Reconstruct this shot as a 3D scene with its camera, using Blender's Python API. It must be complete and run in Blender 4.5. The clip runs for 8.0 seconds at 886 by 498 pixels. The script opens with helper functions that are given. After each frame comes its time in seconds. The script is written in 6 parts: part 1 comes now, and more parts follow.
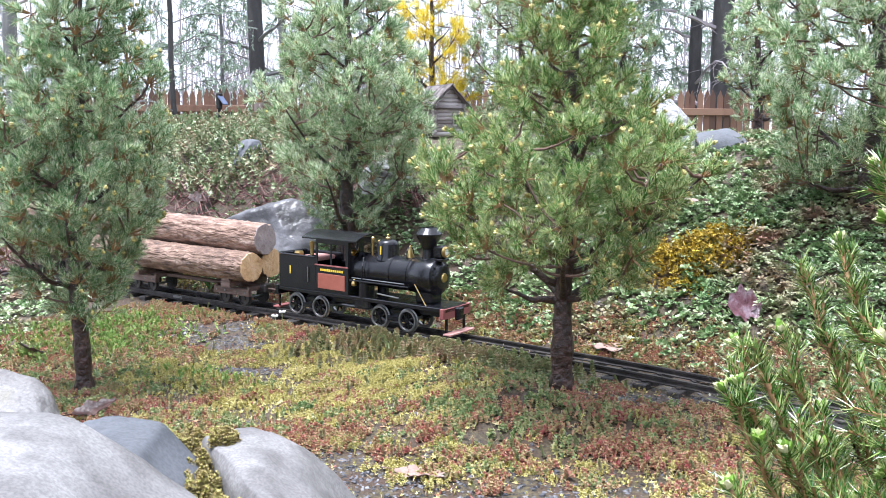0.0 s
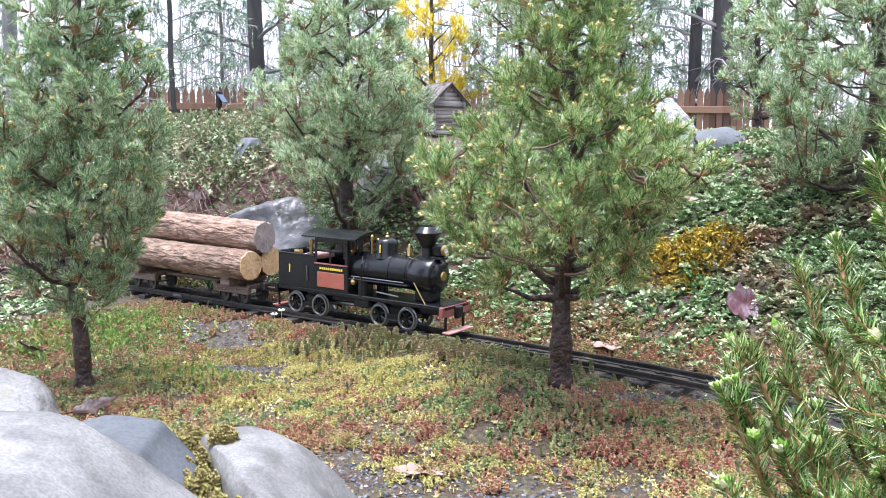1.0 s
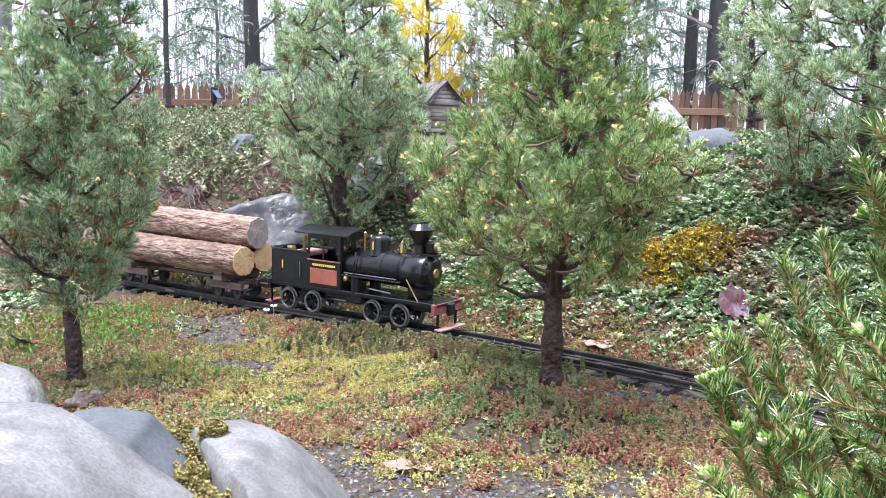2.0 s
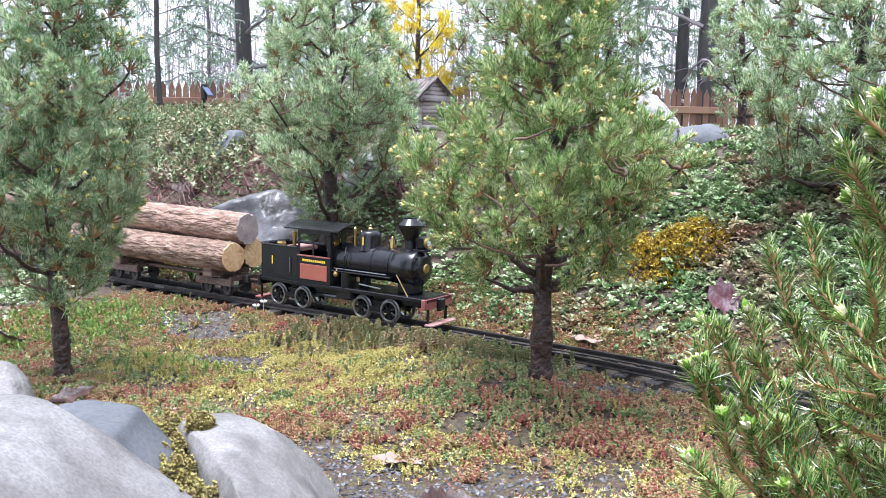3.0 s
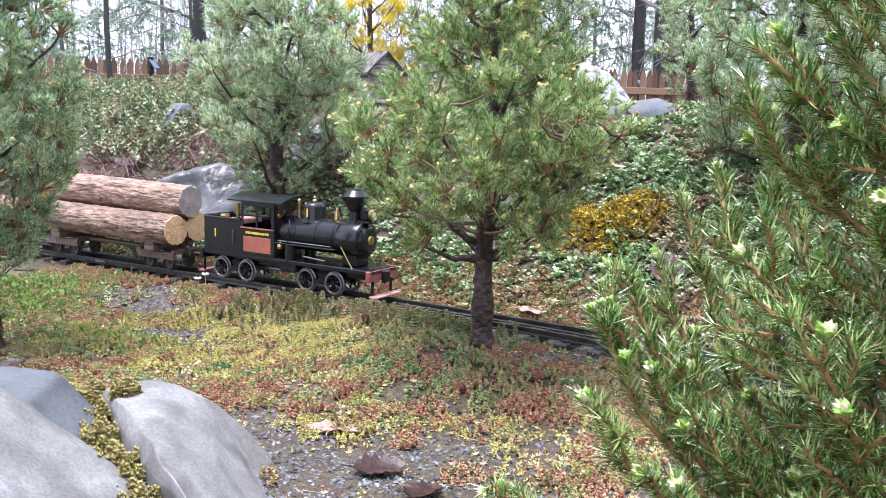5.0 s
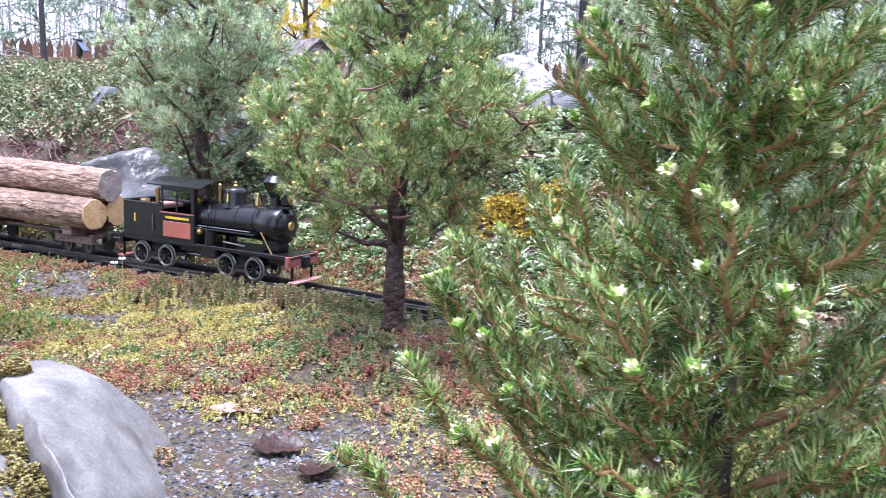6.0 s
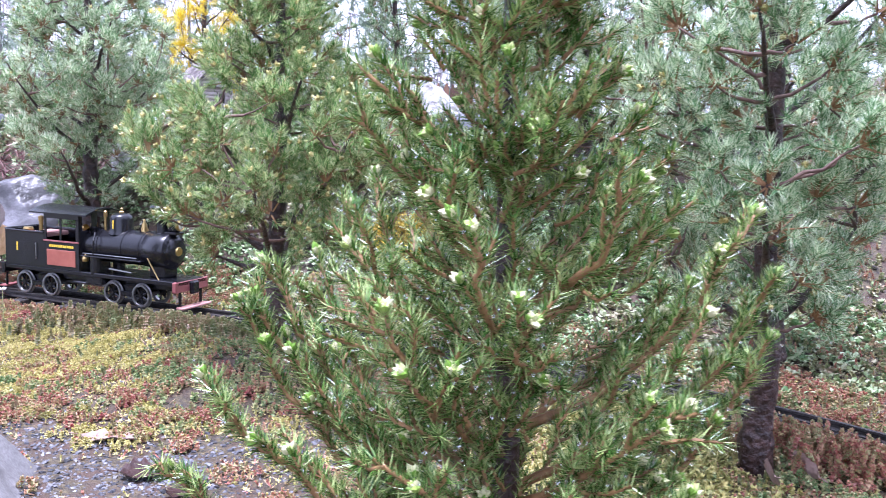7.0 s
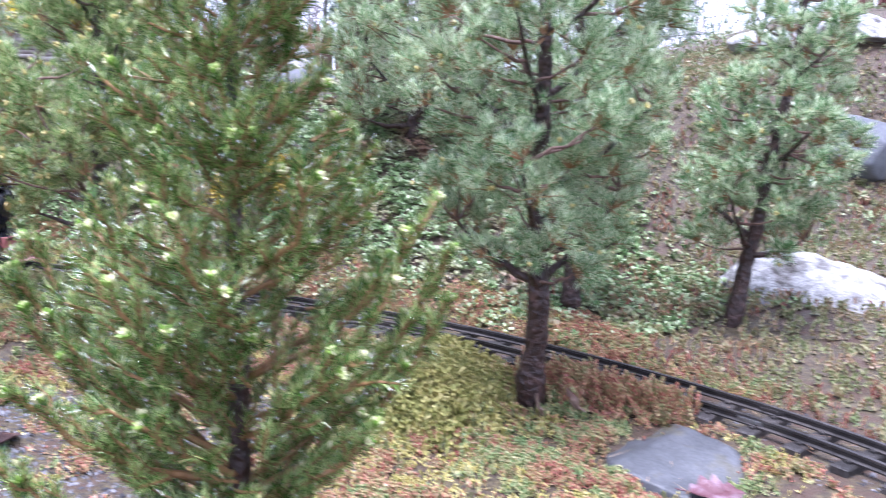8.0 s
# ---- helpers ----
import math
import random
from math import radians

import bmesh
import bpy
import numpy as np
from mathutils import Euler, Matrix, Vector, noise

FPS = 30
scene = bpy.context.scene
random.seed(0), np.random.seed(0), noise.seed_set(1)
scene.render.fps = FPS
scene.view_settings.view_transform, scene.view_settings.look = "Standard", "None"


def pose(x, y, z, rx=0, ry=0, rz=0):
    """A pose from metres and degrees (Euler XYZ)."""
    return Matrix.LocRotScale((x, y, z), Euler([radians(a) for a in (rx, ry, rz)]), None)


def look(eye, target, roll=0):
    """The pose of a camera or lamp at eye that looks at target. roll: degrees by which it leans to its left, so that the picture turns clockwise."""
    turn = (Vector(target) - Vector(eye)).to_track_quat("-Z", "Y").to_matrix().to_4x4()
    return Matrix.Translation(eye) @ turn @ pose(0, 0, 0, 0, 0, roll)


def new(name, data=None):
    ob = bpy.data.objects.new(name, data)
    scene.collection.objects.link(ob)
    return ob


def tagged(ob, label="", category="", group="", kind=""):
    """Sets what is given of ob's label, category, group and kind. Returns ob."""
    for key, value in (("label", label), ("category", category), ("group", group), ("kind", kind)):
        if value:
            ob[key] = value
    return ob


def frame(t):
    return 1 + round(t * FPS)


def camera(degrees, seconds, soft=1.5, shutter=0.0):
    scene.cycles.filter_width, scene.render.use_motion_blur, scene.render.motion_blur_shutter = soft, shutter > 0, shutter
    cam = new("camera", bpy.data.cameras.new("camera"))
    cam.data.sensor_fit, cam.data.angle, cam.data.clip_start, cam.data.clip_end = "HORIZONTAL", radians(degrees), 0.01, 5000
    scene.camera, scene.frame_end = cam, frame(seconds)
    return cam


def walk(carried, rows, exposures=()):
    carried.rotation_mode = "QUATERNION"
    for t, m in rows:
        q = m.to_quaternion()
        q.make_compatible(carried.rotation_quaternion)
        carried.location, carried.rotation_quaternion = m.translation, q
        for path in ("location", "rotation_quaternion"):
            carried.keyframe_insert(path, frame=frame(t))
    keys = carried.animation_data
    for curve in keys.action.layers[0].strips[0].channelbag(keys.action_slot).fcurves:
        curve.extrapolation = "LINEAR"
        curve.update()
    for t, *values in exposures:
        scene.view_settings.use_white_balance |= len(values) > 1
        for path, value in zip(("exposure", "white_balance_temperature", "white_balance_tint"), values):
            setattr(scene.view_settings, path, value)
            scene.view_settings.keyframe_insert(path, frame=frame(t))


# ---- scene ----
cam = camera(55.0, 8.0, 0.4, 0.3)
PATH = [
    (0, (0.0007, -0.0065, 0.3452), (0.0007, 1.2844, 0.1918), 0.4),
    (0.5, (0.0013, -0.0072, 0.3458), (0.0026, 1.2838, 0.1918), 0.2),
    (1, (0.002, -0.0078, 0.3465), (0.002, 1.2825, 0.1898), 0.4),
    (1.5, (0.0033, -0.0104, 0.3452), (0.0072, 1.2805, 0.1878), 0.9),
    (3, (0.0084, -0.0091, 0.3374), (0.0286, 1.2812, 0.1781), 1.0),
    (3.5, (0.0137, -0.0078, 0.3322), (0.0468, 1.2812, 0.1703), 1.2),
    (4, (0.0202, -0.0013, 0.3296), (0.065, 1.287, 0.1586), 1.0),
    (5.5, (0.0507, -0.0065, 0.3172), (0.1664, 1.274, 0.1248), 1.9),
    (6, (0.0774, -0.0202, 0.3159), (0.2386, 1.2545, 0.1196), 2.3),
    (6.5, (0.0975, -0.0351, 0.3172), (0.3133, 1.235, 0.143), 1.6),
    (7, (0.1248, -0.0578, 0.3205), (0.405, 1.2012, 0.1599), 1.6),
    (7.5, (0.1384, -0.0988, 0.3549), (0.4543, 1.146, 0.1527), 1.3),
    (8, (0.1794, -0.154, 0.3523), (0.6351, 1.04, 0.1137), 2.8),
]
walk(cam, [(t, look(eye, target, roll)) for t, eye, target, roll in PATH],
     [(0.0, 1.17, 5910, 13), (4.0, 1.17, 5910, 14), (5.5, 1.24, 5810, 18), (7.0, 1.43, 5430, 29), (8.0, 1.36, 5480, 27)])

# ---- light: bright overcast day after rain ----
world = bpy.data.worlds.new("overcast")
scene.world = world
world.use_nodes = True
wn, wl = world.node_tree.nodes, world.node_tree.links
wn.clear()
sky = wn.new("ShaderNodeTexSky")
sky.sky_type, sky.sun_disc = "NISHITA", False
sky.sun_elevation, sky.sun_rotation = radians(77), radians(63)
sky.air_density, sky.dust_density, sky.ozone_density = 1.0, 6.0, 1.0
cloud = wn.new("ShaderNodeMixRGB")
cloud.inputs[0].default_value = 0.82
cloud.inputs[2].default_value = (9.9, 10.5, 11.6, 1)
wbg, wout = wn.new("ShaderNodeBackground"), wn.new("ShaderNodeOutputWorld")
wbg.inputs["Strength"].default_value = 0.10
wl.new(sky.outputs[0], cloud.inputs[1])
wl.new(cloud.outputs[0], wbg.inputs["Color"])
wl.new(wbg.outputs[0], wout.inputs["Surface"])
sun_data = bpy.data.lights.new("sun", "SUN")
sun_data.energy, sun_data.angle, sun_data.color = 3.6, radians(28), (1.0, 0.985, 0.96)
sun = new("sun", sun_data)
sun.matrix_world = look((-0.8, -0.4, 4.0), (0, 0, 0))


# ---- materials ----
def material(name, colours, rough=0.6, scale=20.0, detail=5.0, bump=0.0, bump_scale=None, island=0.0, metal=0.0, spec=0.5,
             stretch=(1, 1, 1), spots=None, coat=0.0, piece=0.0, relief=0.004, grain=None, through_light=0.0):
    """colours: 2 to 4 base colours spread over a noise; island: brightness spread from loose piece to loose piece; spots: (colour, scale, amount)."""
    m = bpy.data.materials.new(name)
    m.use_nodes = True
    n, l = m.node_tree.nodes, m.node_tree.links
    b = n["Principled BSDF"]
    b.inputs["Roughness"].default_value, b.inputs["Metallic"].default_value = rough, metal
    b.inputs["Specular IOR Level"].default_value = spec
    b.inputs["Coat Weight"].default_value, b.inputs["Coat Roughness"].default_value = coat, 0.1
    tc, mp = n.new("ShaderNodeTexCoord"), n.new("ShaderNodeMapping")
    mp.inputs["Scale"].default_value = stretch
    l.new(tc.outputs["Object"], mp.inputs["Vector"])
    no = n.new("ShaderNodeTexNoise")
    no.inputs["Scale"].default_value, no.inputs["Detail"].default_value = scale, detail
    no.inputs["Roughness"].default_value = 0.65
    l.new(mp.outputs[0], no.inputs["Vector"])
    ramp = n.new("ShaderNodeValToRGB")
    els = ramp.color_ramp.elements
    while len(els) < len(colours):
        els.new(0.5)
    for k, c in enumerate(colours):
        els[k].position = 0.3 + 0.4 * k / max(1, len(colours) - 1)
        els[k].color = (*c, 1)
    fac = no.outputs["Fac"]
    if island or piece:
        src = n.new("ShaderNodeNewGeometry").outputs["Random Per Island"] if island else n.new("ShaderNodeObjectInfo").outputs["Random"]
        amount = island or piece
        mix = n.new("ShaderNodeMath")
        mix.operation = "MULTIPLY_ADD"
        sub = n.new("ShaderNodeMath")
        sub.operation = "SUBTRACT"
        l.new(src, sub.inputs[0])
        sub.inputs[1].default_value = 0.5
        l.new(sub.outputs[0], mix.inputs[0])
        mix.inputs[1].default_value = amount
        l.new(fac, mix.inputs[2])
        fac = mix.outputs[0]
    l.new(fac, ramp.inputs[0])
    col = ramp.outputs[0]
    if spots:
        sn = n.new("ShaderNodeTexNoise")
        sn.inputs["Scale"].default_value, sn.inputs["Detail"].default_value = spots[1], 6
        l.new(tc.outputs["Object"], sn.inputs["Vector"])
        sr = n.new("ShaderNodeMapRange")
        sr.inputs["From Min"].default_value, sr.inputs["From Max"].default_value = 1 - spots[2] - 0.08, 1 - spots[2] + 0.08
        l.new(sn.outputs["Fac"], sr.inputs["Value"])
        mx = n.new("ShaderNodeMixRGB")
        l.new(sr.outputs[0], mx.inputs[0])
        l.new(col, mx.inputs[1])
        mx.inputs[2].default_value = (*spots[0], 1)
        col = mx.outputs[0]
    if grain:
        fn, fr, fm = n.new("ShaderNodeTexNoise"), n.new("ShaderNodeMapRange"), n.new("ShaderNodeMixRGB")
        fn.inputs["Scale"].default_value, fn.inputs["Detail"].default_value = grain[0], 3
        l.new(tc.outputs["Object"], fn.inputs["Vector"])
        fr.inputs["From Min"].default_value, fr.inputs["From Max"].default_value = 0.35, 0.65
        fr.inputs["To Min"].default_value, fr.inputs["To Max"].default_value = 1 - grain[1], 1.0
        l.new(fn.outputs["Fac"], fr.inputs["Value"])
        fm.blend_type = "MULTIPLY"
        fm.inputs[0].default_value = 1.0
        l.new(col, fm.inputs[1])
        l.new(fr.outputs[0], fm.inputs[2])
        col = fm.outputs[0]
    l.new(col, b.inputs["Base Color"])
    if through_light:
        tl, ms = n.new("ShaderNodeBsdfTranslucent"), n.new("ShaderNodeMixShader")
        ms.inputs[0].default_value = through_light
        l.new(col, tl.inputs["Color"])
        l.new(b.outputs[0], ms.inputs[1])
        l.new(tl.outputs[0], ms.inputs[2])
        l.new(ms.outputs[0], n["Material Output"].inputs["Surface"])
    if bump:
        bn, bt = n.new("ShaderNodeBump"), n.new("ShaderNodeTexNoise")
        bt.inputs["Scale"].default_value, bt.inputs["Detail"].default_value = bump_scale or scale * 3, 8
        l.new(mp.outputs[0], bt.inputs["Vector"])
        l.new(bt.outputs["Fac"], bn.inputs["Height"])
        bn.inputs["Strength"].default_value, bn.inputs["Distance"].default_value = min(1, bump), relief
        l.new(bn.outputs[0], b.inputs["Normal"])
    return m


M_SOIL = material("soil", [(0.014, 0.011, 0.009), (0.046, 0.034, 0.022), (0.088, 0.068, 0.034), (0.15, 0.12, 0.06)], 0.6, 150, 12, 1.0, 300, spots=((0.065, 0.037, 0.024), 30, 0.46))
M_LAWN = material("winter_lawn", [(0.05, 0.05, 0.025), (0.10, 0.11, 0.045), (0.16, 0.16, 0.075)], 0.8, 3, 12, 0.8, 40)
# needle greens; the pale last colours also paint in a wet white sheen
M_NEEDLE = material("spruce_needle", [(0.08, 0.20, 0.045), (0.27, 0.43, 0.13), (0.64, 0.69, 0.36)], 0.16, 9, 4, island=1.0, spec=1.0, through_light=0.22)
M_NEEDLE_BLUE = material("spruce_needle_pale", [(0.09, 0.215, 0.075), (0.31, 0.47, 0.23), (0.74, 0.81, 0.56)], 0.16, 9, 4, island=1.0, spec=1.0, through_light=0.22)
# palest grey-green, lifted most by the wet sheen put into the colour
M_NEEDLE_SHEEN = material("spruce_needle_sheen", [(0.17, 0.31, 0.13), (0.46, 0.59, 0.34), (0.82, 0.86, 0.64)], 0.16, 9, 4, island=1.0, spec=1.0, through_light=0.28)
M_NEEDLE_NEAR = material("spruce_needle_dark", [(0.036, 0.105, 0.015), (0.12, 0.24, 0.042), (0.37, 0.45, 0.16)], 0.2, 14, 3, island=1.0, spec=0.8)
M_BARK = material("wet_bark", [(0.008, 0.004, 0.003), (0.030, 0.014, 0.010), (0.095, 0.050, 0.040)], 0.45, 80, 8, 1.0, 130, spec=0.5, relief=0.006)
M_TWIG = material("young_twig", [(0.15, 0.072, 0.025), (0.33, 0.185, 0.075)], 0.55, 90, 4, 0.4)
M_STEM = material("spray_stem_bark", [(0.05, 0.026, 0.018), (0.11, 0.06, 0.042), (0.18, 0.11, 0.08)], 0.6, 90, 4, 0.4)
M_BUD = material("spruce_bud", [(0.13, 0.24, 0.03), (0.28, 0.36, 0.085), (0.54, 0.52, 0.30)], 0.45, 40, 3, island=1.0, spec=0.3)
M_BUDBROWN = material("spruce_bud_brown", [(0.19, 0.16, 0.04), (0.37, 0.32, 0.09), (0.55, 0.48, 0.19)], 0.45, 40, 3, island=0.7)
M_DROP = material("rain_drop", [(0.92, 0.94, 0.94), (1.0, 1.0, 1.0)], 0.02, 5, 1)
M_DROP.node_tree.nodes["Principled BSDF"].inputs["Transmission Weight"].default_value = 1.0
M_DROP.node_tree.nodes["Principled BSDF"].inputs["IOR"].default_value = 1.33
M_GRANITE = material("pale_boulder", [(0.14, 0.133, 0.13), (0.225, 0.216, 0.212), (0.295, 0.285, 0.281)], 0.72, 17, 8, 0.4, 38, spots=((0.15, 0.142, 0.139), 24, 0.43), grain=(380, 0.3), relief=0.004)
M_GREYROCK = material("grey_boulder", [(0.075, 0.08, 0.09), (0.115, 0.122, 0.137), (0.16, 0.168, 0.185)], 0.65, 12, 6, 0.25, 40, spots=((0.07, 0.073, 0.08), 50, 0.36), grain=(300, 0.25), relief=0.002)
M_WHITEROCK = material("white_quartz", [(0.12, 0.115, 0.11), (0.36, 0.355, 0.35), (0.58, 0.58, 0.57)], 0.5, 26, 12, 1.0, 60, spots=((0.09, 0.08, 0.07), 30, 0.42), relief=0.012, stretch=(1, 1, 1.8))
M_DARKROCK = material("dark_wet_rock", [(0.012, 0.011, 0.011), (0.04, 0.038, 0.039), (0.15, 0.145, 0.155), (0.27, 0.262, 0.28)], 0.3, 8, 9, 0.9, 30, relief=0.008)
M_MOSSYROCK = material("mossy_boulder", [(0.14, 0.132, 0.125), (0.21, 0.20, 0.195), (0.30, 0.29, 0.285)], 0.65, 13, 9, 1.0, 55, spots=((0.14, 0.12, 0.04), 14, 0.36), relief=0.008, grain=(240, 0.25))
M_GRAVEL = material("gravel", [(0.026, 0.026, 0.030), (0.068, 0.068, 0.078), (0.145, 0.145, 0.158)], 0.4, 30, 4, island=0.8)
M_SED_GREEN = material("stonecrop_green", [(0.125, 0.205, 0.07), (0.25, 0.32, 0.125), (0.42, 0.38, 0.19)], 0.42, 22, 5, island=0.6)
M_SED_OLIVE = material("stonecrop_olive", [(0.14, 0.19, 0.07), (0.27, 0.27, 0.125), (0.38, 0.26, 0.165)], 0.45, 14, 5, island=0.3)
M_SED_RED = material("stonecrop_red", [(0.31, 0.075, 0.07), (0.44, 0.20, 0.14), (0.42, 0.33, 0.17)], 0.4, 18, 5, island=0.7)
M_SED_TAN = material("stonecrop_tan", [(0.36, 0.135, 0.10), (0.49, 0.29, 0.18), (0.44, 0.345, 0.165), (0.28, 0.275, 0.12)], 0.45, 15, 5, island=0.7)
M_MOSS_YELLOW = material("yellow_stonecrop", [(0.30, 0.285, 0.075), (0.49, 0.435, 0.14), (0.63, 0.55, 0.24)], 0.5, 16, 5, island=0.5)
M_MOSS_GOLD = material("golden_moss", [(0.16, 0.095, 0.012), (0.42, 0.29, 0.02), (0.60, 0.45, 0.05)], 0.6, 30, 5, island=0.6)
M_MOSS_BROWN = material("brown_gold_moss", [(0.17, 0.12, 0.05), (0.35, 0.26, 0.11), (0.31, 0.32, 0.06), (0.43, 0.36, 0.17)], 0.7, 34, 5, island=0.5)
M_LEAF_GREEN = material("groundcover_leaf", [(0.09, 0.175, 0.06), (0.23, 0.335, 0.14), (0.42, 0.48, 0.30)], 0.5, 12, 6, island=0.6, spots=((0.26, 0.15, 0.10), 9, 0.40))
M_MOSS_MOUND = material("mound_moss", [(0.15, 0.17, 0.04), (0.29, 0.28, 0.08), (0.40, 0.35, 0.13)], 0.6, 18, 5, island=0.4)
M_SLATE = material("slate_grey_stone", [(0.055, 0.058, 0.064), (0.09, 0.094, 0.103), (0.13, 0.135, 0.145)], 0.5, 14, 9, 0.5, 60, spots=((0.10, 0.09, 0.05), 22, 0.36), grain=(300, 0.3), relief=0.003)
M_LEAF_BRIGHT = material("bright_sprig", [(0.12, 0.23, 0.04), (0.24, 0.36, 0.09), (0.33, 0.40, 0.14)], 0.4, 20, 3, island=0.5)
M_HEDGE = material("hedge_leaf", [(0.10, 0.155, 0.06), (0.23, 0.30, 0.14), (0.38, 0.43, 0.26), (0.32, 0.24, 0.15)], 0.5, 5, 6, island=0.6)
M_LITTER = material("needle_litter", [(0.12, 0.06, 0.03), (0.26, 0.15, 0.08), (0.38, 0.27, 0.16)], 0.6, 10, 3, island=0.8)
M_DEADLEAF = material("dead_leaf_brown", [(0.014, 0.007, 0.007), (0.038, 0.018, 0.016), (0.085, 0.045, 0.037)], 0.42, 40, 6, 0.4, spec=0.35)
M_PALELEAF = material("dead_leaf_pale", [(0.22, 0.14, 0.115), (0.36, 0.255, 0.21)], 0.5, 40, 6, 0.4)
M_PURPLELEAF = material("dead_leaf_purple", [(0.055, 0.011, 0.015), (0.12, 0.05, 0.062), (0.25, 0.19, 0.225)], 0.3, 45, 6, 0.5)
M_RAIL = material("dark_rail", [(0.018, 0.016, 0.016), (0.04, 0.036, 0.035), (0.075, 0.065, 0.06)], 0.42, 25, 6, 0.3, metal=0.4)
M_SLEEPER = material("black_sleeper", [(0.014, 0.012, 0.011), (0.035, 0.03, 0.028), (0.07, 0.06, 0.055)], 0.6, 60, 6, 0.6, piece=0.4)
M_BLACK = material("black_paint", [(0.005, 0.005, 0.007), (0.011, 0.011, 0.014)], 0.27, 30, 5, 0.06, spec=0.45)
M_STEEL = material("grey_steel", [(0.16, 0.16, 0.16), (0.28, 0.28, 0.28)], 0.35, 60, 4, 0.1, metal=0.8)
M_BRASS = material("brass", [(0.36, 0.24, 0.09), (0.55, 0.40, 0.17)], 0.32, 60, 4, metal=1.0)
M_RED = material("red_oxide_paint", [(0.28, 0.075, 0.05), (0.38, 0.12, 0.08)], 0.5, 40, 5, 0.15)
M_BEAM = material("faded_red_beam", [(0.20, 0.05, 0.05), (0.33, 0.12, 0.11)], 0.5, 40, 5, 0.2)
M_PINK = material("pink_board", [(0.42, 0.20, 0.18), (0.55, 0.30, 0.27)], 0.6, 40, 5, 0.2)
M_YELLOW = material("yellow_lettering", [(0.75, 0.50, 0.03), (0.85, 0.60, 0.05)], 0.5, 30, 2)
M_GLASS = material("lamp_glass", [(0.7, 0.7, 0.66), (0.9, 0.9, 0.86)], 0.08, 20, 1, spec=1.0)
M_WAGON = material("weathered_wagon_wood", [(0.05, 0.03, 0.024), (0.12, 0.075, 0.06), (0.20, 0.14, 0.12)], 0.6, 50, 7, 0.6, 120, stretch=(0.15, 1, 1))
M_LOGBARK = material("log_bark", [(0.035, 0.02, 0.014), (0.22, 0.135, 0.095), (0.40, 0.28, 0.21)], 0.65, 75, 12, 1.0, 90, stretch=(0.3, 1, 1), spots=((0.10, 0.055, 0.04), 60, 0.38), relief=0.018)
M_LOGBARK_PALE = material("log_bark_pale", [(0.06, 0.032, 0.022), (0.30, 0.185, 0.135), (0.47, 0.33, 0.26)], 0.65, 70, 12, 1.0, 90, stretch=(0.3, 1, 1), spots=((0.14, 0.075, 0.055), 60, 0.38), relief=0.018)
M_LOGEND = material("sawn_end", [(0.50, 0.27, 0.12), (0.66, 0.42, 0.22), (0.74, 0.53, 0.32)], 0.6, 60, 6, 0.5)
M_LOGEND_GREY = material("weathered_sawn_end", [(0.20, 0.15, 0.14), (0.32, 0.26, 0.25), (0.42, 0.34, 0.32)], 0.6, 60, 6, 0.5)
M_CABIN = material("weathered_cabin_log", [(0.16, 0.13, 0.12), (0.30, 0.26, 0.25), (0.42, 0.38, 0.37)], 0.7, 40, 7, 0.6, stretch=(0.2, 1, 1), piece=0.4)
M_SHINGLE = material("cabin_shingle", [(0.055, 0.042, 0.038), (0.12, 0.098, 0.09), (0.20, 0.17, 0.16)], 0.7, 60, 6, 0.5, piece=0.6)
M_DARK = material("dark_opening", [(0.006, 0.006, 0.006), (0.012, 0.011, 0.01)], 0.8)
M_FENCE = material("cedar_fence", [(0.085, 0.042, 0.028), (0.155, 0.078, 0.050), (0.23, 0.13, 0.085)], 0.7, 5, 7, 0.4, 40, stretch=(1, 1, 0.15), piece=0.6)
M_FENCE_GREY = material("grey_fence", [(0.12, 0.085, 0.075), (0.20, 0.15, 0.14), (0.28, 0.22, 0.21)], 0.7, 5, 7, 0.4, 40, stretch=(1, 1, 0.15), piece=0.6)
# far bark lightened: distance haze is put into its colour
M_FARBARK_HAZED = material("far_bark_hazed", [(0.06, 0.058, 0.06), (0.13, 0.125, 0.125), (0.24, 0.23, 0.225)], 0.7, 6, 7, 0.8, 20, stretch=(1, 1, 0.3))
M_FARBARK_WET = material("far_wet_bark", [(0.010, 0.009, 0.010), (0.025, 0.022, 0.023), (0.055, 0.05, 0.05)], 0.6, 6, 7, 0.8, 20, stretch=(1, 1, 0.3))
# hemlock grey-green, paled further so the colour carries the mist
M_FARNEEDLE_HAZED = material("hemlock_spray_hazed", [(0.20, 0.27, 0.20), (0.33, 0.42, 0.32), (0.49, 0.56, 0.47)], 0.5, 2, 4, island=0.6, through_light=0.3)
M_GOLD_NEEDLE = material("golden_needle", [(0.68, 0.50, 0.015), (0.84, 0.70, 0.04), (0.9, 0.80, 0.18)], 0.4, 12, 3, island=0.5, through_light=0.3)
# grey-purple twigs, with mist painted in as a paler tone
M_TWIGWOOD_HAZED = material("bare_twigs_hazed", [(0.20, 0.17, 0.19), (0.36, 0.32, 0.34)], 0.8, 3, 4, island=0.5)
M_STALK = material("pale_stalk", [(0.30, 0.32, 0.14), (0.42, 0.44, 0.22)], 0.5, 40, 2)
M_PETAL = material("white_petal", [(0.78, 0.78, 0.76), (0.86, 0.86, 0.85)], 0.5, 40, 2)
M_BLUE = material("blue_grey_plastic", [(0.05, 0.07, 0.14), (0.10, 0.13, 0.22)], 0.35, 20, 3)
M_VINE = material("red_brown_stems", [(0.08, 0.02, 0.022), (0.17, 0.06, 0.06), (0.27, 0.14, 0.125)], 0.6, 20, 3, island=0.9)


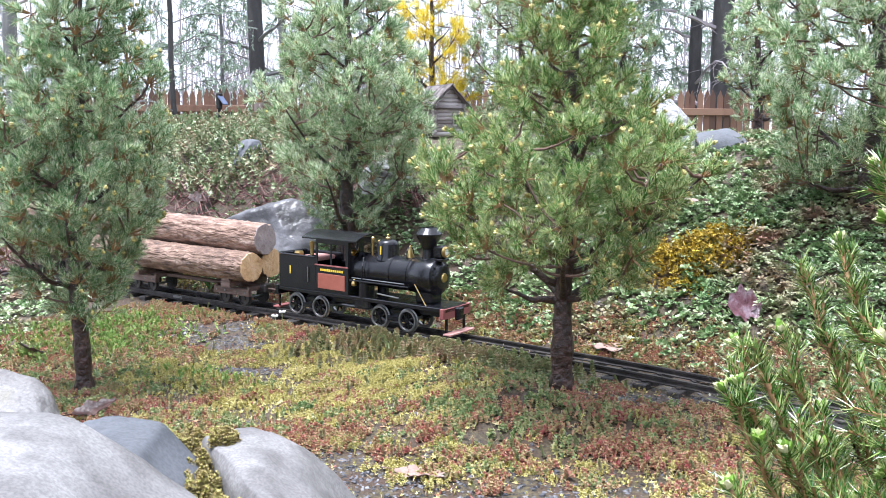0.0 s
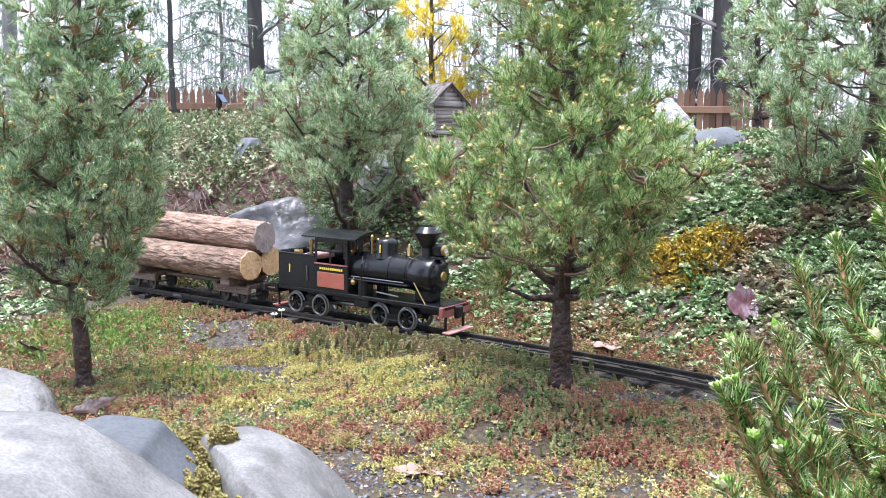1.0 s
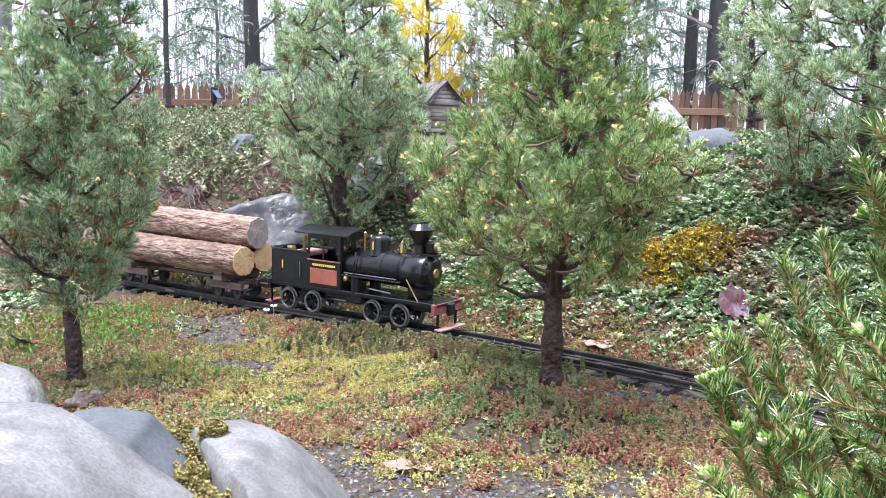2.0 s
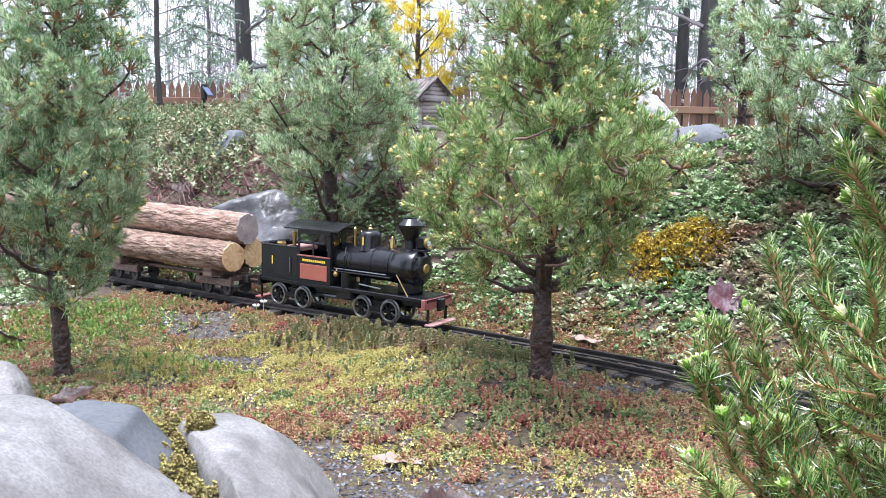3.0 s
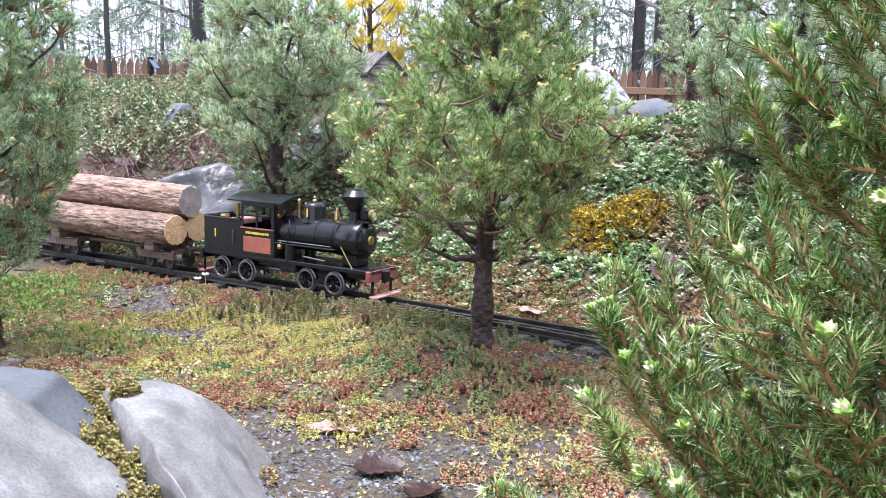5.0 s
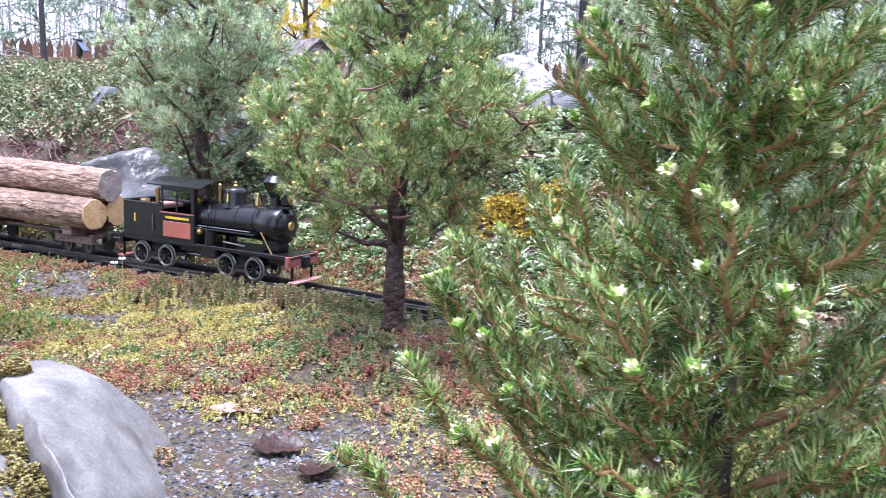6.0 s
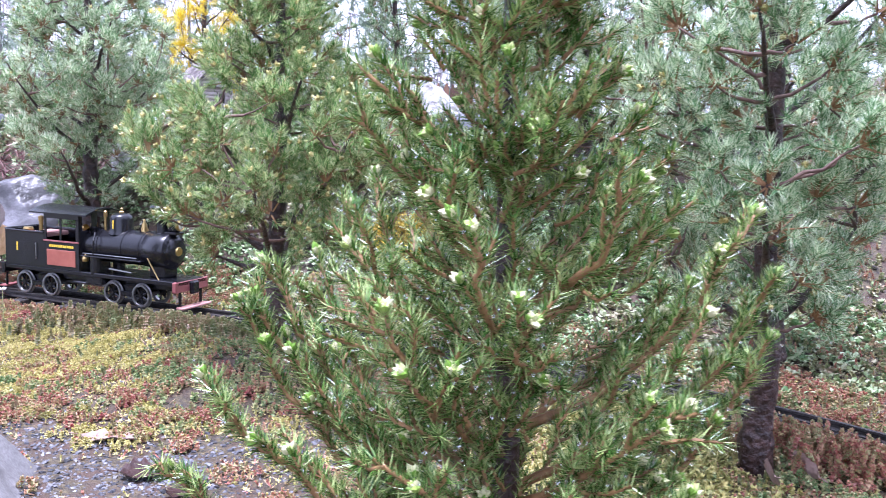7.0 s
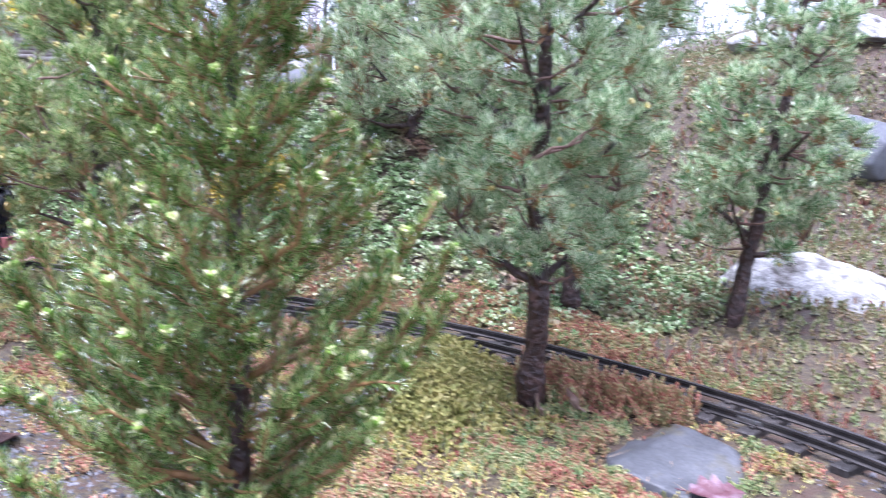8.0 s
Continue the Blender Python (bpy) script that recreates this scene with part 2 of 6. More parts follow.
# ---- mesh helpers ----
class Geo:
    """Gathers vertices and faces, then becomes one mesh."""

    def __init__(self):
        self.v, self.f, self.m, self.n = [], [], [], 0

    def add(self, verts, faces, mat=0):
        verts, faces = np.asarray(verts, float).reshape(-1, 3), np.asarray(faces, int)
        self.v.append(verts)
        self.f.append(faces + self.n)
        self.m.append(np.full(len(faces), mat))
        self.n += len(verts)
        return self

    def mesh(self, name, mats, smooth=False):
        me = bpy.data.meshes.new(name)
        v = np.concatenate(self.v)
        sizes = np.concatenate([np.full(len(f), f.shape[1]) for f in self.f])
        loops = np.concatenate([f.ravel() for f in self.f])
        me.vertices.add(len(v))
        me.vertices.foreach_set("co", v.ravel())
        me.loops.add(len(loops))
        me.loops.foreach_set("vertex_index", loops.astype(np.int32))
        me.polygons.add(len(sizes))
        me.polygons.foreach_set("loop_start", np.concatenate([[0], np.cumsum(sizes)[:-1]]).astype(np.int32))
        me.polygons.foreach_set("loop_total", sizes.astype(np.int32))
        me.polygons.foreach_set("material_index", np.concatenate(self.m).astype(np.int32))
        me.polygons.foreach_set("use_smooth", np.full(len(sizes), smooth))
        for m in mats if isinstance(mats, (list, tuple)) else [mats]:
            me.materials.append(m)
        me.update(calc_edges=True)
        return me


def thing(name, at, label, category, group="", kind="", turn=0.0):
    ob = new(name)
    ob.empty_display_size = 0.02
    ob.matrix_world = pose(*at, 0, 0, turn)
    return tagged(ob, label, category, group, kind)


def part(name, geo, mats, parent, label="", smooth=False, at=None, kind=""):
    me = geo.mesh(name, mats, smooth) if isinstance(geo, Geo) else geo
    ob = new(name, me)
    ob.parent = parent
    if at is not None:
        ob.matrix_basis = at
    return tagged(ob, label, kind=kind)


def solid(name, geo, mats, label, category, at=None, group="", kind="", smooth=False):
    ob = new(name, geo.mesh(name, mats, smooth))
    if at is not None:
        ob.matrix_world = at
    return tagged(ob, label, category, group, kind)


def unit(v):
    v = np.asarray(v, float)
    return v / (np.linalg.norm(v, axis=-1, keepdims=True) + 1e-12)


def sides_of(d):
    d = unit(d)
    up = np.where(np.abs(d[..., 2:3]) < 0.9, np.array([0, 0, 1.0]), np.array([1.0, 0, 0]))
    a = unit(np.cross(d, up))
    return a, np.cross(d, a)


def tube(pts, radii, k=6, caps=True):
    """A tapered tube along points: vertices, faces (quads, caps as thin quads)."""
    pts = np.asarray(pts, float)
    n = len(pts)
    radii = np.broadcast_to(np.asarray(radii, float), (n,))
    d = np.gradient(pts, axis=0)
    a, b = sides_of(d)
    for i in range(1, n):
        if np.dot(a[i], a[i - 1]) < 0:
            a[i], b[i] = -a[i], -b[i]
    th = np.arange(k) * 2 * np.pi / k
    ring = a[:, None] * np.cos(th)[None, :, None] + b[:, None] * np.sin(th)[None, :, None]
    v = (pts[:, None] + ring * radii[:, None, None]).reshape(-1, 3)
    i, j = np.meshgrid(np.arange(n - 1), np.arange(k), indexing="ij")
    j2 = (j + 1) % k
    f = np.stack([i * k + j, i * k + j2, (i + 1) * k + j2, (i + 1) * k + j], -1).reshape(-1, 4)
    if caps:
        v = np.concatenate([v, pts[:1], pts[-1:]])
        c0, c1 = n * k, n * k + 1
        e = [[(q + 1) % k, q, c0, c0] for q in range(k)] + [[(n - 1) * k + q, (n - 1) * k + (q + 1) % k, c1, c1] for q in range(k)]
        tri = np.array(e)[:, :3]
        return v, f, tri
    return v, f, None


def add_tube(g, pts, radii, k=6, mat=0, caps=True, cap_mat=None):
    v, f, t = tube(pts, radii, k, caps)
    start = g.n
    g.add(v, f, mat)
    if t is not None:
        g.f.append(t + start)
        g.m.append(np.full(len(t), mat if cap_mat is None else cap_mat))
    return g


def box(g, x0, x1, y0, y1, z0, z1, bevel=0.0, mat=0):
    """A box with chamfered edges."""
    b = min(bevel, 0.49 * min(x1 - x0, y1 - y0, z1 - z0))
    if b <= 0:
        v = [(x, y, z) for x in (x0, x1) for y in (y0, y1) for z in (z0, z1)]
        g.add(v, [(0, 1, 3, 2), (4, 6, 7, 5), (0, 4, 5, 1), (2, 3, 7, 6), (0, 2, 6, 4), (1, 5, 7, 3)], mat)
        return g
    bm = bmesh.new()
    m = Matrix.LocRotScale(((x0 + x1) / 2, (y0 + y1) / 2, (z0 + z1) / 2), None, (x1 - x0, y1 - y0, z1 - z0))
    bmesh.ops.create_cube(bm, size=1, matrix=m)
    bmesh.ops.bevel(bm, geom=bm.edges[:], offset=b, segments=1, affect="EDGES")
    bmesh.ops.triangulate(bm, faces=bm.faces[:])
    bm.verts.index_update()
    g.add([v.co for v in bm.verts], [[v.index for v in f.verts] for f in bm.faces], mat)
    bm.free()
    return g


def lathe(g, profile, k=20, axis="z", at=(0, 0, 0), mat=0):
    """A turned shape from (radius, along) pairs."""
    pr = np.array(profile, float)
    th = np.arange(k) * 2 * np.pi / k
    c, s, o = np.cos(th), np.sin(th), np.ones(k)
    rows = []
    for r, h in pr:
        ring = {"z": (r * c, r * s, h * o), "x": (h * o, r * c, r * s), "y": (r * s, h * o, r * c)}[axis]
        rows.append(np.stack(ring, -1))
    v = np.concatenate(rows) + np.array(at)
    n = len(pr)
    i, j = np.meshgrid(np.arange(n - 1), np.arange(k), indexing="ij")
    f = np.stack([i * k + j, i * k + (j + 1) % k, (i + 1) * k + (j + 1) % k, (i + 1) * k + j], -1).reshape(-1, 4)
    return g.add(v, f, mat)


def fuzz(v, amount, size, seed=0):
    """Moves vertices by smooth noise."""
    return np.array([np.array(p) + amount * np.array(noise.noise_vector(Vector(p) / size + Vector((seed, seed * 1.7, -seed)))) for p in v])


# ---- the ground ----
LINE = [(-2.9, 3.2), (-1.75, 2.53), (-1.15, 2.14), (-0.55, 1.747), (-0.17, 1.498), (0.116, 1.299), (0.334, 1.135), (0.615, 0.865), (0.80, 0.56), (0.88, 0.30),
        (0.92, 0.0), (0.94, -0.4), (0.90, -1.2), (0.7, -2.0)]


def smooth_line(pts, per=24):
    p = np.array([(2 * np.array(pts[0]) - np.array(pts[1]))] + [np.array(q) for q in pts] + [2 * np.array(pts[-1]) - np.array(pts[-2])], float)
    out = []
    for i in range(1, len(p) - 2):
        t = np.linspace(0, 1, per, endpoint=False)[:, None]
        a, b, c, d = p[i - 1], p[i], p[i + 1], p[i + 2]
        out.append(0.5 * (2 * b + (c - a) * t + (2 * a - 5 * b + 4 * c - d) * t ** 2 + (3 * b - a - 3 * c + d) * t ** 3))
    return np.concatenate(out + [p[-2:-1]])


TRACK = smooth_line(LINE)
ARC = np.concatenate([[0], np.cumsum(np.linalg.norm(np.diff(TRACK, axis=0), axis=1))])


def rail_top(s):
    """The height of the rail's top along the line, which falls gently."""
    return np.interp(s, [1.33, 2.33, 3.73, 4.53, 6.3], [0.054, 0.047, 0.036, 0.032, 0.03])


def on_track(s):
    """Place (x, y) and heading (radians) at a length along the line."""
    x, y = np.interp(s, ARC, TRACK[:, 0]), np.interp(s, ARC, TRACK[:, 1])
    x2, y2 = np.interp(s + 0.01, ARC, TRACK[:, 0]), np.interp(s + 0.01, ARC, TRACK[:, 1])
    return x, y, np.arctan2(y2 - y, x2 - x)


def nearest(x, y):
    """Signed distance from the line (positive beyond it) and length along it."""
    p = np.stack([np.ravel(x), np.ravel(y)], -1)
    d, s = np.empty(len(p)), np.empty(len(p))
    tang = unit(np.gradient(TRACK, axis=0))
    for i in range(0, len(p), 20000):
        q = p[i:i + 20000]
        diff = q[:, None] - TRACK[None]
        k = np.argmin((diff ** 2).sum(-1), 1)
        r = diff[np.arange(len(q)), k]
        t = tang[k]
        d[i:i + 20000] = np.sign(t[:, 0] * r[:, 1] - t[:, 1] * r[:, 0]) * np.linalg.norm(r, axis=1)
        s[i:i + 20000] = ARC[k]
    return d.reshape(np.shape(x)), s.reshape(np.shape(x))


def step(a, b, x):
    t = np.clip((x - a) / (b - a), 0, 1)
    return t * t * (3 - 2 * t)


def waves(x, y, size, seed):
    r = np.random.RandomState(seed)
    out = 0
    for k in range(7):
        a, ph, w = r.uniform(0, 6.283), r.uniform(0, 6.283), r.uniform(0.6, 1.8)
        out = out + np.sin((np.cos(a) * x + np.sin(a) * y) * w * 6.283 / size + ph)
    return out / 7


MOUNDS = [(0.12, 1.06, 0.21, 0.15, 0.047), (0.0, 1.20, 0.12, 0.07, 0.032), (0.44, 0.70, 0.12, 0.09, 0.028), (0.30, 0.36, 0.2, 0.2, 0.02),
          (-0.30, 0.72, 0.22, 0.16, 0.03), (-0.62, 1.52, 0.16, 0.14, 0.02)]


def height(x, y):
    x, y = np.asarray(x, float), np.asarray(y, float)
    d, s = nearest(x, y)
    top = rail_top(s) - 0.017
    bank = np.interp(d, [0.05, 0.12, 0.23, 0.30, 0.38, 0.55, 0.70, 1.0], [0.0, 0.03, 0.085, 0.14, 0.205, 0.29, 0.335, 0.36])
    bank = bank * (1 - 0.82 * step(0.5, 0.95, x) * (1 - step(1.0, 1.5, y - 0.12 * (x - 0.8))))
    low = 0.0
    for mx, my, sx, sy, hh in MOUNDS:
        low = low + hh * np.exp(-((x - mx) / sx) ** 2 - ((y - my) / sy) ** 2)
    bed = step(0.20, 0.055, np.abs(d))
    front = low * (1 - bed) + (top - 0.002) * bed
    z = np.where(d > 0.05, top + bank, front)
    z = z + 0.006 * waves(x, y, 0.22, 1) * step(0.05, 0.12, np.abs(d)) + 0.0045 * waves(x, y, 0.07, 2) * step(0.045, 0.09, np.abs(d))
    z = z + 0.30 * np.exp(-((x - 2.5) / 0.75) ** 2 - ((y - 2.0) / 0.9) ** 2)
    far = np.hypot(x - 0.1, y - 0.9)
    return z + (-0.75 - z) * step(2.8, 6.0, far)


def hz(x, y):
    return float(height(np.array([x]), np.array([y]))[0])


def axis_steps(lo, hi, fine, out):
    a = np.arange(lo, hi, fine)
    g = np.cumsum(fine * 1.32 ** np.arange(1, 60))
    g = g[g < out]
    return np.concatenate([(lo - g)[::-1], a, hi + np.concatenate([[0], g])])


def build_ground():
    xs, ys = axis_steps(-1.5, 1.9, 0.02, 900), axis_steps(0.0, 2.9, 0.02, 900)
    X, Y = np.meshgrid(xs, ys, indexing="ij")
    Z = height(X, Y)
    n, m = X.shape
    i, j = np.meshgrid(np.arange(n - 1), np.arange(m - 1), indexing="ij")
    f = np.stack([i * m + j, (i + 1) * m + j, (i + 1) * m + j + 1, i * m + j + 1], -1).reshape(-1, 4)
    centre = np.stack([X, Y], -1).reshape(-1, 2)[f].mean(1)
    away = np.hypot(centre[:, 0] - 0.1, centre[:, 1] - 0.9) + 0.5 * waves(centre[:, 0], centre[:, 1], 2.5, 9) > 3.4
    g = Geo().add(np.stack([X, Y, Z], -1), f[~away])
    g.f.append(f[away])
    g.m.append(np.full(away.sum(), 1))
    solid("ground", g, [M_SOIL, M_LAWN], "damp brown garden soil rising to a bank behind the track", "ground",
          kind="structure", smooth=True)


build_ground()


# ---- the railway ----
def build_track():
    track = thing("railway_track", (0, 0, 0), "narrow garden railway track of dark metal rails on black sleepers", "railway track")
    ss = np.linspace(0.02, ARC[-1] - 0.02, 420)
    x, y, h = on_track(ss)
    nx, ny = -np.sin(h), np.cos(h)
    z = rail_top(ss)
    prof = [(-0.0042, -0.0098), (0.0042, -0.0098), (0.0042, -0.0082), (0.0011, -0.0066), (0.0011, -0.003), (0.0026, -0.002), (0.0024, 0.0), (-0.0024, 0.0),
            (-0.0026, -0.002), (-0.0011, -0.003), (-0.0011, -0.0066), (-0.0042, -0.0082)]
    k = len(prof)
    for side in (-1, 1):
        rows = []
        for o, dz in prof:
            off = side * 0.0236 + o
            rows.append(np.stack([x + nx * off, y + ny * off, z + dz], -1))
        v = np.stack(rows, 1).reshape(-1, 3)
        i, j = np.meshgrid(np.arange(len(ss) - 1), np.arange(k), indexing="ij")
        f = np.stack([i * k + j, i * k + (j + 1) % k, (i + 1) * k + (j + 1) % k, (i + 1) * k + j], -1).reshape(-1, 4)
        rail = part("rail", Geo().add(v, f), M_RAIL, track)
        for sj in np.arange(0.35, ARC[-1], 0.61):
            jx, jy, jh = on_track(sj)
            g = box(Geo(), -0.014, 0.014, -0.0026, 0.0026, -0.0075, -0.0025, 0.0008)
            for bx in (-0.008, 0.008):
                box(g, bx - 0.0014, bx + 0.0014, -0.0036, 0.0036, -0.0062, -0.0038)
            part("fishplate", g, M_STEEL if side < 0 else M_RAIL, rail,
                 at=pose(jx - np.sin(jh) * side * 0.0236, jy + np.cos(jh) * side * 0.0236, float(rail_top(sj)), 0, 0, math.degrees(jh)))
    g = box(Geo(), -0.0095, 0.0095, -0.046, 0.046, -0.022, -0.0100, 0.0015)
    for side in (-1, 1):
        for e in (-1, 1):
            box(g, -0.003, 0.003, side * 0.0236 + e * 0.0065 - 0.0018, side * 0.0236 + e * 0.0065 + 0.0018, -0.0101, -0.0078)
    me = g.mesh("sleeper", M_SLEEPER)
    r = random.Random(3)
    for s in np.arange(0.05, ARC[-1] - 0.03, 0.052):
        sx, sy, sh = on_track(s)
        part("sleeper", me, None, track, at=pose(sx, sy, float(rail_top(s)) - r.uniform(0, 0.001), 0, 0, math.degrees(sh) + r.uniform(-2, 2)))


build_track()


# ---- boulders ----
def ico(sub):
    bm = bmesh.new()
    bmesh.ops.create_icosphere(bm, subdivisions=sub, radius=1)
    bm.verts.index_update()
    v, f = np.array([q.co for q in bm.verts]), np.array([[q.index for q in p.verts] for p in bm.faces])
    bm.free()
    return v, f


ICO = {k: ico(k) for k in (1, 2, 4, 5)}


def rock_geo(size, seed, cuts=9, sub=5, rough=0.05, depth=(0.62, 0.9), faces=()):
    r = np.random.RandomState(seed)
    v, f = ICO[sub]
    v = v.copy()
    for k in range(cuts):
        n = unit(r.normal(size=3) * (1, 1, 0.8))
        c = r.uniform(*depth)
        over = np.maximum(v @ n - c, 0)
        v = v - over[:, None] * n * 0.93
    v = v * np.array(size)
    for n, p in faces:
        v = v - np.maximum((v - p) @ n, 0)[:, None] * n * 0.94
    s = min(size)
    v = fuzz(v, rough * s * 2, s * 0.9, seed)
    v = fuzz(v, rough * s * 0.6, s * 0.22, seed + 3)
    return Geo().add(v, f)


def boulder(at, size, seed, mat, label, turn=0.0, tilt=0.0, cuts=9, name="boulder", rough=0.05, depth=(0.62, 0.9), group="", faces=()):
    """faces: flat sides, each a normal and a place on it."""
    g = rock_geo(size, seed, cuts, 5, rough, depth, [(unit(n), np.array(p) - np.array(at)) for n, p in faces])
    return solid(name, g, mat, label, "rock", pose(*at, tilt, 0, turn), smooth=True, group=group)


boulder((-0.36, 0.50, 0.0), (0.27, 0.24, 0.20), 11, M_GRANITE, "large rounded pale granite boulder, wet, beside the bed", 0, 0, 2, rough=0.024, depth=(0.88, 0.97),
        faces=[((-0.05, 0, 1), (-0.28, 0.56, 0.158)), ((0.32, 0, 1), (-0.25, 0.58, 0.149)), ((0.78, 0.05, 1), (-0.205, 0.58, 0.112)), ((0.1, 1, 0.3), (-0.22, 0.59, 0.12))])
boulder((-0.465, 0.79, 0.014), (0.105, 0.11, 0.118), 5, M_MOSSYROCK, "rough pale boulder behind the large granite one", 0, 0, 6, rough=0.06)
boulder((-0.235, 0.625, 0.0), (0.10, 0.11, 0.16), 8, M_GREYROCK, "smooth blue-grey boulder wedged between two pale ones", 0, 0, 2, rough=0.02, depth=(0.9, 0.98),
        faces=[((0.05, -0.05, 1), (-0.24, 0.65, 0.117)), ((1.37, 0.05, 1), (-0.212, 0.65, 0.095)), ((0.1, 1, 0.3), (-0.22, 0.68, 0.1))])
boulder((-0.12, 0.64, 0.0), (0.17, 0.16, 0.135), 15, M_GRANITE, "pale flat-topped boulder with moss along its edge", 0, 0, 5, rough=0.042, depth=(0.84, 0.97),
        faces=[((0.03, -0.13, 1), (-0.18, 0.72, 0.096)), ((0.64, 0.05, 1), (-0.135, 0.72, 0.078)), ((1.33, 0.1, 1), (-0.10, 0.72, 0.045)), ((-0.83, -0.56, 0.06), (-0.166, 0.650, 0.080)),
               ((0.1, 1, 0.4), (-0.17, 0.75, 0.09))])
boulder((-0.40, 1.955, 0.115), (0.20, 0.11, 0.12), 22, M_DARKROCK, "wet dark rock with a pale streaked face under a bank", -8, 12, 10)
boulder((-0.135, 2.00, 0.225), (0.085, 0.07, 0.09), 31, M_WHITEROCK, "white upright rock behind a dwarf spruce", 15, 0, 10)
boulder((0.655, 2.70, 0.42), (0.145, 0.11, 0.12), 42, M_WHITEROCK, "large white sloping rock on the bank", -20, 10, 14, rough=0.08, depth=(0.5, 0.85))
boulder((0.575, 1.88, 0.335), (0.098, 0.10, 0.062), 51, M_GREYROCK, "smooth grey rock on the bank beside a white one", 5, -4, 6, rough=0.03)
boulder((-0.525, 2.32, 0.315), (0.06, 0.05, 0.05), 61, M_GREYROCK, "grey-pink angular stone among the hedge plants", 30)
boulder((0.684, 0.503, -0.012), (0.080, 0.090, 0.040), 71, M_SLATE, "flat grey stone lying beside the track", -12, 4, 8)
boulder((1.215, 0.87, -0.005), (0.245, 0.14, 0.155), 81, M_WHITEROCK, "long white fractured quartz rock lying beyond the track", -40, 0, 16, rough=0.08, depth=(0.6, 0.9),
        faces=[((0.42, -0.45, 1), (1.195, 0.87, 0.125))])
boulder((1.25, 0.93, 0.02), (0.13, 0.09, 0.05), 86, M_WHITEROCK, "lower white quartz block beneath the long one", -20, 0, 18, rough=0.12, depth=(0.5, 0.85))
boulder((1.08, 0.87, 0.02), (0.10, 0.06, 0.04), 84, M_DARKROCK, "dark cracked rock under the white quartz", -28, 6, 14, rough=0.1)
boulder((1.74, 1.32, hz(1.74, 1.32) + 0.02), (0.13, 0.10, 0.085), 95, M_GREYROCK, "rounded grey boulder on the slope beyond the quartz", 10, 0, 7, rough=0.04)
boulder((2.04, 1.66, hz(2.04, 1.66)), (0.17, 0.10, 0.05), 97, M_WHITEROCK, "flat pale stone high on the slope", 25, 0, 8, rough=0.05)
boulder((1.86, 1.80, hz(1.86, 1.80)), (0.12, 0.09, 0.045), 98, M_WHITEROCK, "flat whitish stone beside a larger one", -15, 0, 8, rough=0.05)
boulder((0.64, 2.14, 0.36), (0.05, 0.04, 0.03), 91, M_WHITEROCK, "small white stone on the bank", 0)


# ---- conifers ----
def needles_along(starts, ends, spacing, length, r, width, angle=(62, 22), inner=0.05, crowd=0.8):
    """Needles set round twigs: arrays of bases, directions and lengths."""
    ax = ends - starts
    ln = np.linalg.norm(ax, axis=1)
    count = np.maximum(4, (ln / spacing).astype(int))
    idx = np.repeat(np.arange(len(starts)), count)
    u = inner + (1 - inner) * r.rand(len(idx)) ** crowd
    base = starts[idx] + ax[idx] * u[:, None]
    d = unit(ax[idx])
    a, b = sides_of(d)
    th = r.uniform(0, 2 * np.pi, len(idx))
    rad = a * np.cos(th)[:, None] + b * np.sin(th)[:, None]
    ang = np.radians(angle[0] + (angle[1] - angle[0]) * u + r.normal(0, 9, len(idx)))
    dirs = unit(d * np.cos(ang)[:, None] + rad * np.sin(ang)[:, None] + np.array([0, 0, 0.12]))
    return base, dirs, length * r.uniform(0.65, 1.1, len(idx)), width


def thin_needle_mesh(g, base, dirs, lens, width, mat=0):
    """Slim needles folded along a keel."""
    a, b = sides_of(dirs)
    n = len(base)
    c = [a * 0.55, b * 0.4, -a * 0.55]
    v = np.stack([base + q * width for q in c] + [base + dirs * lens[:, None]], 1).reshape(-1, 3)
    o = (np.arange(n) * 4)[:, None, None]
    g.add(v, (np.array([[0, 1, 3], [1, 2, 3]])[None] + o).reshape(-1, 3), mat)


def bud_mesh(g, tips, dirs, size, r, count=4, mat=0):
    """Clusters of pointed buds, the middle one upright and the rest fanned round it."""
    k = 4
    th = np.arange(k) * 2 * np.pi / k
    prof = ((0.34, -0.1), (0.60, 0.55), (0.46, 1.2))
    v0 = np.array([(w * np.cos(t), w * np.sin(t), h) for w, h in prof for t in th] + [(0, 0, 1.85)])
    f4 = np.array([(i * k + j, i * k + (j + 1) % k, (i + 1) * k + (j + 1) % k, (i + 1) * k + j) for i in range(2) for j in range(k)])
    f3 = np.array([(2 * k + j, 2 * k + (j + 1) % k, 3 * k) for j in range(k)])
    for p, d in zip(tips, dirs):
        a, b = sides_of(d)
        t0 = r.uniform(0, 6.283)
        for q in range(count):
            t1, sp = t0 + q * 2.4, (0 if q == 0 else r.uniform(0.45, 1.15))
            way = unit(d + sp * (a * np.cos(t1) + b * np.sin(t1)))
            x, y = sides_of(way)
            s = size * r.uniform(0.7, 1.15) * (1.15 if q == 0 else 1.0)
            start = g.n
            g.add(p + s * (v0[:, :1] * x + v0[:, 1:2] * y + v0[:, 2:] * way), f4, mat)
            g.f.append(f3 + start)
            g.m.append(np.full(len(f3), mat))


def bend(p0, p1, lift, n=7):
    t = np.linspace(0, 1, n)[:, None]
    mid = (p0 + p1) / 2 + np.array([0, 0, -1.0]) * lift
    return p0 * (1 - t) ** 2 + 2 * mid * t * (1 - t) + p1 * t ** 2


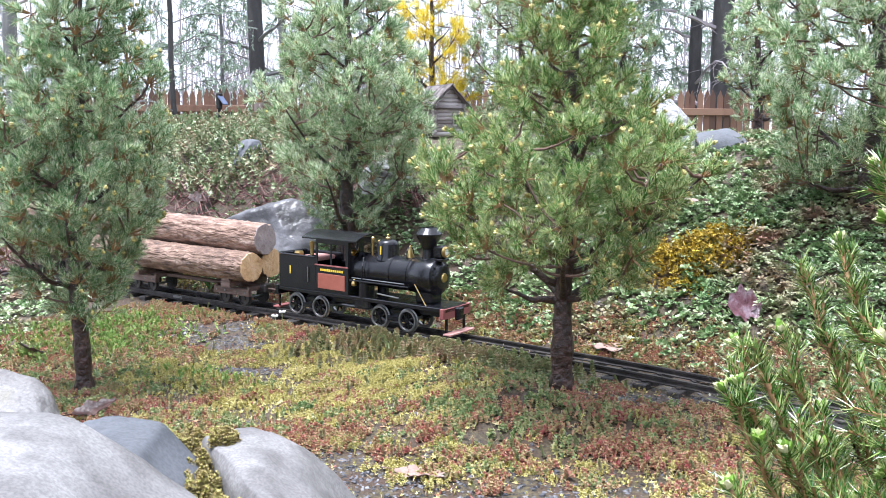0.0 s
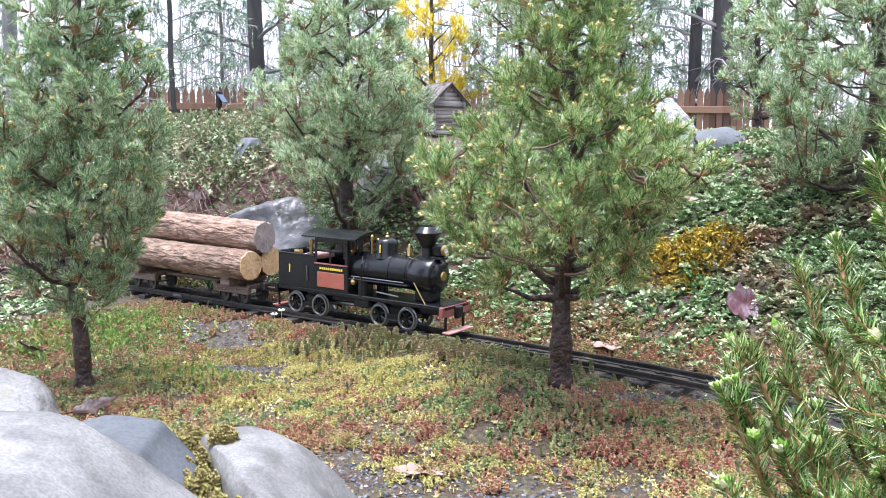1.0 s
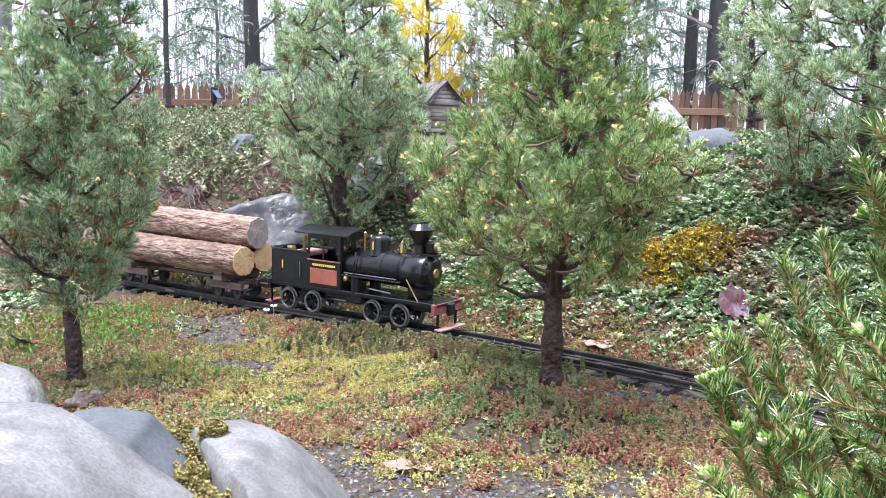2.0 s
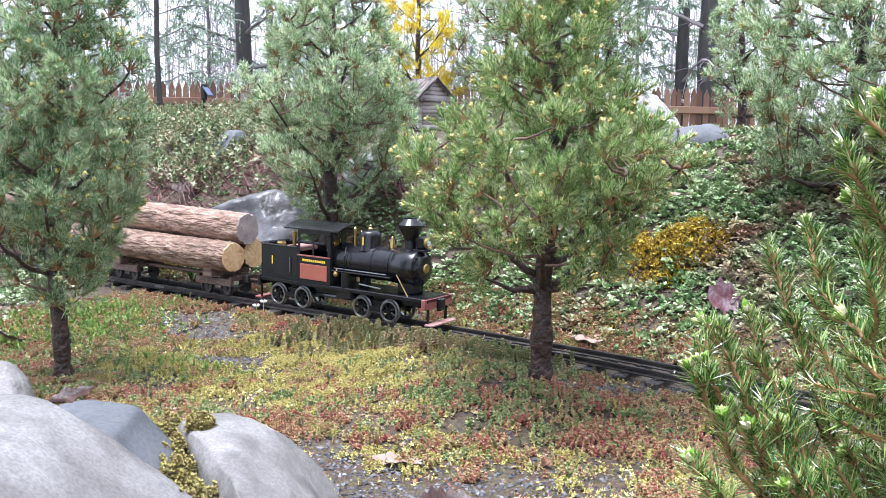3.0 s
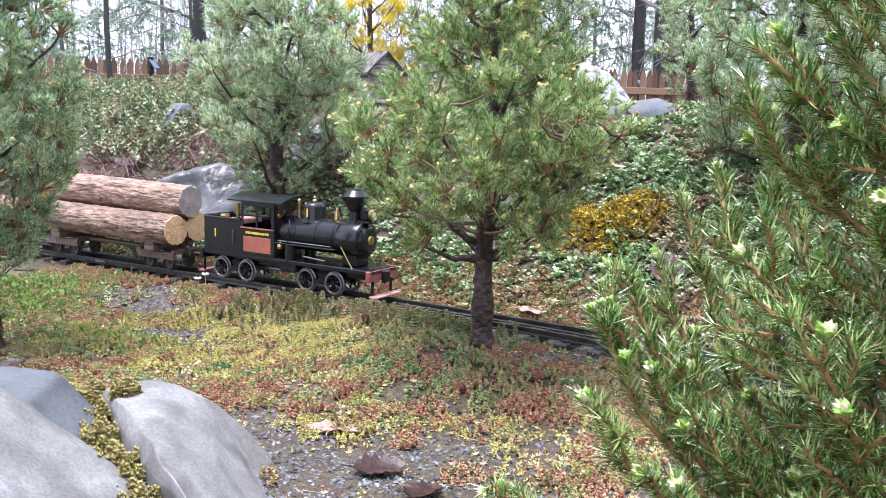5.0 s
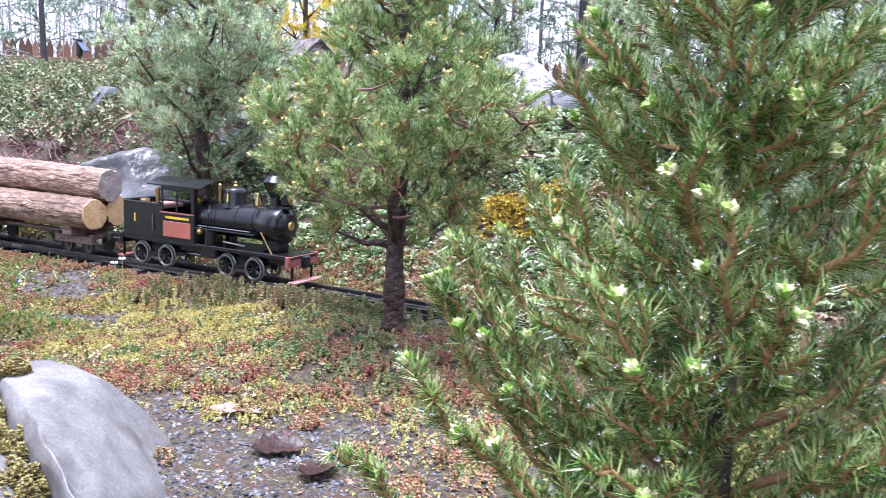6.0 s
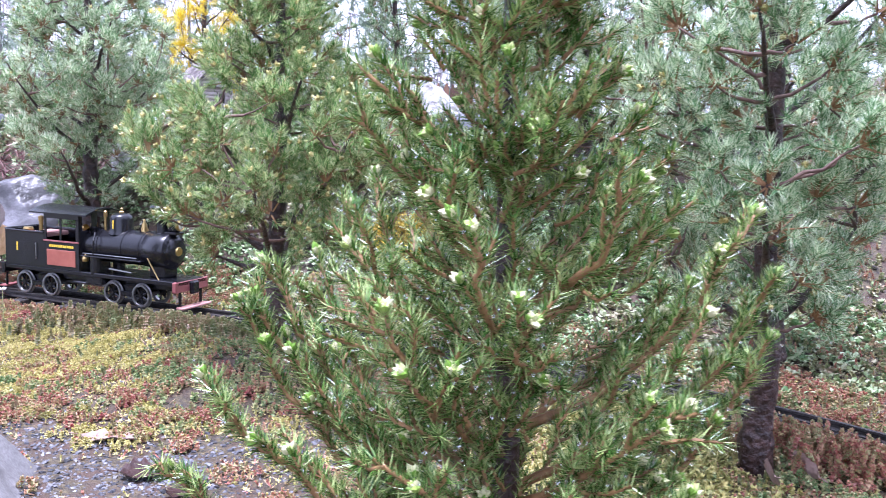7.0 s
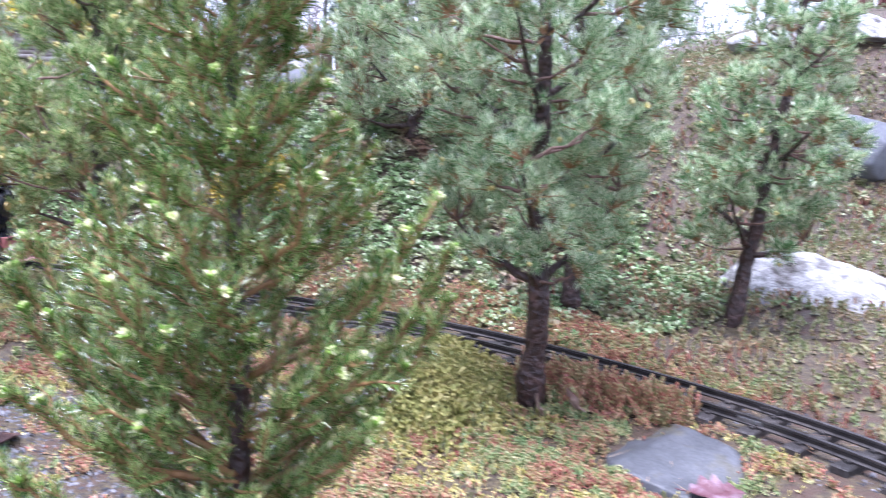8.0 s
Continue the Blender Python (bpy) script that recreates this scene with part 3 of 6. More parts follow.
def spaced(points, gap, most):
    """A choice of points that keep a gap from one another."""
    kept = np.empty((0, 3))
    order = []
    for k, p in enumerate(points):
        if len(kept) == 0 or ((kept - p) ** 2).sum(1).min() > gap * gap:
            kept = np.vstack([kept, p])
            order.append(k)
            if len(order) == most:
                break
    return np.array(order)


def conifer(at, tall, bare, crown, label, seed, limbs=14, trunk_r=0.013, lean=(0.0, 0.0), needle=0.013, pads=110, shoots=20, per=60, width=0.0008, mat=None, buds=0.15,
            bud_mat=None, bud_size=0.0030, rise=0.8, name="dwarf_spruce", group="dwarf spruces", sag=0.45, bud_count=6, drops=0, pad=0.030, core=0.45, fill=0.15):
    """A small clipped spruce: strong rising limbs that fork into pads of short shoots, each shoot a brush of fine needles.
    crown: (share of height, radius) pairs; pads, shoots, per: how many pads, shoots to a pad and needles to a shoot."""
    r = np.random.RandomState(seed)
    mat = mat or M_NEEDLE
    bud_mat = bud_mat or M_BUDBROWN
    tree = thing(name, at, label, "tree", group)
    n = 14
    zz = np.linspace(-0.03, tall, n)
    wob = np.cumsum(r.normal(0, 0.003, (n, 2)), 0) + np.outer(zz / tall, lean)
    axis = np.column_stack([wob - wob[1], zz])
    rad = trunk_r * (1.08 - 0.88 * np.maximum(zz / tall, 0) ** 1.1)
    rad[:2] *= 1.2
    many = np.linspace(0, n - 1, 60)
    fine_axis = np.column_stack([np.interp(many, np.arange(n), axis[:, q]) for q in range(3)])
    fine_rad = np.interp(many, np.arange(n), rad) * (1 + r.normal(0, 0.06, 60))
    v, f, caps = tube(fine_axis, fine_rad, 14)
    g = Geo().add(fuzz(v, 0.0018, 0.007, seed), f)
    g.f.append(caps)
    g.m.append(np.zeros(len(caps)))
    part("trunk", g, M_BARK, tree, smooth=True)
    cr = np.array(crown)
    where = lambda z: np.stack([np.interp(z, zz, axis[:, 0]), np.interp(z, zz, axis[:, 1]), np.asarray(z, float)], -1)
    lumps = [(r.uniform(0, 6.283), r.uniform(bare, tall), r.uniform(-0.40, 0.16)) for q in range(34)]

    def reach(z, az):
        R = np.interp(z / tall, cr[:, 0], cr[:, 1])
        for la, lz, lh in lumps:
            R = R * (1 + lh * np.exp(-(np.angle(np.exp(1j * (az - la))) / 0.45) ** 2 - ((z - lz) / 0.04) ** 2))
        return R

    zc = np.linspace(bare, tall, 60)
    wgt = np.interp(zc / tall, cr[:, 0], cr[:, 1]) ** 1.3 + 1e-4
    pick_z = lambda k: np.interp(r.rand(k), np.cumsum(wgt) / wgt.sum(), zc)
    z, az = pick_z(2600), r.uniform(0, 6.283, 2600)
    rr = np.maximum(reach(z, az) * (core + (1 - core) * r.rand(2600) ** 0.45) - pad * 0.75, 0.004)
    low = z < bare + 0.14 * (tall - bare)
    rr = np.where(low, np.maximum(rr, 0.60 * reach(z, az)), rr)
    radial = np.stack([np.cos(az), np.sin(az), 0 * az], -1)
    hub = where(z) + radial * rr[:, None]
    pick = spaced(hub, pad * 0.98, pads)
    hub, radial, rr, z = hub[pick], radial[pick], rr[pick], z[pick]
    groups = len(pick)
    # limbs reach for pads that lie far from each other
    far = [int(np.argmax(rr - 0.3 * z))]
    dist = np.linalg.norm(hub - hub[far[0]], axis=1)
    while len(far) < min(limbs, groups):
        k = int(np.argmax(dist * (rr > np.median(rr) * 0.7)))
        far.append(k)
        dist = np.minimum(dist, np.linalg.norm(hub - hub[k], axis=1))
    nodes = [where(np.linspace(bare, tall * 0.96, 30))]
    for k in far:
        root = where(max(bare * 0.92, z[k] - rise * rr[k]))
        path = bend(root, hub[k], sag * rr[k] * 0.4, 9)
        path[1:-1] += np.cumsum(r.normal(0, 0.0022, path[1:-1].shape), 0) * np.linspace(1, 0.3, 7)[:, None]
        limb_r = max(0.0022, trunk_r * 0.50 * (1 - 0.65 * (z[k] - bare) / (tall - bare)))
        part("branch", add_tube(Geo(), path, np.linspace(limb_r, 0.0014, len(path)) * (1 + r.normal(0, 0.05, len(path))), 7), M_BARK, tree, smooth=True)
        nodes.append(path[3:])
    nodes = np.concatenate(nodes)
    gs = Geo()
    for k, h in enumerate(hub):
        if k in far:
            continue
        cost = np.linalg.norm(nodes - h, axis=1) + 1.2 * np.maximum(nodes[:, 2] - h[2] + 0.012, 0)
        p = nodes[int(np.argmin(cost))]
        path = bend(p, h, 0.18 * np.linalg.norm(h - p), 6)
        path[1:-1] += r.normal(0, 0.0012, path[1:-1].shape)
        add_tube(gs, path, np.linspace(0.0022, 0.0010, 6), 5, caps=False)
    part("spray_stem", gs, M_STEM, tree, kind="stuff", smooth=True)
    # shoots fan out of every pad, upwards and away from the trunk
    face = unit(radial * r.uniform(0.5, 1.0, (groups, 1)) + np.array([0, 0, 1.0]) * r.uniform(0.3, 1.0, (groups, 1)) + r.normal(0, 0.15, (groups, 3)))
    count = np.maximum(5, (shoots * r.uniform(0.6, 1.4, groups)).astype(int))
    own = np.repeat(np.arange(groups), count)
    m = len(own)
    out = unit(face[own] * 0.75 + r.normal(0, 0.55, (m, 3)))
    ln = pad * r.uniform(0.55, 1.15, (m, 1)) * (0.8 + 0.35 * (out * face[own]).sum(1, keepdims=True))
    s0, s1 = hub[own] + out * ln * 0.12, hub[own] + out * ln
    s1 = s1 + np.array([0, 0, 0.12]) * ln
    d = unit(s1 - s0)
    # looser twigs inside
    k = int(m * fill)
    zi, ai = pick_z(k), r.uniform(0, 6.283, k)
    zi = np.where(zi < bare + 0.16 * (tall - bare), zi + 0.2 * (tall - bare), zi)
    q = np.stack([np.cos(ai), np.sin(ai), 0 * ai], -1)
    e = where(zi) + q * (reach(zi, ai) * r.uniform(0.12, 0.7, k))[:, None]
    dq = unit(q + [0, 0, 0.5] + r.normal(0, 0.4, (k, 3)))
    gt = Geo()
    outer = ((out * face[own]).sum(1) > 0.35) & (r.rand(m) < buds)
    for a, b in zip(s0, s1):
        add_tube(gt, [a, b], [0.0011, 0.0007], 3, caps=False)
    part("twig_work", gt, M_TWIG, tree, kind="stuff")
    leafy0, leafy1 = np.concatenate([s0, e - dq * pad * 0.8]), np.concatenate([s1, e])
    g = Geo()
    base, nd, lens, w = needles_along(leafy0, leafy1, pad * 0.85 / per, needle, r, width, (104, 26), 0.42, 0.9)
    thin_needle_mesh(g, base, nd, lens, w)
    part("needle_cover", g, mat, tree, kind="stuff")
    if outer.any():
        g = Geo()
        bud_mesh(g, s1[outer] + d[outer] * 0.004, d[outer], bud_size, r, bud_count)
        part("new_growth", g, bud_mat, tree, kind="stuff")
    if drops:
        pick = r.choice(len(base), drops)
        rain(base[pick] + nd[pick] * lens[pick, None], r, tree)
    return tree


def rain(places, r, tree, size=(0.0006, 0.0013)):
    """Raindrops hanging at needle tips."""
    v = np.array([(1, 0, 0), (-1, 0, 0), (0, 1, 0), (0, -1, 0), (0, 0, 1), (0, 0, -1)], float)
    f = np.array([(0, 2, 4), (2, 1, 4), (1, 3, 4), (3, 0, 4), (2, 0, 5), (1, 2, 5), (3, 1, 5), (0, 3, 5)])
    n = len(places)
    out = places[:, None] + v[None] * r.uniform(size[0], size[1], (n, 1, 1)) * np.array([1, 1, 1.2])
    g = Geo().add(out.reshape(-1, 3), (f[None] + (np.arange(n) * len(v))[:, None, None]).reshape(-1, 3))
    part("raindrop_film", g, M_DROP, tree, kind="stuff", smooth=True)


def young_spruce(at, tall, tips, crown, label, seed, whorls=36, trunk_r=0.0078, needle=0.0104, spacing=0.00034, width=0.00092, drops=2400):
    """The close spruce: whorls of rising shoots, each clad in short needles and ending in a cluster of buds."""
    r = np.random.RandomState(seed)
    tree = thing("young_spruce", at, label, "tree")
    zz = np.linspace(-0.03, tall, 16)
    axis = np.column_stack([np.cumsum(r.normal(0, 0.0012, 16)), np.cumsum(r.normal(0, 0.0012, 16)) + 0.02 * np.maximum(zz / tall, 0), zz])
    part("trunk", add_tube(Geo(), axis, trunk_r * (1.1 - 0.9 * np.maximum(zz / tall, 0)), 10), M_BARK, tree, smooth=True)
    where = lambda z: np.array([np.interp(z, zz, axis[:, 0]), np.interp(z, zz, axis[:, 1]), z])
    cr = np.array(crown)
    seg0, seg1, big, bigd = [], [], [], []

    def shoot(g, p, q, length, depth):
        e = p + q * length
        mid = (p + e) / 2 + r.normal(0, 0.0012, 3) - np.array([0, 0, 0.05 * length])
        add_tube(g, [p, mid, e], [0.0011 + 0.0006 * depth, 0.001, 0.0007], 5, caps=False)
        seg0.append(p), seg1.append(mid), seg0.append(mid), seg1.append(e)
        if r.rand() < (0.20 if depth else 0.03):
            big.append(e), bigd.append(unit(e - mid))
        if depth:
            for w in range(r.randint(0, 3)):
                u = r.uniform(0.35, 0.8)
                b = unit(np.cross(q, r.normal(size=3)))
                shoot(g, p + (e - p) * u, unit(q + b * r.uniform(0.4, 0.7) + [0, 0, 0.25]), length * r.uniform(0.4, 0.6), depth - 1)

    def limb(root, tip, limb_r, gap=0.0145, long=1.0, out=0.72, up=0.30):
        """A limb that leaves the trunk low, sweeps out and turns up to its tip."""
        t = np.linspace(0, 1, 9)[:, None]
        elbow = root + (tip - root) * np.array([out, out, up])
        path = root * (1 - t) ** 2 + 2 * elbow * t * (1 - t) + tip * t ** 2
        path[1:-1] += r.normal(0, 0.0018, path[1:-1].shape)
        g = Geo()
        add_tube(g, path, np.linspace(limb_r, 0.001, len(path)), 6)
        t_all = np.linspace(0, 1, len(path))
        at_t = lambda t: np.array([np.interp(t, t_all, path[:, q]) for q in range(3)])
        length = np.linalg.norm(np.diff(path, axis=0), axis=1).sum()
        count = max(4, int(length / gap))
        for k in range(count):
            t = 0.18 + 0.78 * (k + r.rand()) / count
            d = unit(at_t(min(1, t + 0.06)) - at_t(max(0, t - 0.06)))
            a = unit(np.cross(d, [0, 0, 1]))
            q = unit(d * r.uniform(0.7, 1.1) + a * (1 if k % 2 else -1) * r.uniform(0.25, 0.8) + np.array([0, 0, r.uniform(0.1, 0.9)]))
            shoot(g, at_t(t), q, r.uniform(0.020, 0.038) * (1.2 - 0.5 * t) * long, 1)
        for k in range(len(path) - 1):
            if k > 1:
                seg0.append(path[k]), seg1.append(path[k + 1])
        big.append(path[-1]), bigd.append(unit(path[-1] - path[-2]))
        part("branch", g, M_TWIG, tree, smooth=True)

    for x, y, z, root_z in tips:
        limb(where(max(root_z, z - 1.1 * np.hypot(x, y))), np.array([x, y, z]), 0.0024, 0.0165, 0.8)
    for i in range(whorls):
        u = (i + 0.5) / whorls
        z = 0.105 + (tall * 0.96 - 0.105) * u
        R = np.interp(z / tall, cr[:, 0], cr[:, 1]) * r.uniform(0.75, 1.0)
        az = i * 2.39996 + r.normal(0, 0.3)
        limb(where(max(0.055, z - 0.7 * R)), where(z) + np.array([R * np.cos(az), R * np.sin(az), 0.0]), 0.0026 * (1 - 0.5 * u), 0.0145, 1.0, 0.6, 0.42)
    inner = Geo()
    for i in range(440):
        z = 0.07 + (tall * 0.97 - 0.07) * r.rand() ** 1.25
        R = np.interp(z / tall, cr[:, 0], cr[:, 1]) * r.uniform(0.05, 0.7)
        az = r.uniform(0, 6.283)
        rad = np.array([np.cos(az), np.sin(az), 0])
        shoot(inner, where(z) + rad * R, unit(rad * 0.7 + [0, 0, 0.6] + r.normal(0, 0.3, 3)), r.uniform(0.014, 0.028), 0)
    part("inner_twig_work", inner, M_TWIG, tree, kind="stuff")
    seg0, seg1 = np.array(seg0), np.array(seg1)
    g = Geo()
    base, nd, lens, w = needles_along(seg0, seg1, spacing, needle, r, width, (58, 38), 0.0, 1.0)
    thin_needle_mesh(g, base, nd, lens, w)
    part("needle_cover", g, M_NEEDLE_NEAR, tree, kind="stuff")
    pick = r.choice(len(base), drops, replace=False)
    hang = base[pick] + nd[pick] * lens[pick, None]
    g = Geo()
    bud_mesh(g, np.array(big) + np.array(bigd) * 0.0015, np.array(bigd), 0.0027, r, 12)
    part("new_growth", g, M_BUD, tree, kind="stuff")
    # a ruff of upright needles round each bud cluster
    g = Geo()
    big, bigd = np.array(big), np.array(bigd)
    base, nd, lens, w = needles_along(big - bigd * 0.006, big + bigd * 0.001, 0.0004, needle * 0.9, r, width, (72, 40), 0.0)
    thin_needle_mesh(g, base, nd, lens, w)
    part("needle_ruff", g, M_NEEDLE_NEAR, tree, kind="stuff")
    rain(hang, r, tree, (0.0004, 0.0009))
    return tree


conifer((0.151, 1.04, 0.045), 0.60, 0.125, [(0, 0.03), (0.22, 0.10), (0.28, 0.155), (0.37, 0.185), (0.45, 0.178), (0.52, 0.145), (0.58, 0.115), (0.69, 0.095), (0.8, 0.075), (0.93, 0.045), (1, 0.015)],
        "dwarf spruce with a bare trunk and a full yellow-green crown", 4, 15, 0.0118, (0.012, 0.0), needle=0.0130, pads=140, shoots=15, per=64, width=0.00095,
        buds=0.28, bud_size=0.0030, drops=1800)
conifer((-0.505, 1.165, 0.004), 0.66, 0.105, [(0, 0.02), (0.15, 0.03), (0.18, 0.065), (0.26, 0.095), (0.33, 0.118), (0.45, 0.130), (0.58, 0.125), (0.7, 0.10), (0.82, 0.075), (1, 0.03)],
        "tall slender dwarf spruce with fine grey-green needles", 9, 15, 0.0100, (0.004, 0.0), needle=0.0130, pads=150, shoots=15, per=62, width=0.00095,
        mat=M_NEEDLE_BLUE, buds=0.14, bud_size=0.0029, drops=1500)
conifer((-0.207, 1.80, 0.11), 0.68, 0.05, [(0, 0.03), (0.08, 0.06), (0.14, 0.10), (0.28, 0.175), (0.45, 0.20), (0.63, 0.17), (0.8, 0.135), (0.92, 0.085), (1, 0.03)],
        "grey-green dwarf spruce growing on the bank", 17, 14, 0.015, needle=0.016, pads=180, shoots=13, per=36, width=0.0017, mat=M_NEEDLE_SHEEN, buds=0.06, drops=1500, pad=0.034)
conifer((0.60, 0.655, 0.02), 0.60, 0.145, [(0, 0.04), (0.25, 0.08), (0.32, 0.13), (0.5, 0.165), (0.7, 0.165), (0.85, 0.13), (1, 0.06)],
        "dwarf spruce with a forked bare trunk beside the track", 23, 13, 0.0125, (-0.02, -0.03), needle=0.0135, pads=125, shoots=14, per=56, width=0.0010,
        mat=M_NEEDLE_BLUE, buds=0.12, bud_size=0.0029, drops=1400)
conifer((1.0, 0.81, 0.03), 0.54, 0.12, [(0, 0.05), (0.2, 0.09), (0.4, 0.13), (0.6, 0.13), (0.8, 0.10), (1, 0.04)],
        "slim dwarf spruce in front of a white rock", 29, 10, 0.0115, (0.05, -0.02), needle=0.015, pads=85, shoots=13, per=34, width=0.0016, mat=M_NEEDLE_BLUE, buds=0.05)
conifer((0.80, 0.93, 0.045), 0.50, 0.10, [(0, 0.05), (0.22, 0.11), (0.4, 0.13), (0.6, 0.13), (0.8, 0.09), (1, 0.04)],
        "dwarf spruce standing beyond the track", 33, 10, 0.012, needle=0.015, pads=85, shoots=13, per=34, width=0.0016, mat=M_NEEDLE_BLUE, buds=0.05)
conifer((0.71, 1.42, hz(0.71, 1.42) - 0.01), 0.64, 0.04, [(0, 0.08), (0.06, 0.15), (0.2, 0.205), (0.42, 0.21), (0.65, 0.18), (0.85, 0.13), (1, 0.05)],
        "broad dwarf spruce on the bank with low spreading branches", 37, 13, 0.014, needle=0.015, pads=185, shoots=13, per=36, width=0.0016, mat=M_NEEDLE_SHEEN, buds=0.07, drops=1500, pad=0.033)
conifer((0.86, 2.35, 0.38), 0.46, 0.05, [(0, 0.06), (0.15, 0.11), (0.4, 0.12), (0.7, 0.08), (1, 0.03)],
        "small pale dwarf spruce far back on the bank", 41, 10, 0.012, needle=0.015, pads=60, shoots=12, per=22, width=0.0024, mat=M_NEEDLE_SHEEN, buds=0.03)
conifer((0.61, 2.95, 0.34), 0.84, 0.05, [(0, 0.06), (0.12, 0.10), (0.4, 0.13), (0.7, 0.12), (1, 0.05)],
        "slender grey-green dwarf spruce behind the white rock", 45, 12, 0.013, needle=0.016, pads=110, shoots=12, per=20, width=0.0026, mat=M_NEEDLE_BLUE, buds=0.03, pad=0.036)
conifer((0.26, 2.95, 0.36), 0.80, 0.06, [(0, 0.12), (0.3, 0.21), (0.6, 0.21), (0.85, 0.14), (1, 0.06)],
        "pale dwarf spruce behind the log cabin", 43, 12, 0.014, needle=0.016, pads=130, shoots=12, per=20, width=0.0026, mat=M_NEEDLE_SHEEN, buds=0.03, pad=0.036)
# the spruce that the camera passes
NX, NY, NZ = 0.235, 0.285, 0.02
NEAR_TIPS = [(0.201, 0.383, 0.336, 0.20), (0.174, 0.392, 0.285, 0.13), (0.187, 0.390, 0.302, 0.15), (0.156, 0.375, 0.262, 0.11), (0.150, 0.375, 0.243, 0.09), (0.119, 0.338, 0.245, 0.10), (0.234, 0.255, 0.328, 0.22), (0.223, 0.281, 0.318, 0.22), (0.201, 0.234, 0.289, 0.16), (0.263, 0.234, 0.308, 0.19),
             (0.105, 0.287, 0.224, 0.11), (0.129, 0.354, 0.261, 0.14), (0.173, 0.255, 0.256, 0.12), (0.086, 0.354, 0.160, 0.06), (0.125, 0.340, 0.247, 0.12),
             (0.338, 0.275, 0.293, 0.17), (0.346, 0.270, 0.265, 0.13), (0.346, 0.270, 0.238, 0.10), (0.312, 0.265, 0.250, 0.12)]
young_spruce((NX, NY, NZ), 0.43, [(x - NX, y - NY, z - NZ, rz) for x, y, z, rz in NEAR_TIPS],
             [(0, 0.0), (0.2, 0.03), (0.25, 0.075), (0.34, 0.095), (0.44, 0.10), (0.55, 0.095), (0.7, 0.07), (0.86, 0.042), (1, 0.012)],
             "close young spruce with glossy dark needles and pale green buds", 53)


# ---- the train ----
def wheel(radius, parent, at, spokes=7):
    g = lathe(Geo(), [(radius * 0.8, -0.003), (radius + 0.0022, -0.003), (radius + 0.0022, -0.0018), (radius, -0.001), (radius, 0.003), (radius * 0.84, 0.0032),
                      (radius * 0.8, 0.002), (radius * 0.8, -0.003)], 28, "y")
    ob = part("wheel", g, M_STEEL, parent, smooth=False, at=at)
    g = lathe(Geo(), [(0.0001, 0.0042), (0.0034, 0.0042), (0.0042, 0.003), (0.0042, -0.003), (0.0001, -0.003)], 14, "y")
    for k in range(spokes):
        a = k * 6.2832 / spokes
        add_tube(g, [(0.003 * math.cos(a), 0, 0.003 * math.sin(a)), (radius * 0.83 * math.cos(a), 0, radius * 0.83 * math.sin(a))], [0.0022, 0.0016], 5)
    part("spokes", g, M_BLACK, ob)
    return ob


def text_part(words, size, at, parent, mat, name="lettering", depth=0.0004):
    cu = bpy.data.curves.new(name, "FONT")
    cu.body, cu.size, cu.extrude, cu.align_x, cu.align_y = words, size, depth, "CENTER", "CENTER"
    cu.offset = size * 0.012
    tmp = bpy.data.objects.new(name, cu)
    scene.collection.objects.link(tmp)
    me = bpy.data.meshes.new_from_object(tmp.evaluated_get(bpy.context.evaluated_depsgraph_get()))
    bpy.data.objects.remove(tmp)
    me.materials.clear()
    me.materials.append(mat)
    return part(name, me, None, parent, at=at)


def on_rails(s, lift=0.0):
    x, y, h = on_track(s)
    slope = math.degrees(math.atan2(float(rail_top(s + 0.05) - rail_top(s - 0.05)), 0.1))
    return pose(x, y, float(rail_top(s)) + lift, 0, 0, math.degrees(h)) @ pose(0, 0, 0, 0, -slope, 0)


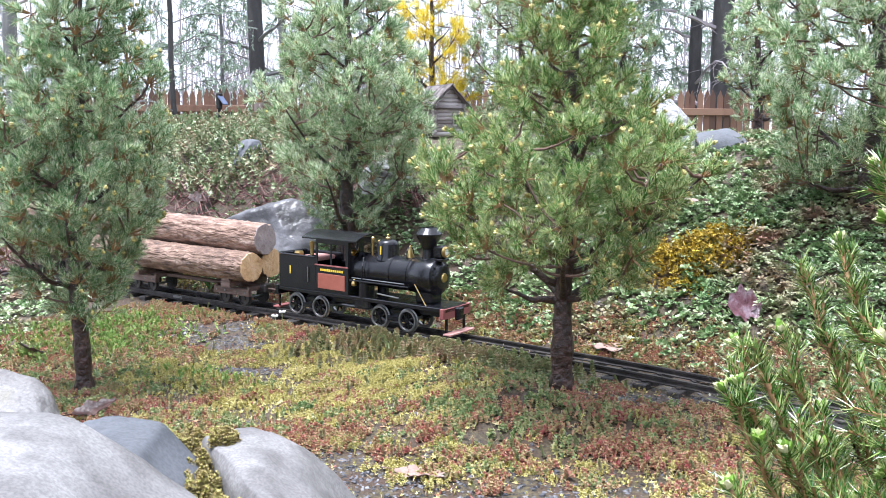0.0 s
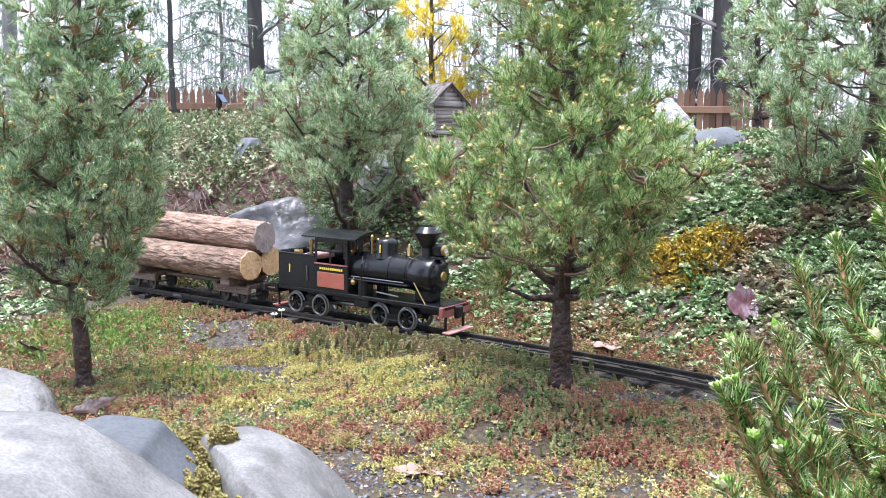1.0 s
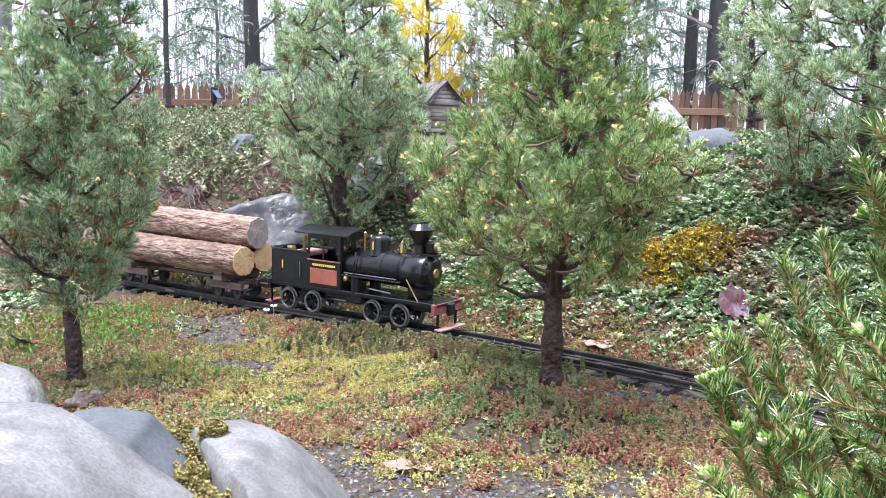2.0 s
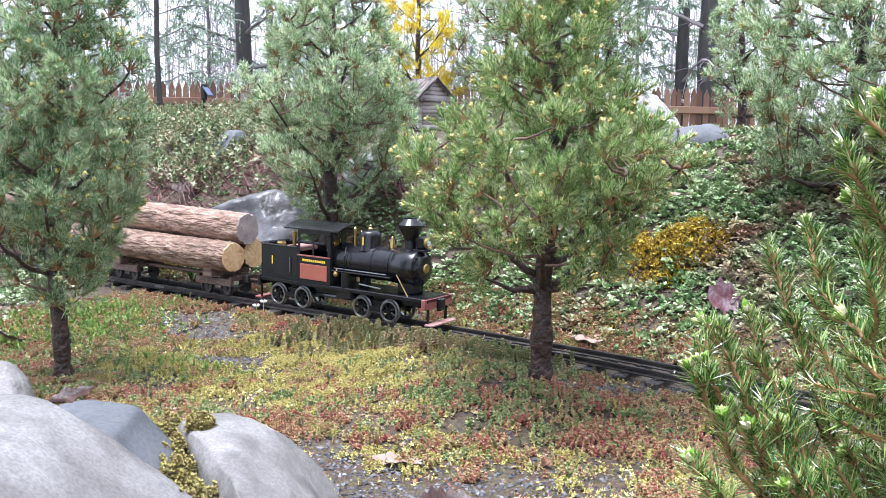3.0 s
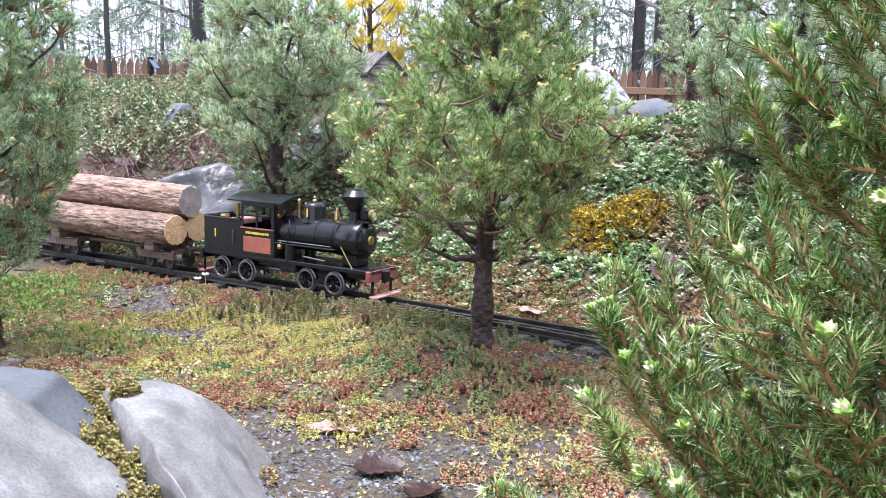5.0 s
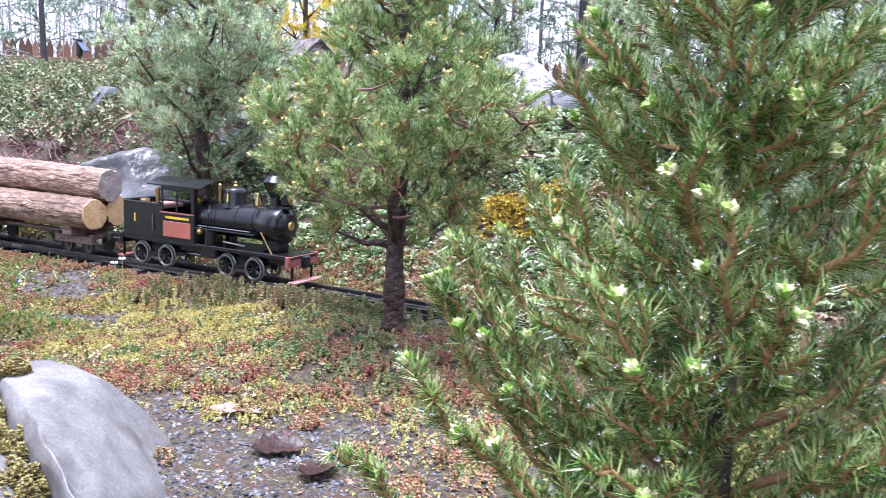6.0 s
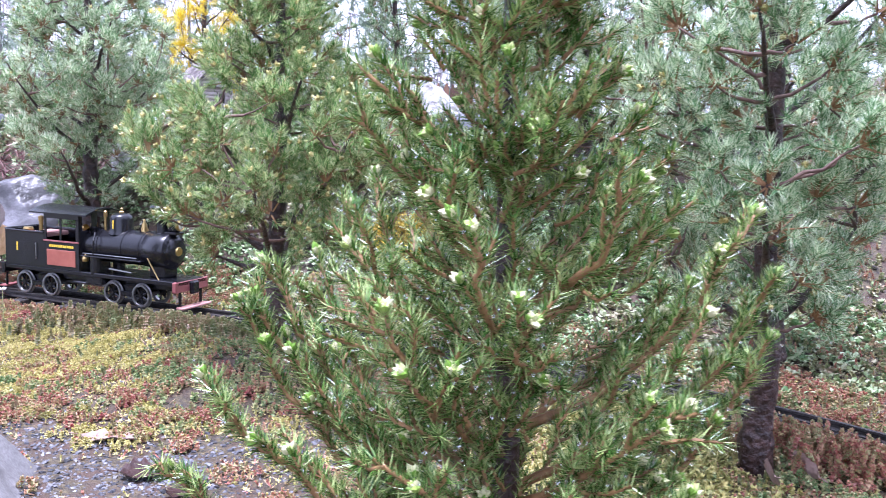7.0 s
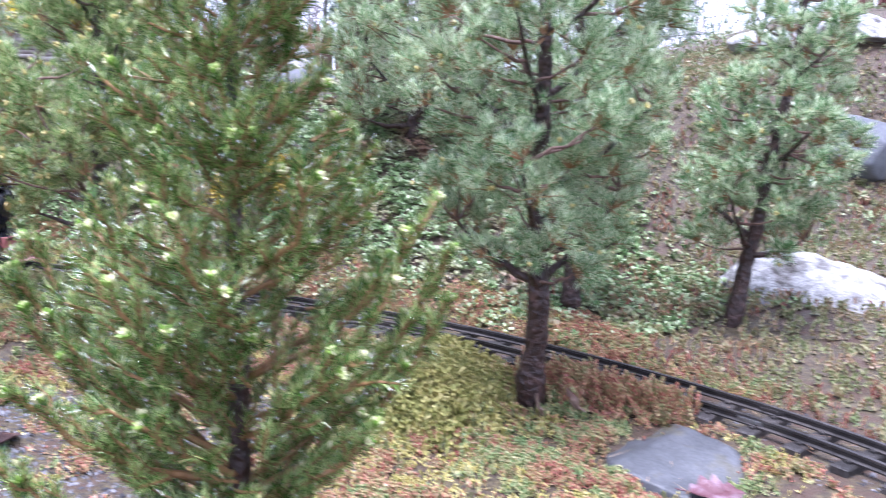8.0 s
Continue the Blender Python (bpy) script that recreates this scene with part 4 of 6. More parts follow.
def build_loco(s):
    loco = thing("steam_locomotive", (0, 0, 0), "small black steam locomotive with red cab panels and brass fittings", "locomotive")
    loco.matrix_world = on_rails(s) @ Matrix.Diagonal((0.95, 1, 1, 1))
    W = 0.036
    g = box(Geo(), -0.196, 0.196, -W, W, 0.043, 0.050, 0.001)
    box(g, -0.19, 0.186, -0.014, 0.014, 0.030, 0.044, 0.001)
    part("frame", g, M_BLACK, loco)
    # boiler with bands
    R, zb = 0.0285, 0.094
    g = lathe(Geo(), [(R, -0.022), (R, 0.15)], 40, "x", (0, 0, zb))
    boiler = part("boiler", g, M_BLACK, loco, smooth=True)
    for bx in (0.012, 0.066, 0.104):
        part("band", lathe(Geo(), [(R, bx - 0.0018), (R + 0.0008, bx - 0.0018), (R + 0.0008, bx + 0.0018), (R, bx + 0.0018)], 40, "x", (0, 0, zb)), M_BLACK, boiler)
    g = lathe(Geo(), [(R + 0.001, 0.112), (R + 0.0022, 0.113), (R + 0.0022, 0.156), (R + 0.001, 0.158), (0.024, 0.159), (0.0236, 0.163), (0.018, 0.166),
                      (0.0001, 0.167)], 40, "x", (0, 0, zb))
    smokebox = part("smokebox", g, M_BLACK, loco, smooth=True)
    g = lathe(Geo(), [(0.0001, 0.1695), (0.007, 0.1695), (0.0078, 0.168), (0.0078, 0.166)], 20, "x", (0, 0, zb))
    part("number_disc", g, M_BRASS, smokebox)
    for k in range(8):
        a = k * 0.785
        part("door_dog", lathe(Geo(), [(0.0016, 0.1595), (0.0016, 0.1625), (0.0001, 0.163)], 8, "x", (0, 0.0262 * math.cos(a), zb + 0.0262 * math.sin(a))), M_BLACK, smokebox)
    g = Geo()
    box(g, 0.118, 0.152, -0.016, 0.016, 0.050, 0.072, 0.002)
    part("saddle", g, M_BLACK, loco)
    # stack
    g = lathe(Geo(), [(0.015, 0.118), (0.011, 0.123), (0.0102, 0.139), (0.0125, 0.143), (0.0225, 0.163), (0.0228, 0.165), (0.014, 0.175), (0.0128, 0.175), (0.012, 0.168), (0.0001, 0.166)],
              32, "z", (0.134, 0, 0))
    part("smokestack", g, M_BLACK, loco, smooth=False)
    # domes, bell, valve
    g = lathe(Geo(), [(0.0225, 0.115), (0.0205, 0.120), (0.0195, 0.123), (0.0195, 0.139), (0.018, 0.145), (0.012, 0.149), (0.0001, 0.150)], 32, "z", (0.044, 0, 0))
    dome = part("steam_dome", g, M_BLACK, loco, smooth=True)
    part("finial", lathe(Geo(), [(0.004, 0.149), (0.0045, 0.152), (0.002, 0.154), (0.0028, 0.157), (0.0001, 0.159)], 12, "z", (0.044, 0, 0)), M_BRASS, dome)
    text_part("1", 0.02, pose(0.044, -0.0200, 0.131, 90, 0, 0), dome, M_YELLOW, "number")
    bell = part("bell", lathe(Geo(), [(0.0075, 0.1225), (0.0072, 0.125), (0.0045, 0.130), (0.0040, 0.135), (0.0018, 0.138), (0.0024, 0.141), (0.0001, 0.143)], 16, "z", (0.094, 0, 0)),
                M_BRASS, loco, smooth=True)
    g = Geo()
    for sy in (-1, 1):
        add_tube(g, [(0.094, sy * 0.009, 0.119), (0.094, sy * 0.0095, 0.134), (0.094, sy * 0.004, 0.139)], [0.001, 0.001, 0.0008], 6)
    part("bell_yoke", g, M_BLACK, bell)
    part("whistle", lathe(Geo(), [(0.0022, 0.119), (0.0022, 0.142), (0.0032, 0.143), (0.0032, 0.151), (0.0001, 0.154)], 12, "z", (0.0165, -0.009, 0)), M_BRASS, loco)
    part("pressure_valve", lathe(Geo(), [(0.003, 0.119), (0.003, 0.135), (0.0045, 0.137), (0.002, 0.144), (0.0001, 0.146)], 12, "z", (0.0165, 0.008, 0)), M_BRASS, loco)
    # headlight
    g = box(Geo(), 0.150, 0.168, -0.0095, 0.0095, 0.126, 0.147, 0.003)
    box(g, 0.146, 0.170, -0.011, 0.011, 0.1215, 0.126, 0.001)
    lamp = part("headlight", g, M_BLACK, loco)
    part("rim", lathe(Geo(), [(0.0075, 0.166), (0.0092, 0.168), (0.0092, 0.172), (0.0078, 0.174), (0.0066, 0.173)], 24, "x", (0, 0, 0.137)), M_BRASS, lamp)
    part("lens", lathe(Geo(), [(0.0068, 0.171), (0.005, 0.173), (0.0001, 0.174)], 20, "x", (0, 0, 0.137)), M_GLASS, lamp)
    # cab: open sides with posts
    x0, x1 = -0.098, -0.018
    cab = part("cab_front", box(Geo(), x1 - 0.002, x1, -W + 0.003, W - 0.003, 0.050, 0.118, 0.0004), M_BLACK, loco)
    for y0, y1 in ((-0.006, 0.006), (-W + 0.003, -W + 0.009), (W - 0.009, W - 0.003)):
        part("front_post", box(Geo(), x1 - 0.002, x1, y0, y1, 0.118, 0.148), M_BLACK, cab)
    for sy in (-1, 1):
        ya, yb = sorted((sy * W, sy * (W - 0.002)))
        side = part("cab_side", box(Geo(), x0, x1, ya, yb, 0.050, 0.098, 0.0005), M_BLACK, loco)
        for px, pw in ((x0, 0.005), (-0.062, 0.004), (x1 - 0.007, 0.007)):
            part("window_post", box(Geo(), px, px + pw, ya, yb, 0.098, 0.136, 0.0004), M_BLACK, side)
        part("window_header", box(Geo(), x0, x1, ya, yb, 0.136, 0.145, 0.0005), M_BLACK, side)
    for sy in (-1, 1):
        part("red_panel", box(Geo(), x0 + 0.006, x1 - 0.008, *sorted((sy * (W + 0.0008), sy * (W - 0.0005))), 0.056, 0.083, 0.0004), M_RED, cab, "dull red side panel")
        g = Geo()
        for k in range(11):
            bx = x0 + 0.012 + k * 0.0052
            box(g, bx, bx + 0.0036, *sorted((sy * (W + 0.0006), sy * (W - 0.0005))), 0.0875, 0.0915)
        part("name_bars", g, M_YELLOW, cab)
        part("window_trim", box(Geo(), x0 - 0.001, x1, *sorted((sy * (W + 0.0015), sy * (W - 0.001))), 0.0965, 0.099, 0.0004), M_BEAM, cab)
    # curved roof
    n = 13
    th = np.linspace(-1, 1, n)
    yy, zz = th * 0.043, 0.1565 - 0.0105 * th ** 2
    rows = [np.stack([np.full(n, xx), yy, zz + dz], -1) for xx in (-0.125, 0.006) for dz in (0.0, -0.0022)]
    v = np.concatenate(rows)
    f = []
    for i in range(n - 1):
        f += [(i, 2 * n + i, 2 * n + i + 1, i + 1), (n + i, n + i + 1, 3 * n + i + 1, 3 * n + i), (i, i + 1, n + i + 1, n + i), (2 * n + i, 3 * n + i, 3 * n + i + 1, 2 * n + i + 1)]
    f += [(0, n, 3 * n, 2 * n), (n - 1, 3 * n - 1, 4 * n - 1, 2 * n - 1)]
    part("cab_roof", Geo().add(v, f), M_BLACK, loco, "curved dark grey cab roof")
    # backhead and gauges inside the cab
    back = part("backhead", lathe(Geo(), [(0.0001, -0.028), (0.025, -0.028), (0.027, -0.024), (0.027, -0.019)], 28, "x", (0, 0, zb)), M_BLACK, loco)
    for gy, gz in ((-0.012, 0.122), (0.008, 0.125)):
        part("gauge", lathe(Geo(), [(0.0001, -0.0300), (0.0055, -0.0300), (0.006, -0.028), (0.006, -0.024)], 16, "x", (0, gy, gz)), M_BRASS, back)
    g = Geo()
    for y in (-0.018, -0.006, 0.014):
        add_tube(g, [(-0.03, y, 0.085), (-0.034, y, 0.105), (-0.03, y * 0.7, 0.118)], [0.0012] * 3, 6)
    part("pipes", g, M_BRASS, back)
    # bunker and tank behind the cab
    g = Geo()
    for sy in (-1, 1):
        box(g, -0.190, x0, *sorted((sy * W, sy * (W - 0.002))), 0.050, 0.110, 0.0005)
    box(g, -0.192, -0.190, -W, W, 0.050, 0.110)
    box(g, -0.190, x0 - 0.016, -W + 0.002, W - 0.002, 0.098, 0.101)
    add_tube(g, [(-0.099, -W, 0.1105), (-0.186, -W, 0.1105), (-0.1945, -W + 0.002, 0.1115), (-0.1945, W - 0.002, 0.1115), (-0.186, W, 0.1105), (-0.099, W, 0.1105)], [0.0018] * 6, 6)
    bunker = part("bunker", g, M_BLACK, loco)
    text_part("1", 0.021, pose(-0.163, -W - 0.0003, 0.082, 90, 0, 0), bunker, M_YELLOW, "number")
    part("filler_cap", lathe(Geo(), [(0.009, 0.101), (0.009, 0.110), (0.0075, 0.113), (0.0001, 0.114)], 18, "z", (-0.172, -0.004, 0)), M_BRASS, bunker)
    part("brass_post", lathe(Geo(), [(0.0035, 0.101), (0.0035, 0.128), (0.0045, 0.129), (0.0045, 0.136), (0.0001, 0.138)], 12, "z", (-0.118, -0.024, 0)), M_BRASS, bunker)
    part("rail_post", box(Geo(), -0.124, -0.112, -0.031, -0.019, 0.101, 0.112, 0.001), M_BLACK, bunker)
    part("cab_seat", box(Geo(), -0.150, -0.105, -0.026, 0.026, 0.101, 0.1085, 0.002), M_PINK, bunker, "pale pink seat board")
    for sy in (-1, 1):
        for hx in (-0.116,):
            part("handrail", add_tube(Geo(), [(hx, sy * (W + 0.002), 0.064), (hx, sy * (W + 0.0025), 0.092)], 0.0009, 6), M_STEEL, loco)
    # wheels and bogie frames
    for bx in (-0.127, 0.078):
        g = Geo()
        for sy in (-1, 1):
            box(g, bx - 0.046, bx + 0.046, *sorted((sy * 0.0165, sy * 0.0195)), 0.014, 0.034, 0.001)
            box(g, bx - 0.012, bx + 0.012, *sorted((sy * 0.0195, sy * 0.0285)), 0.016, 0.024, 0.001)
        box(g, bx - 0.01, bx + 0.01, -0.018, 0.018, 0.024, 0.036, 0.001)
        bogie = part("bogie", g, M_BLACK, loco)
        for wx in (bx - 0.031, bx + 0.031):
            g = add_tube(Geo(), [(wx, -0.026, 0.019), (wx, 0.026, 0.019)], 0.0028, 8)
            part("axle", g, M_STEEL, bogie)
            for sy in (-1, 1):
                wheel(0.0188, bogie, pose(wx, sy * 0.0245, 0.019, 0, 0, 180 if sy < 0 else 0))
    # engine unit and shaft amidships
    g = Geo()
    for sy in (-1, 1):
        lathe(g, [(0.0001, -0.004), (0.0105, -0.004), (0.0105, 0.030), (0.0001, 0.030)], 18, "z", (0.012, sy * 0.026, 0.048))
        box(g, -0.006, 0.03, *sorted((sy * 0.016, sy * 0.035)), 0.030, 0.046, 0.002)
    engine = part("engine_unit", g, M_BLACK, loco)
    part("drive_shaft", add_tube(Geo(), [(-0.10, 0, 0.024), (0.08, 0, 0.024)], 0.0035, 10), M_STEEL, loco)
    for sy in (-1, 1):
        part("lubricator", lathe(Geo(), [(0.0001, 0.0), (0.005, 0.001), (0.0058, 0.005), (0.004, 0.010), (0.0015, 0.012), (0.0001, 0.013)], 14, "z", (-0.006, sy * 0.033, 0.067)), M_BRASS, engine)
        part("running_rail", add_tube(Geo(), [(-0.014, sy * 0.031, 0.081), (0.105, sy * 0.031, 0.081)], 0.0011, 6), M_STEEL, loco)
        part("running_board", box(Geo(), -0.016, 0.118, *sorted((sy * 0.0275, sy * 0.037)), 0.076, 0.0785, 0.0006), M_BLACK, loco)
        part("slide_bar", add_tube(Geo(), [(0.048, sy * 0.034, 0.060), (0.096, sy * 0.034, 0.057)], 0.0014, 6), M_STEEL, loco)
        part("brass_brace", add_tube(Geo(), [(0.126, sy * 0.0285, 0.083), (0.154, sy * 0.033, 0.050)], 0.0011, 6), M_BRASS, loco)
        g = add_tube(Geo(), [(0.012, sy * 0.028, 0.118), (0.016, sy * 0.036, 0.105), (0.014, sy * 0.036, 0.080)], 0.0013, 6)
        part("steam_pipe", g, M_BLACK, loco)
    # front beam, coupler, step
    beam = part("front_beam", box(Geo(), 0.188, 0.196, -0.041, 0.041, 0.033, 0.050, 0.0008), M_BEAM, loco, "faded red front beam")
    part("coupler", box(Geo(), 0.195, 0.205, -0.008, 0.008, 0.028, 0.049, 0.002), M_BLACK, beam)
    step_part = part("front_step", box(Geo(), 0.192, 0.208, -0.036, 0.036, 0.0065, 0.0095, 0.0006), M_PINK, loco, "pinkish red footboard")
    for sy in (-1, 1):
        part("hanger", box(Geo(), 0.190, 0.194, *sorted((sy * 0.024, sy * 0.028)), 0.008, 0.034, 0.0005), M_BLACK, step_part)
    rear = part("rear_beam", box(Geo(), -0.202, -0.194, -0.038, 0.038, 0.034, 0.052, 0.0008), M_BLACK, loco)
    part("rear_step", box(Geo(), -0.212, -0.196, -0.034, 0.034, 0.008, 0.011, 0.0005), M_BEAM, rear)
    for sy in (-1, 1):
        part("rear_hanger", box(Geo(), -0.200, -0.197, *sorted((sy * 0.028, sy * 0.031)), 0.010, 0.036), M_BLACK, rear)
    return loco


def build_wagon(s, seed):
    r = random.Random(seed)
    car = thing("log_wagon", (0, 0, 0), "weathered wooden skeleton log wagon carrying three logs on the track", "wagon", "log wagons")
    car.matrix_world = on_rails(s)
    g = box(Geo(), -0.19, 0.19, -0.006, 0.006, 0.030, 0.037, 0.001)
    part("centre_beam", g, M_WAGON, car)
    for bx in (-0.135, 0.135):
        g = Geo()
        for sy in (-1, 1):
            box(g, bx - 0.048, bx + 0.048, *sorted((sy * 0.027, sy * 0.036)), 0.020, 0.034, 0.001)
        for ex in (-0.046, 0.040):
            box(g, bx + ex, bx + ex + 0.008, -0.034, 0.034, 0.030, 0.038, 0.001)
        bogie = part("bogie", g, M_WAGON, car)
        part("bolster", box(Geo(), bx - 0.013, bx + 0.013, -0.050, 0.050, 0.036, 0.048, 0.001), M_WAGON, bogie)
        for sy in (-1, 1):
            part("stop_block", box(Geo(), bx - 0.011, bx + 0.011, *sorted((sy * 0.050, sy * 0.041)), 0.048, 0.057, 0.001), M_WAGON, bogie)
            for b in (-0.038, -0.016, 0.016, 0.038):
                part("bolt", lathe(Geo(), [(0.0018, 0), (0.0018, sy * 0.0012), (0.0001, sy * 0.0014)], 6, "y", (bx + b, sy * 0.036, 0.027)), M_STEEL, bogie)
        for wx in (bx - 0.026, bx + 0.026):
            part("axle", add_tube(Geo(), [(wx, -0.026, 0.014), (wx, 0.026, 0.014)], 0.0022, 8), M_STEEL, bogie)
            for sy in (-1, 1):
                part("wheel", lathe(Geo(), [(0.0001, 0.003), (0.004, 0.003), (0.005, 0.001), (0.0115, 0.001), (0.0118, 0.003), (0.0138, 0.0028), (0.0138, -0.002), (0.016, -0.003), (0.0001, -0.003)],
                                    20, "y"), M_RAIL, bogie, at=pose(wx, sy * 0.0245, 0.0138, 0, 0, 180 if sy < 0 else 0))
    g = add_tube(Geo(), [(0.188, 0, 0.033), (0.225, 0, 0.033)], 0.002, 6)
    part("drawbar", g, M_WAGON, car)
    for e in (-1, 1):
        part("buffer_block", box(Geo(), *sorted((e * 0.186, e * 0.200)), -0.010, 0.010, 0.026, 0.042, 0.002), M_RAIL, car)
    spec = [(-0.0305, 0.0785, 0.0300, 0.375, 0.0, M_LOGBARK), (0.0305, 0.0785, 0.0300, 0.365, -0.004, M_LOGBARK), (0.002, 0.1305, 0.0310, 0.372, 0.004, M_LOGBARK_PALE)]
    for k, (y, z, rad, ln, off, mat) in enumerate(spec):
        log = log_thing(rad, ln, mat, M_LOGEND_GREY if (k == 2 and seed == 1) else M_LOGEND, seed * 10 + k)
        log.matrix_world = on_rails(s) @ pose(off, y, z, r.uniform(0, 360), 0, 0)
    return car


def log_thing(rad, ln, bark, end, seed):
    r = np.random.RandomState(seed)
    k, n = 30, 60
    xs = np.linspace(-ln / 2, ln / 2, n)
    th = np.arange(k) * 2 * np.pi / k
    X, T = np.meshgrid(xs, th, indexing="ij")
    knots = sum(a * np.exp(-((X - x0) / 0.018) ** 2 - ((np.angle(np.exp(1j * (T - t0)))) / 0.45) ** 2)
                for a, x0, t0 in zip(r.uniform(0.0015, 0.004, 5), r.uniform(-ln / 2.4, ln / 2.4, 5), r.uniform(0, 6.28, 5)))
    ridge = sum(np.sin(T * m + X * w + p) for m, w, p in zip((5, 9, 13, 17), r.uniform(-14, 14, 4), r.uniform(0, 6, 4)))
    R = rad * (0.965 + 0.02 * np.sin(2 * T + r.uniform(0, 6)) + 0.02 * X / ln) + knots * 0.5 + 0.0005 * ridge + r.normal(0, 0.0005, X.shape)
    edge = np.minimum(1, (ln / 2 - np.abs(X)) / 0.004)
    R = R * (0.965 + 0.035 * edge)
    v = np.stack([X, R * np.cos(T), R * np.sin(T)], -1).reshape(-1, 3)
    v[:, 1] += 0.003 * np.sin(v[:, 0] * 9 + seed)
    i, j = np.meshgrid(np.arange(n - 1), np.arange(k), indexing="ij")
    f = np.stack([i * k + j, (i + 1) * k + j, (i + 1) * k + (j + 1) % k, i * k + (j + 1) % k], -1).reshape(-1, 4)
    g = Geo().add(v, f)
    log = thing("log", (0, 0, 0), "cut pine log with rough bark lying on a wagon", "log", "logs on the wagons")
    part("bark", g, bark, log, smooth=True)
    for e, sl in ((0, r.uniform(-0.006, 0.006)), (n - 1, r.uniform(-0.006, 0.006))):
        ring = v[e * k:(e + 1) * k]
        c = ring.mean(0)
        out = 1 if e else -1
        rows = [c + (ring - c) * q + np.array([out * (0.0012 if q < 0.99 else 0.0), 0, 0]) for q in (1.0, 0.975, 0.6, 0.3, 0.02)]
        vv = np.concatenate(rows)
        vv[:, 0] += out * 0.0004 * np.sin(np.hypot(vv[:, 1] - c[1], vv[:, 2] - c[2]) * 2400)
        ff = [(a * k + b, a * k + (b + 1) % k, (a + 1) * k + (b + 1) % k, (a + 1) * k + b) for a in range(4) for b in range(k)]
        part("sawn_end", Geo().add(vv, ff if out > 0 else [q[::-1] for q in ff]), end, log, "pale orange sawn end" if end is M_LOGEND else "grey weathered sawn end")
    return log


LOCO_S = float(ARC[np.argmin((TRACK[:, 0] + 0.125) ** 2 + (TRACK[:, 1] - 1.468) ** 2)])
build_loco(LOCO_S)
build_wagon(LOCO_S - 0.2 - 0.045 - 0.2, 1)
build_wagon(LOCO_S - 0.2 - 0.045 - 0.2 - 0.402, 2)


# ---- log cabin ----
def build_cabin(at, turn):
    cabin = thing("log_cabin", at, "small weathered grey model log cabin with a shingled roof", "cabin", turn=turn)
    w, d, wall_h, ridge = 0.062, 0.07, 0.075, 0.118
    n = 8
    for k in range(n):
        z = 0.005 + k * wall_h / n
        for y in (-d, d):
            part("wall_log", add_tube(Geo(), [(-w - 0.008, y, z), (w + 0.008, y, z)], 0.0052, 8), M_CABIN, cabin, smooth=True)
        for x in (-w, w):
            part("wall_log", add_tube(Geo(), [(x, -d - 0.008, z + 0.004), (x, d + 0.008, z + 0.004)], 0.0052, 8), M_CABIN, cabin, smooth=True)
    for k in range(4):
        z = wall_h + 0.002 + k * 0.010
        half = (w + 0.004) * (1 - (z - wall_h) / (ridge - wall_h))
        for y in (-d, d):
            part("gable_log", add_tube(Geo(), [(-half, y, z), (half, y, z)], 0.0052, 8), M_CABIN, cabin, smooth=True)
    # near-black block painted as the shade inside the cabin
    inner = box(Geo(), -w + 0.001, w - 0.001, -d + 0.001, d - 0.001, 0.0, wall_h)
    part("shade_block", inner, M_DARK, cabin)
    # black panel on the wall stands for the window's shaded inside
    win = part("window", box(Geo(), 0.012, 0.036, -d - 0.008, -d - 0.004, 0.030, 0.052), M_DARK, cabin, "empty window with its inside shade painted black")
    for x in (0.010, 0.036):
        part("jamb", box(Geo(), x, x + 0.003, -d - 0.010, -d - 0.004, 0.028, 0.054), M_CABIN, win)
    part("sill", box(Geo(), 0.008, 0.041, -d - 0.012, -d - 0.004, 0.025, 0.029), M_CABIN, win)
    part("lintel", box(Geo(), 0.008, 0.041, -d - 0.011, -d - 0.004, 0.052, 0.056), M_CABIN, win)
    roof = part("roof", Geo().add([(-w - 0.02, -d - 0.02, wall_h - 0.008), (w + 0.02, -d - 0.02, wall_h - 0.008), (0, -d - 0.02, ridge), (-w - 0.02, d + 0.02, wall_h - 0.008),
                                   (w + 0.02, d + 0.02, wall_h - 0.008), (0, d + 0.02, ridge)], [(0, 2, 5, 3), (1, 4, 5, 2), (0, 3, 4, 1)]), M_SHINGLE, cabin)
    slope = math.degrees(math.atan2(ridge - wall_h + 0.008, w + 0.02))
    length = math.hypot(ridge - wall_h + 0.008, w + 0.02)
    me = box(Geo(), 0, 0.026, 0.0004, 0.0128, 0, 0.0022).mesh("shingle", M_SHINGLE)
    r = random.Random(6)
    for sx in (1, -1):
        for row in range(5):
            for c in range(13):
                y = -d - 0.02 + c * 0.0138 + (0.004 if row % 2 else 0)
                t = row * length / 5
                m = pose(sx * (w + 0.022), y, wall_h - 0.006, 0, 0, 0) @ (pose(0, 0, 0, 0, -180 + slope, 0) if sx > 0 else pose(0, 0, 0, 0, -slope, 0)) @ pose(t, 0, -0.003 if sx > 0 else 0.001, 0, (-4 if sx < 0 else 4), r.uniform(-1.5, 1.5))
                part("shingle", me, None, roof, at=m)
    return cabin


cabin_house = build_cabin((-0.012, 2.42, 0.378), 30)
cabin_house.scale = (0.76, 0.80, 1.12)


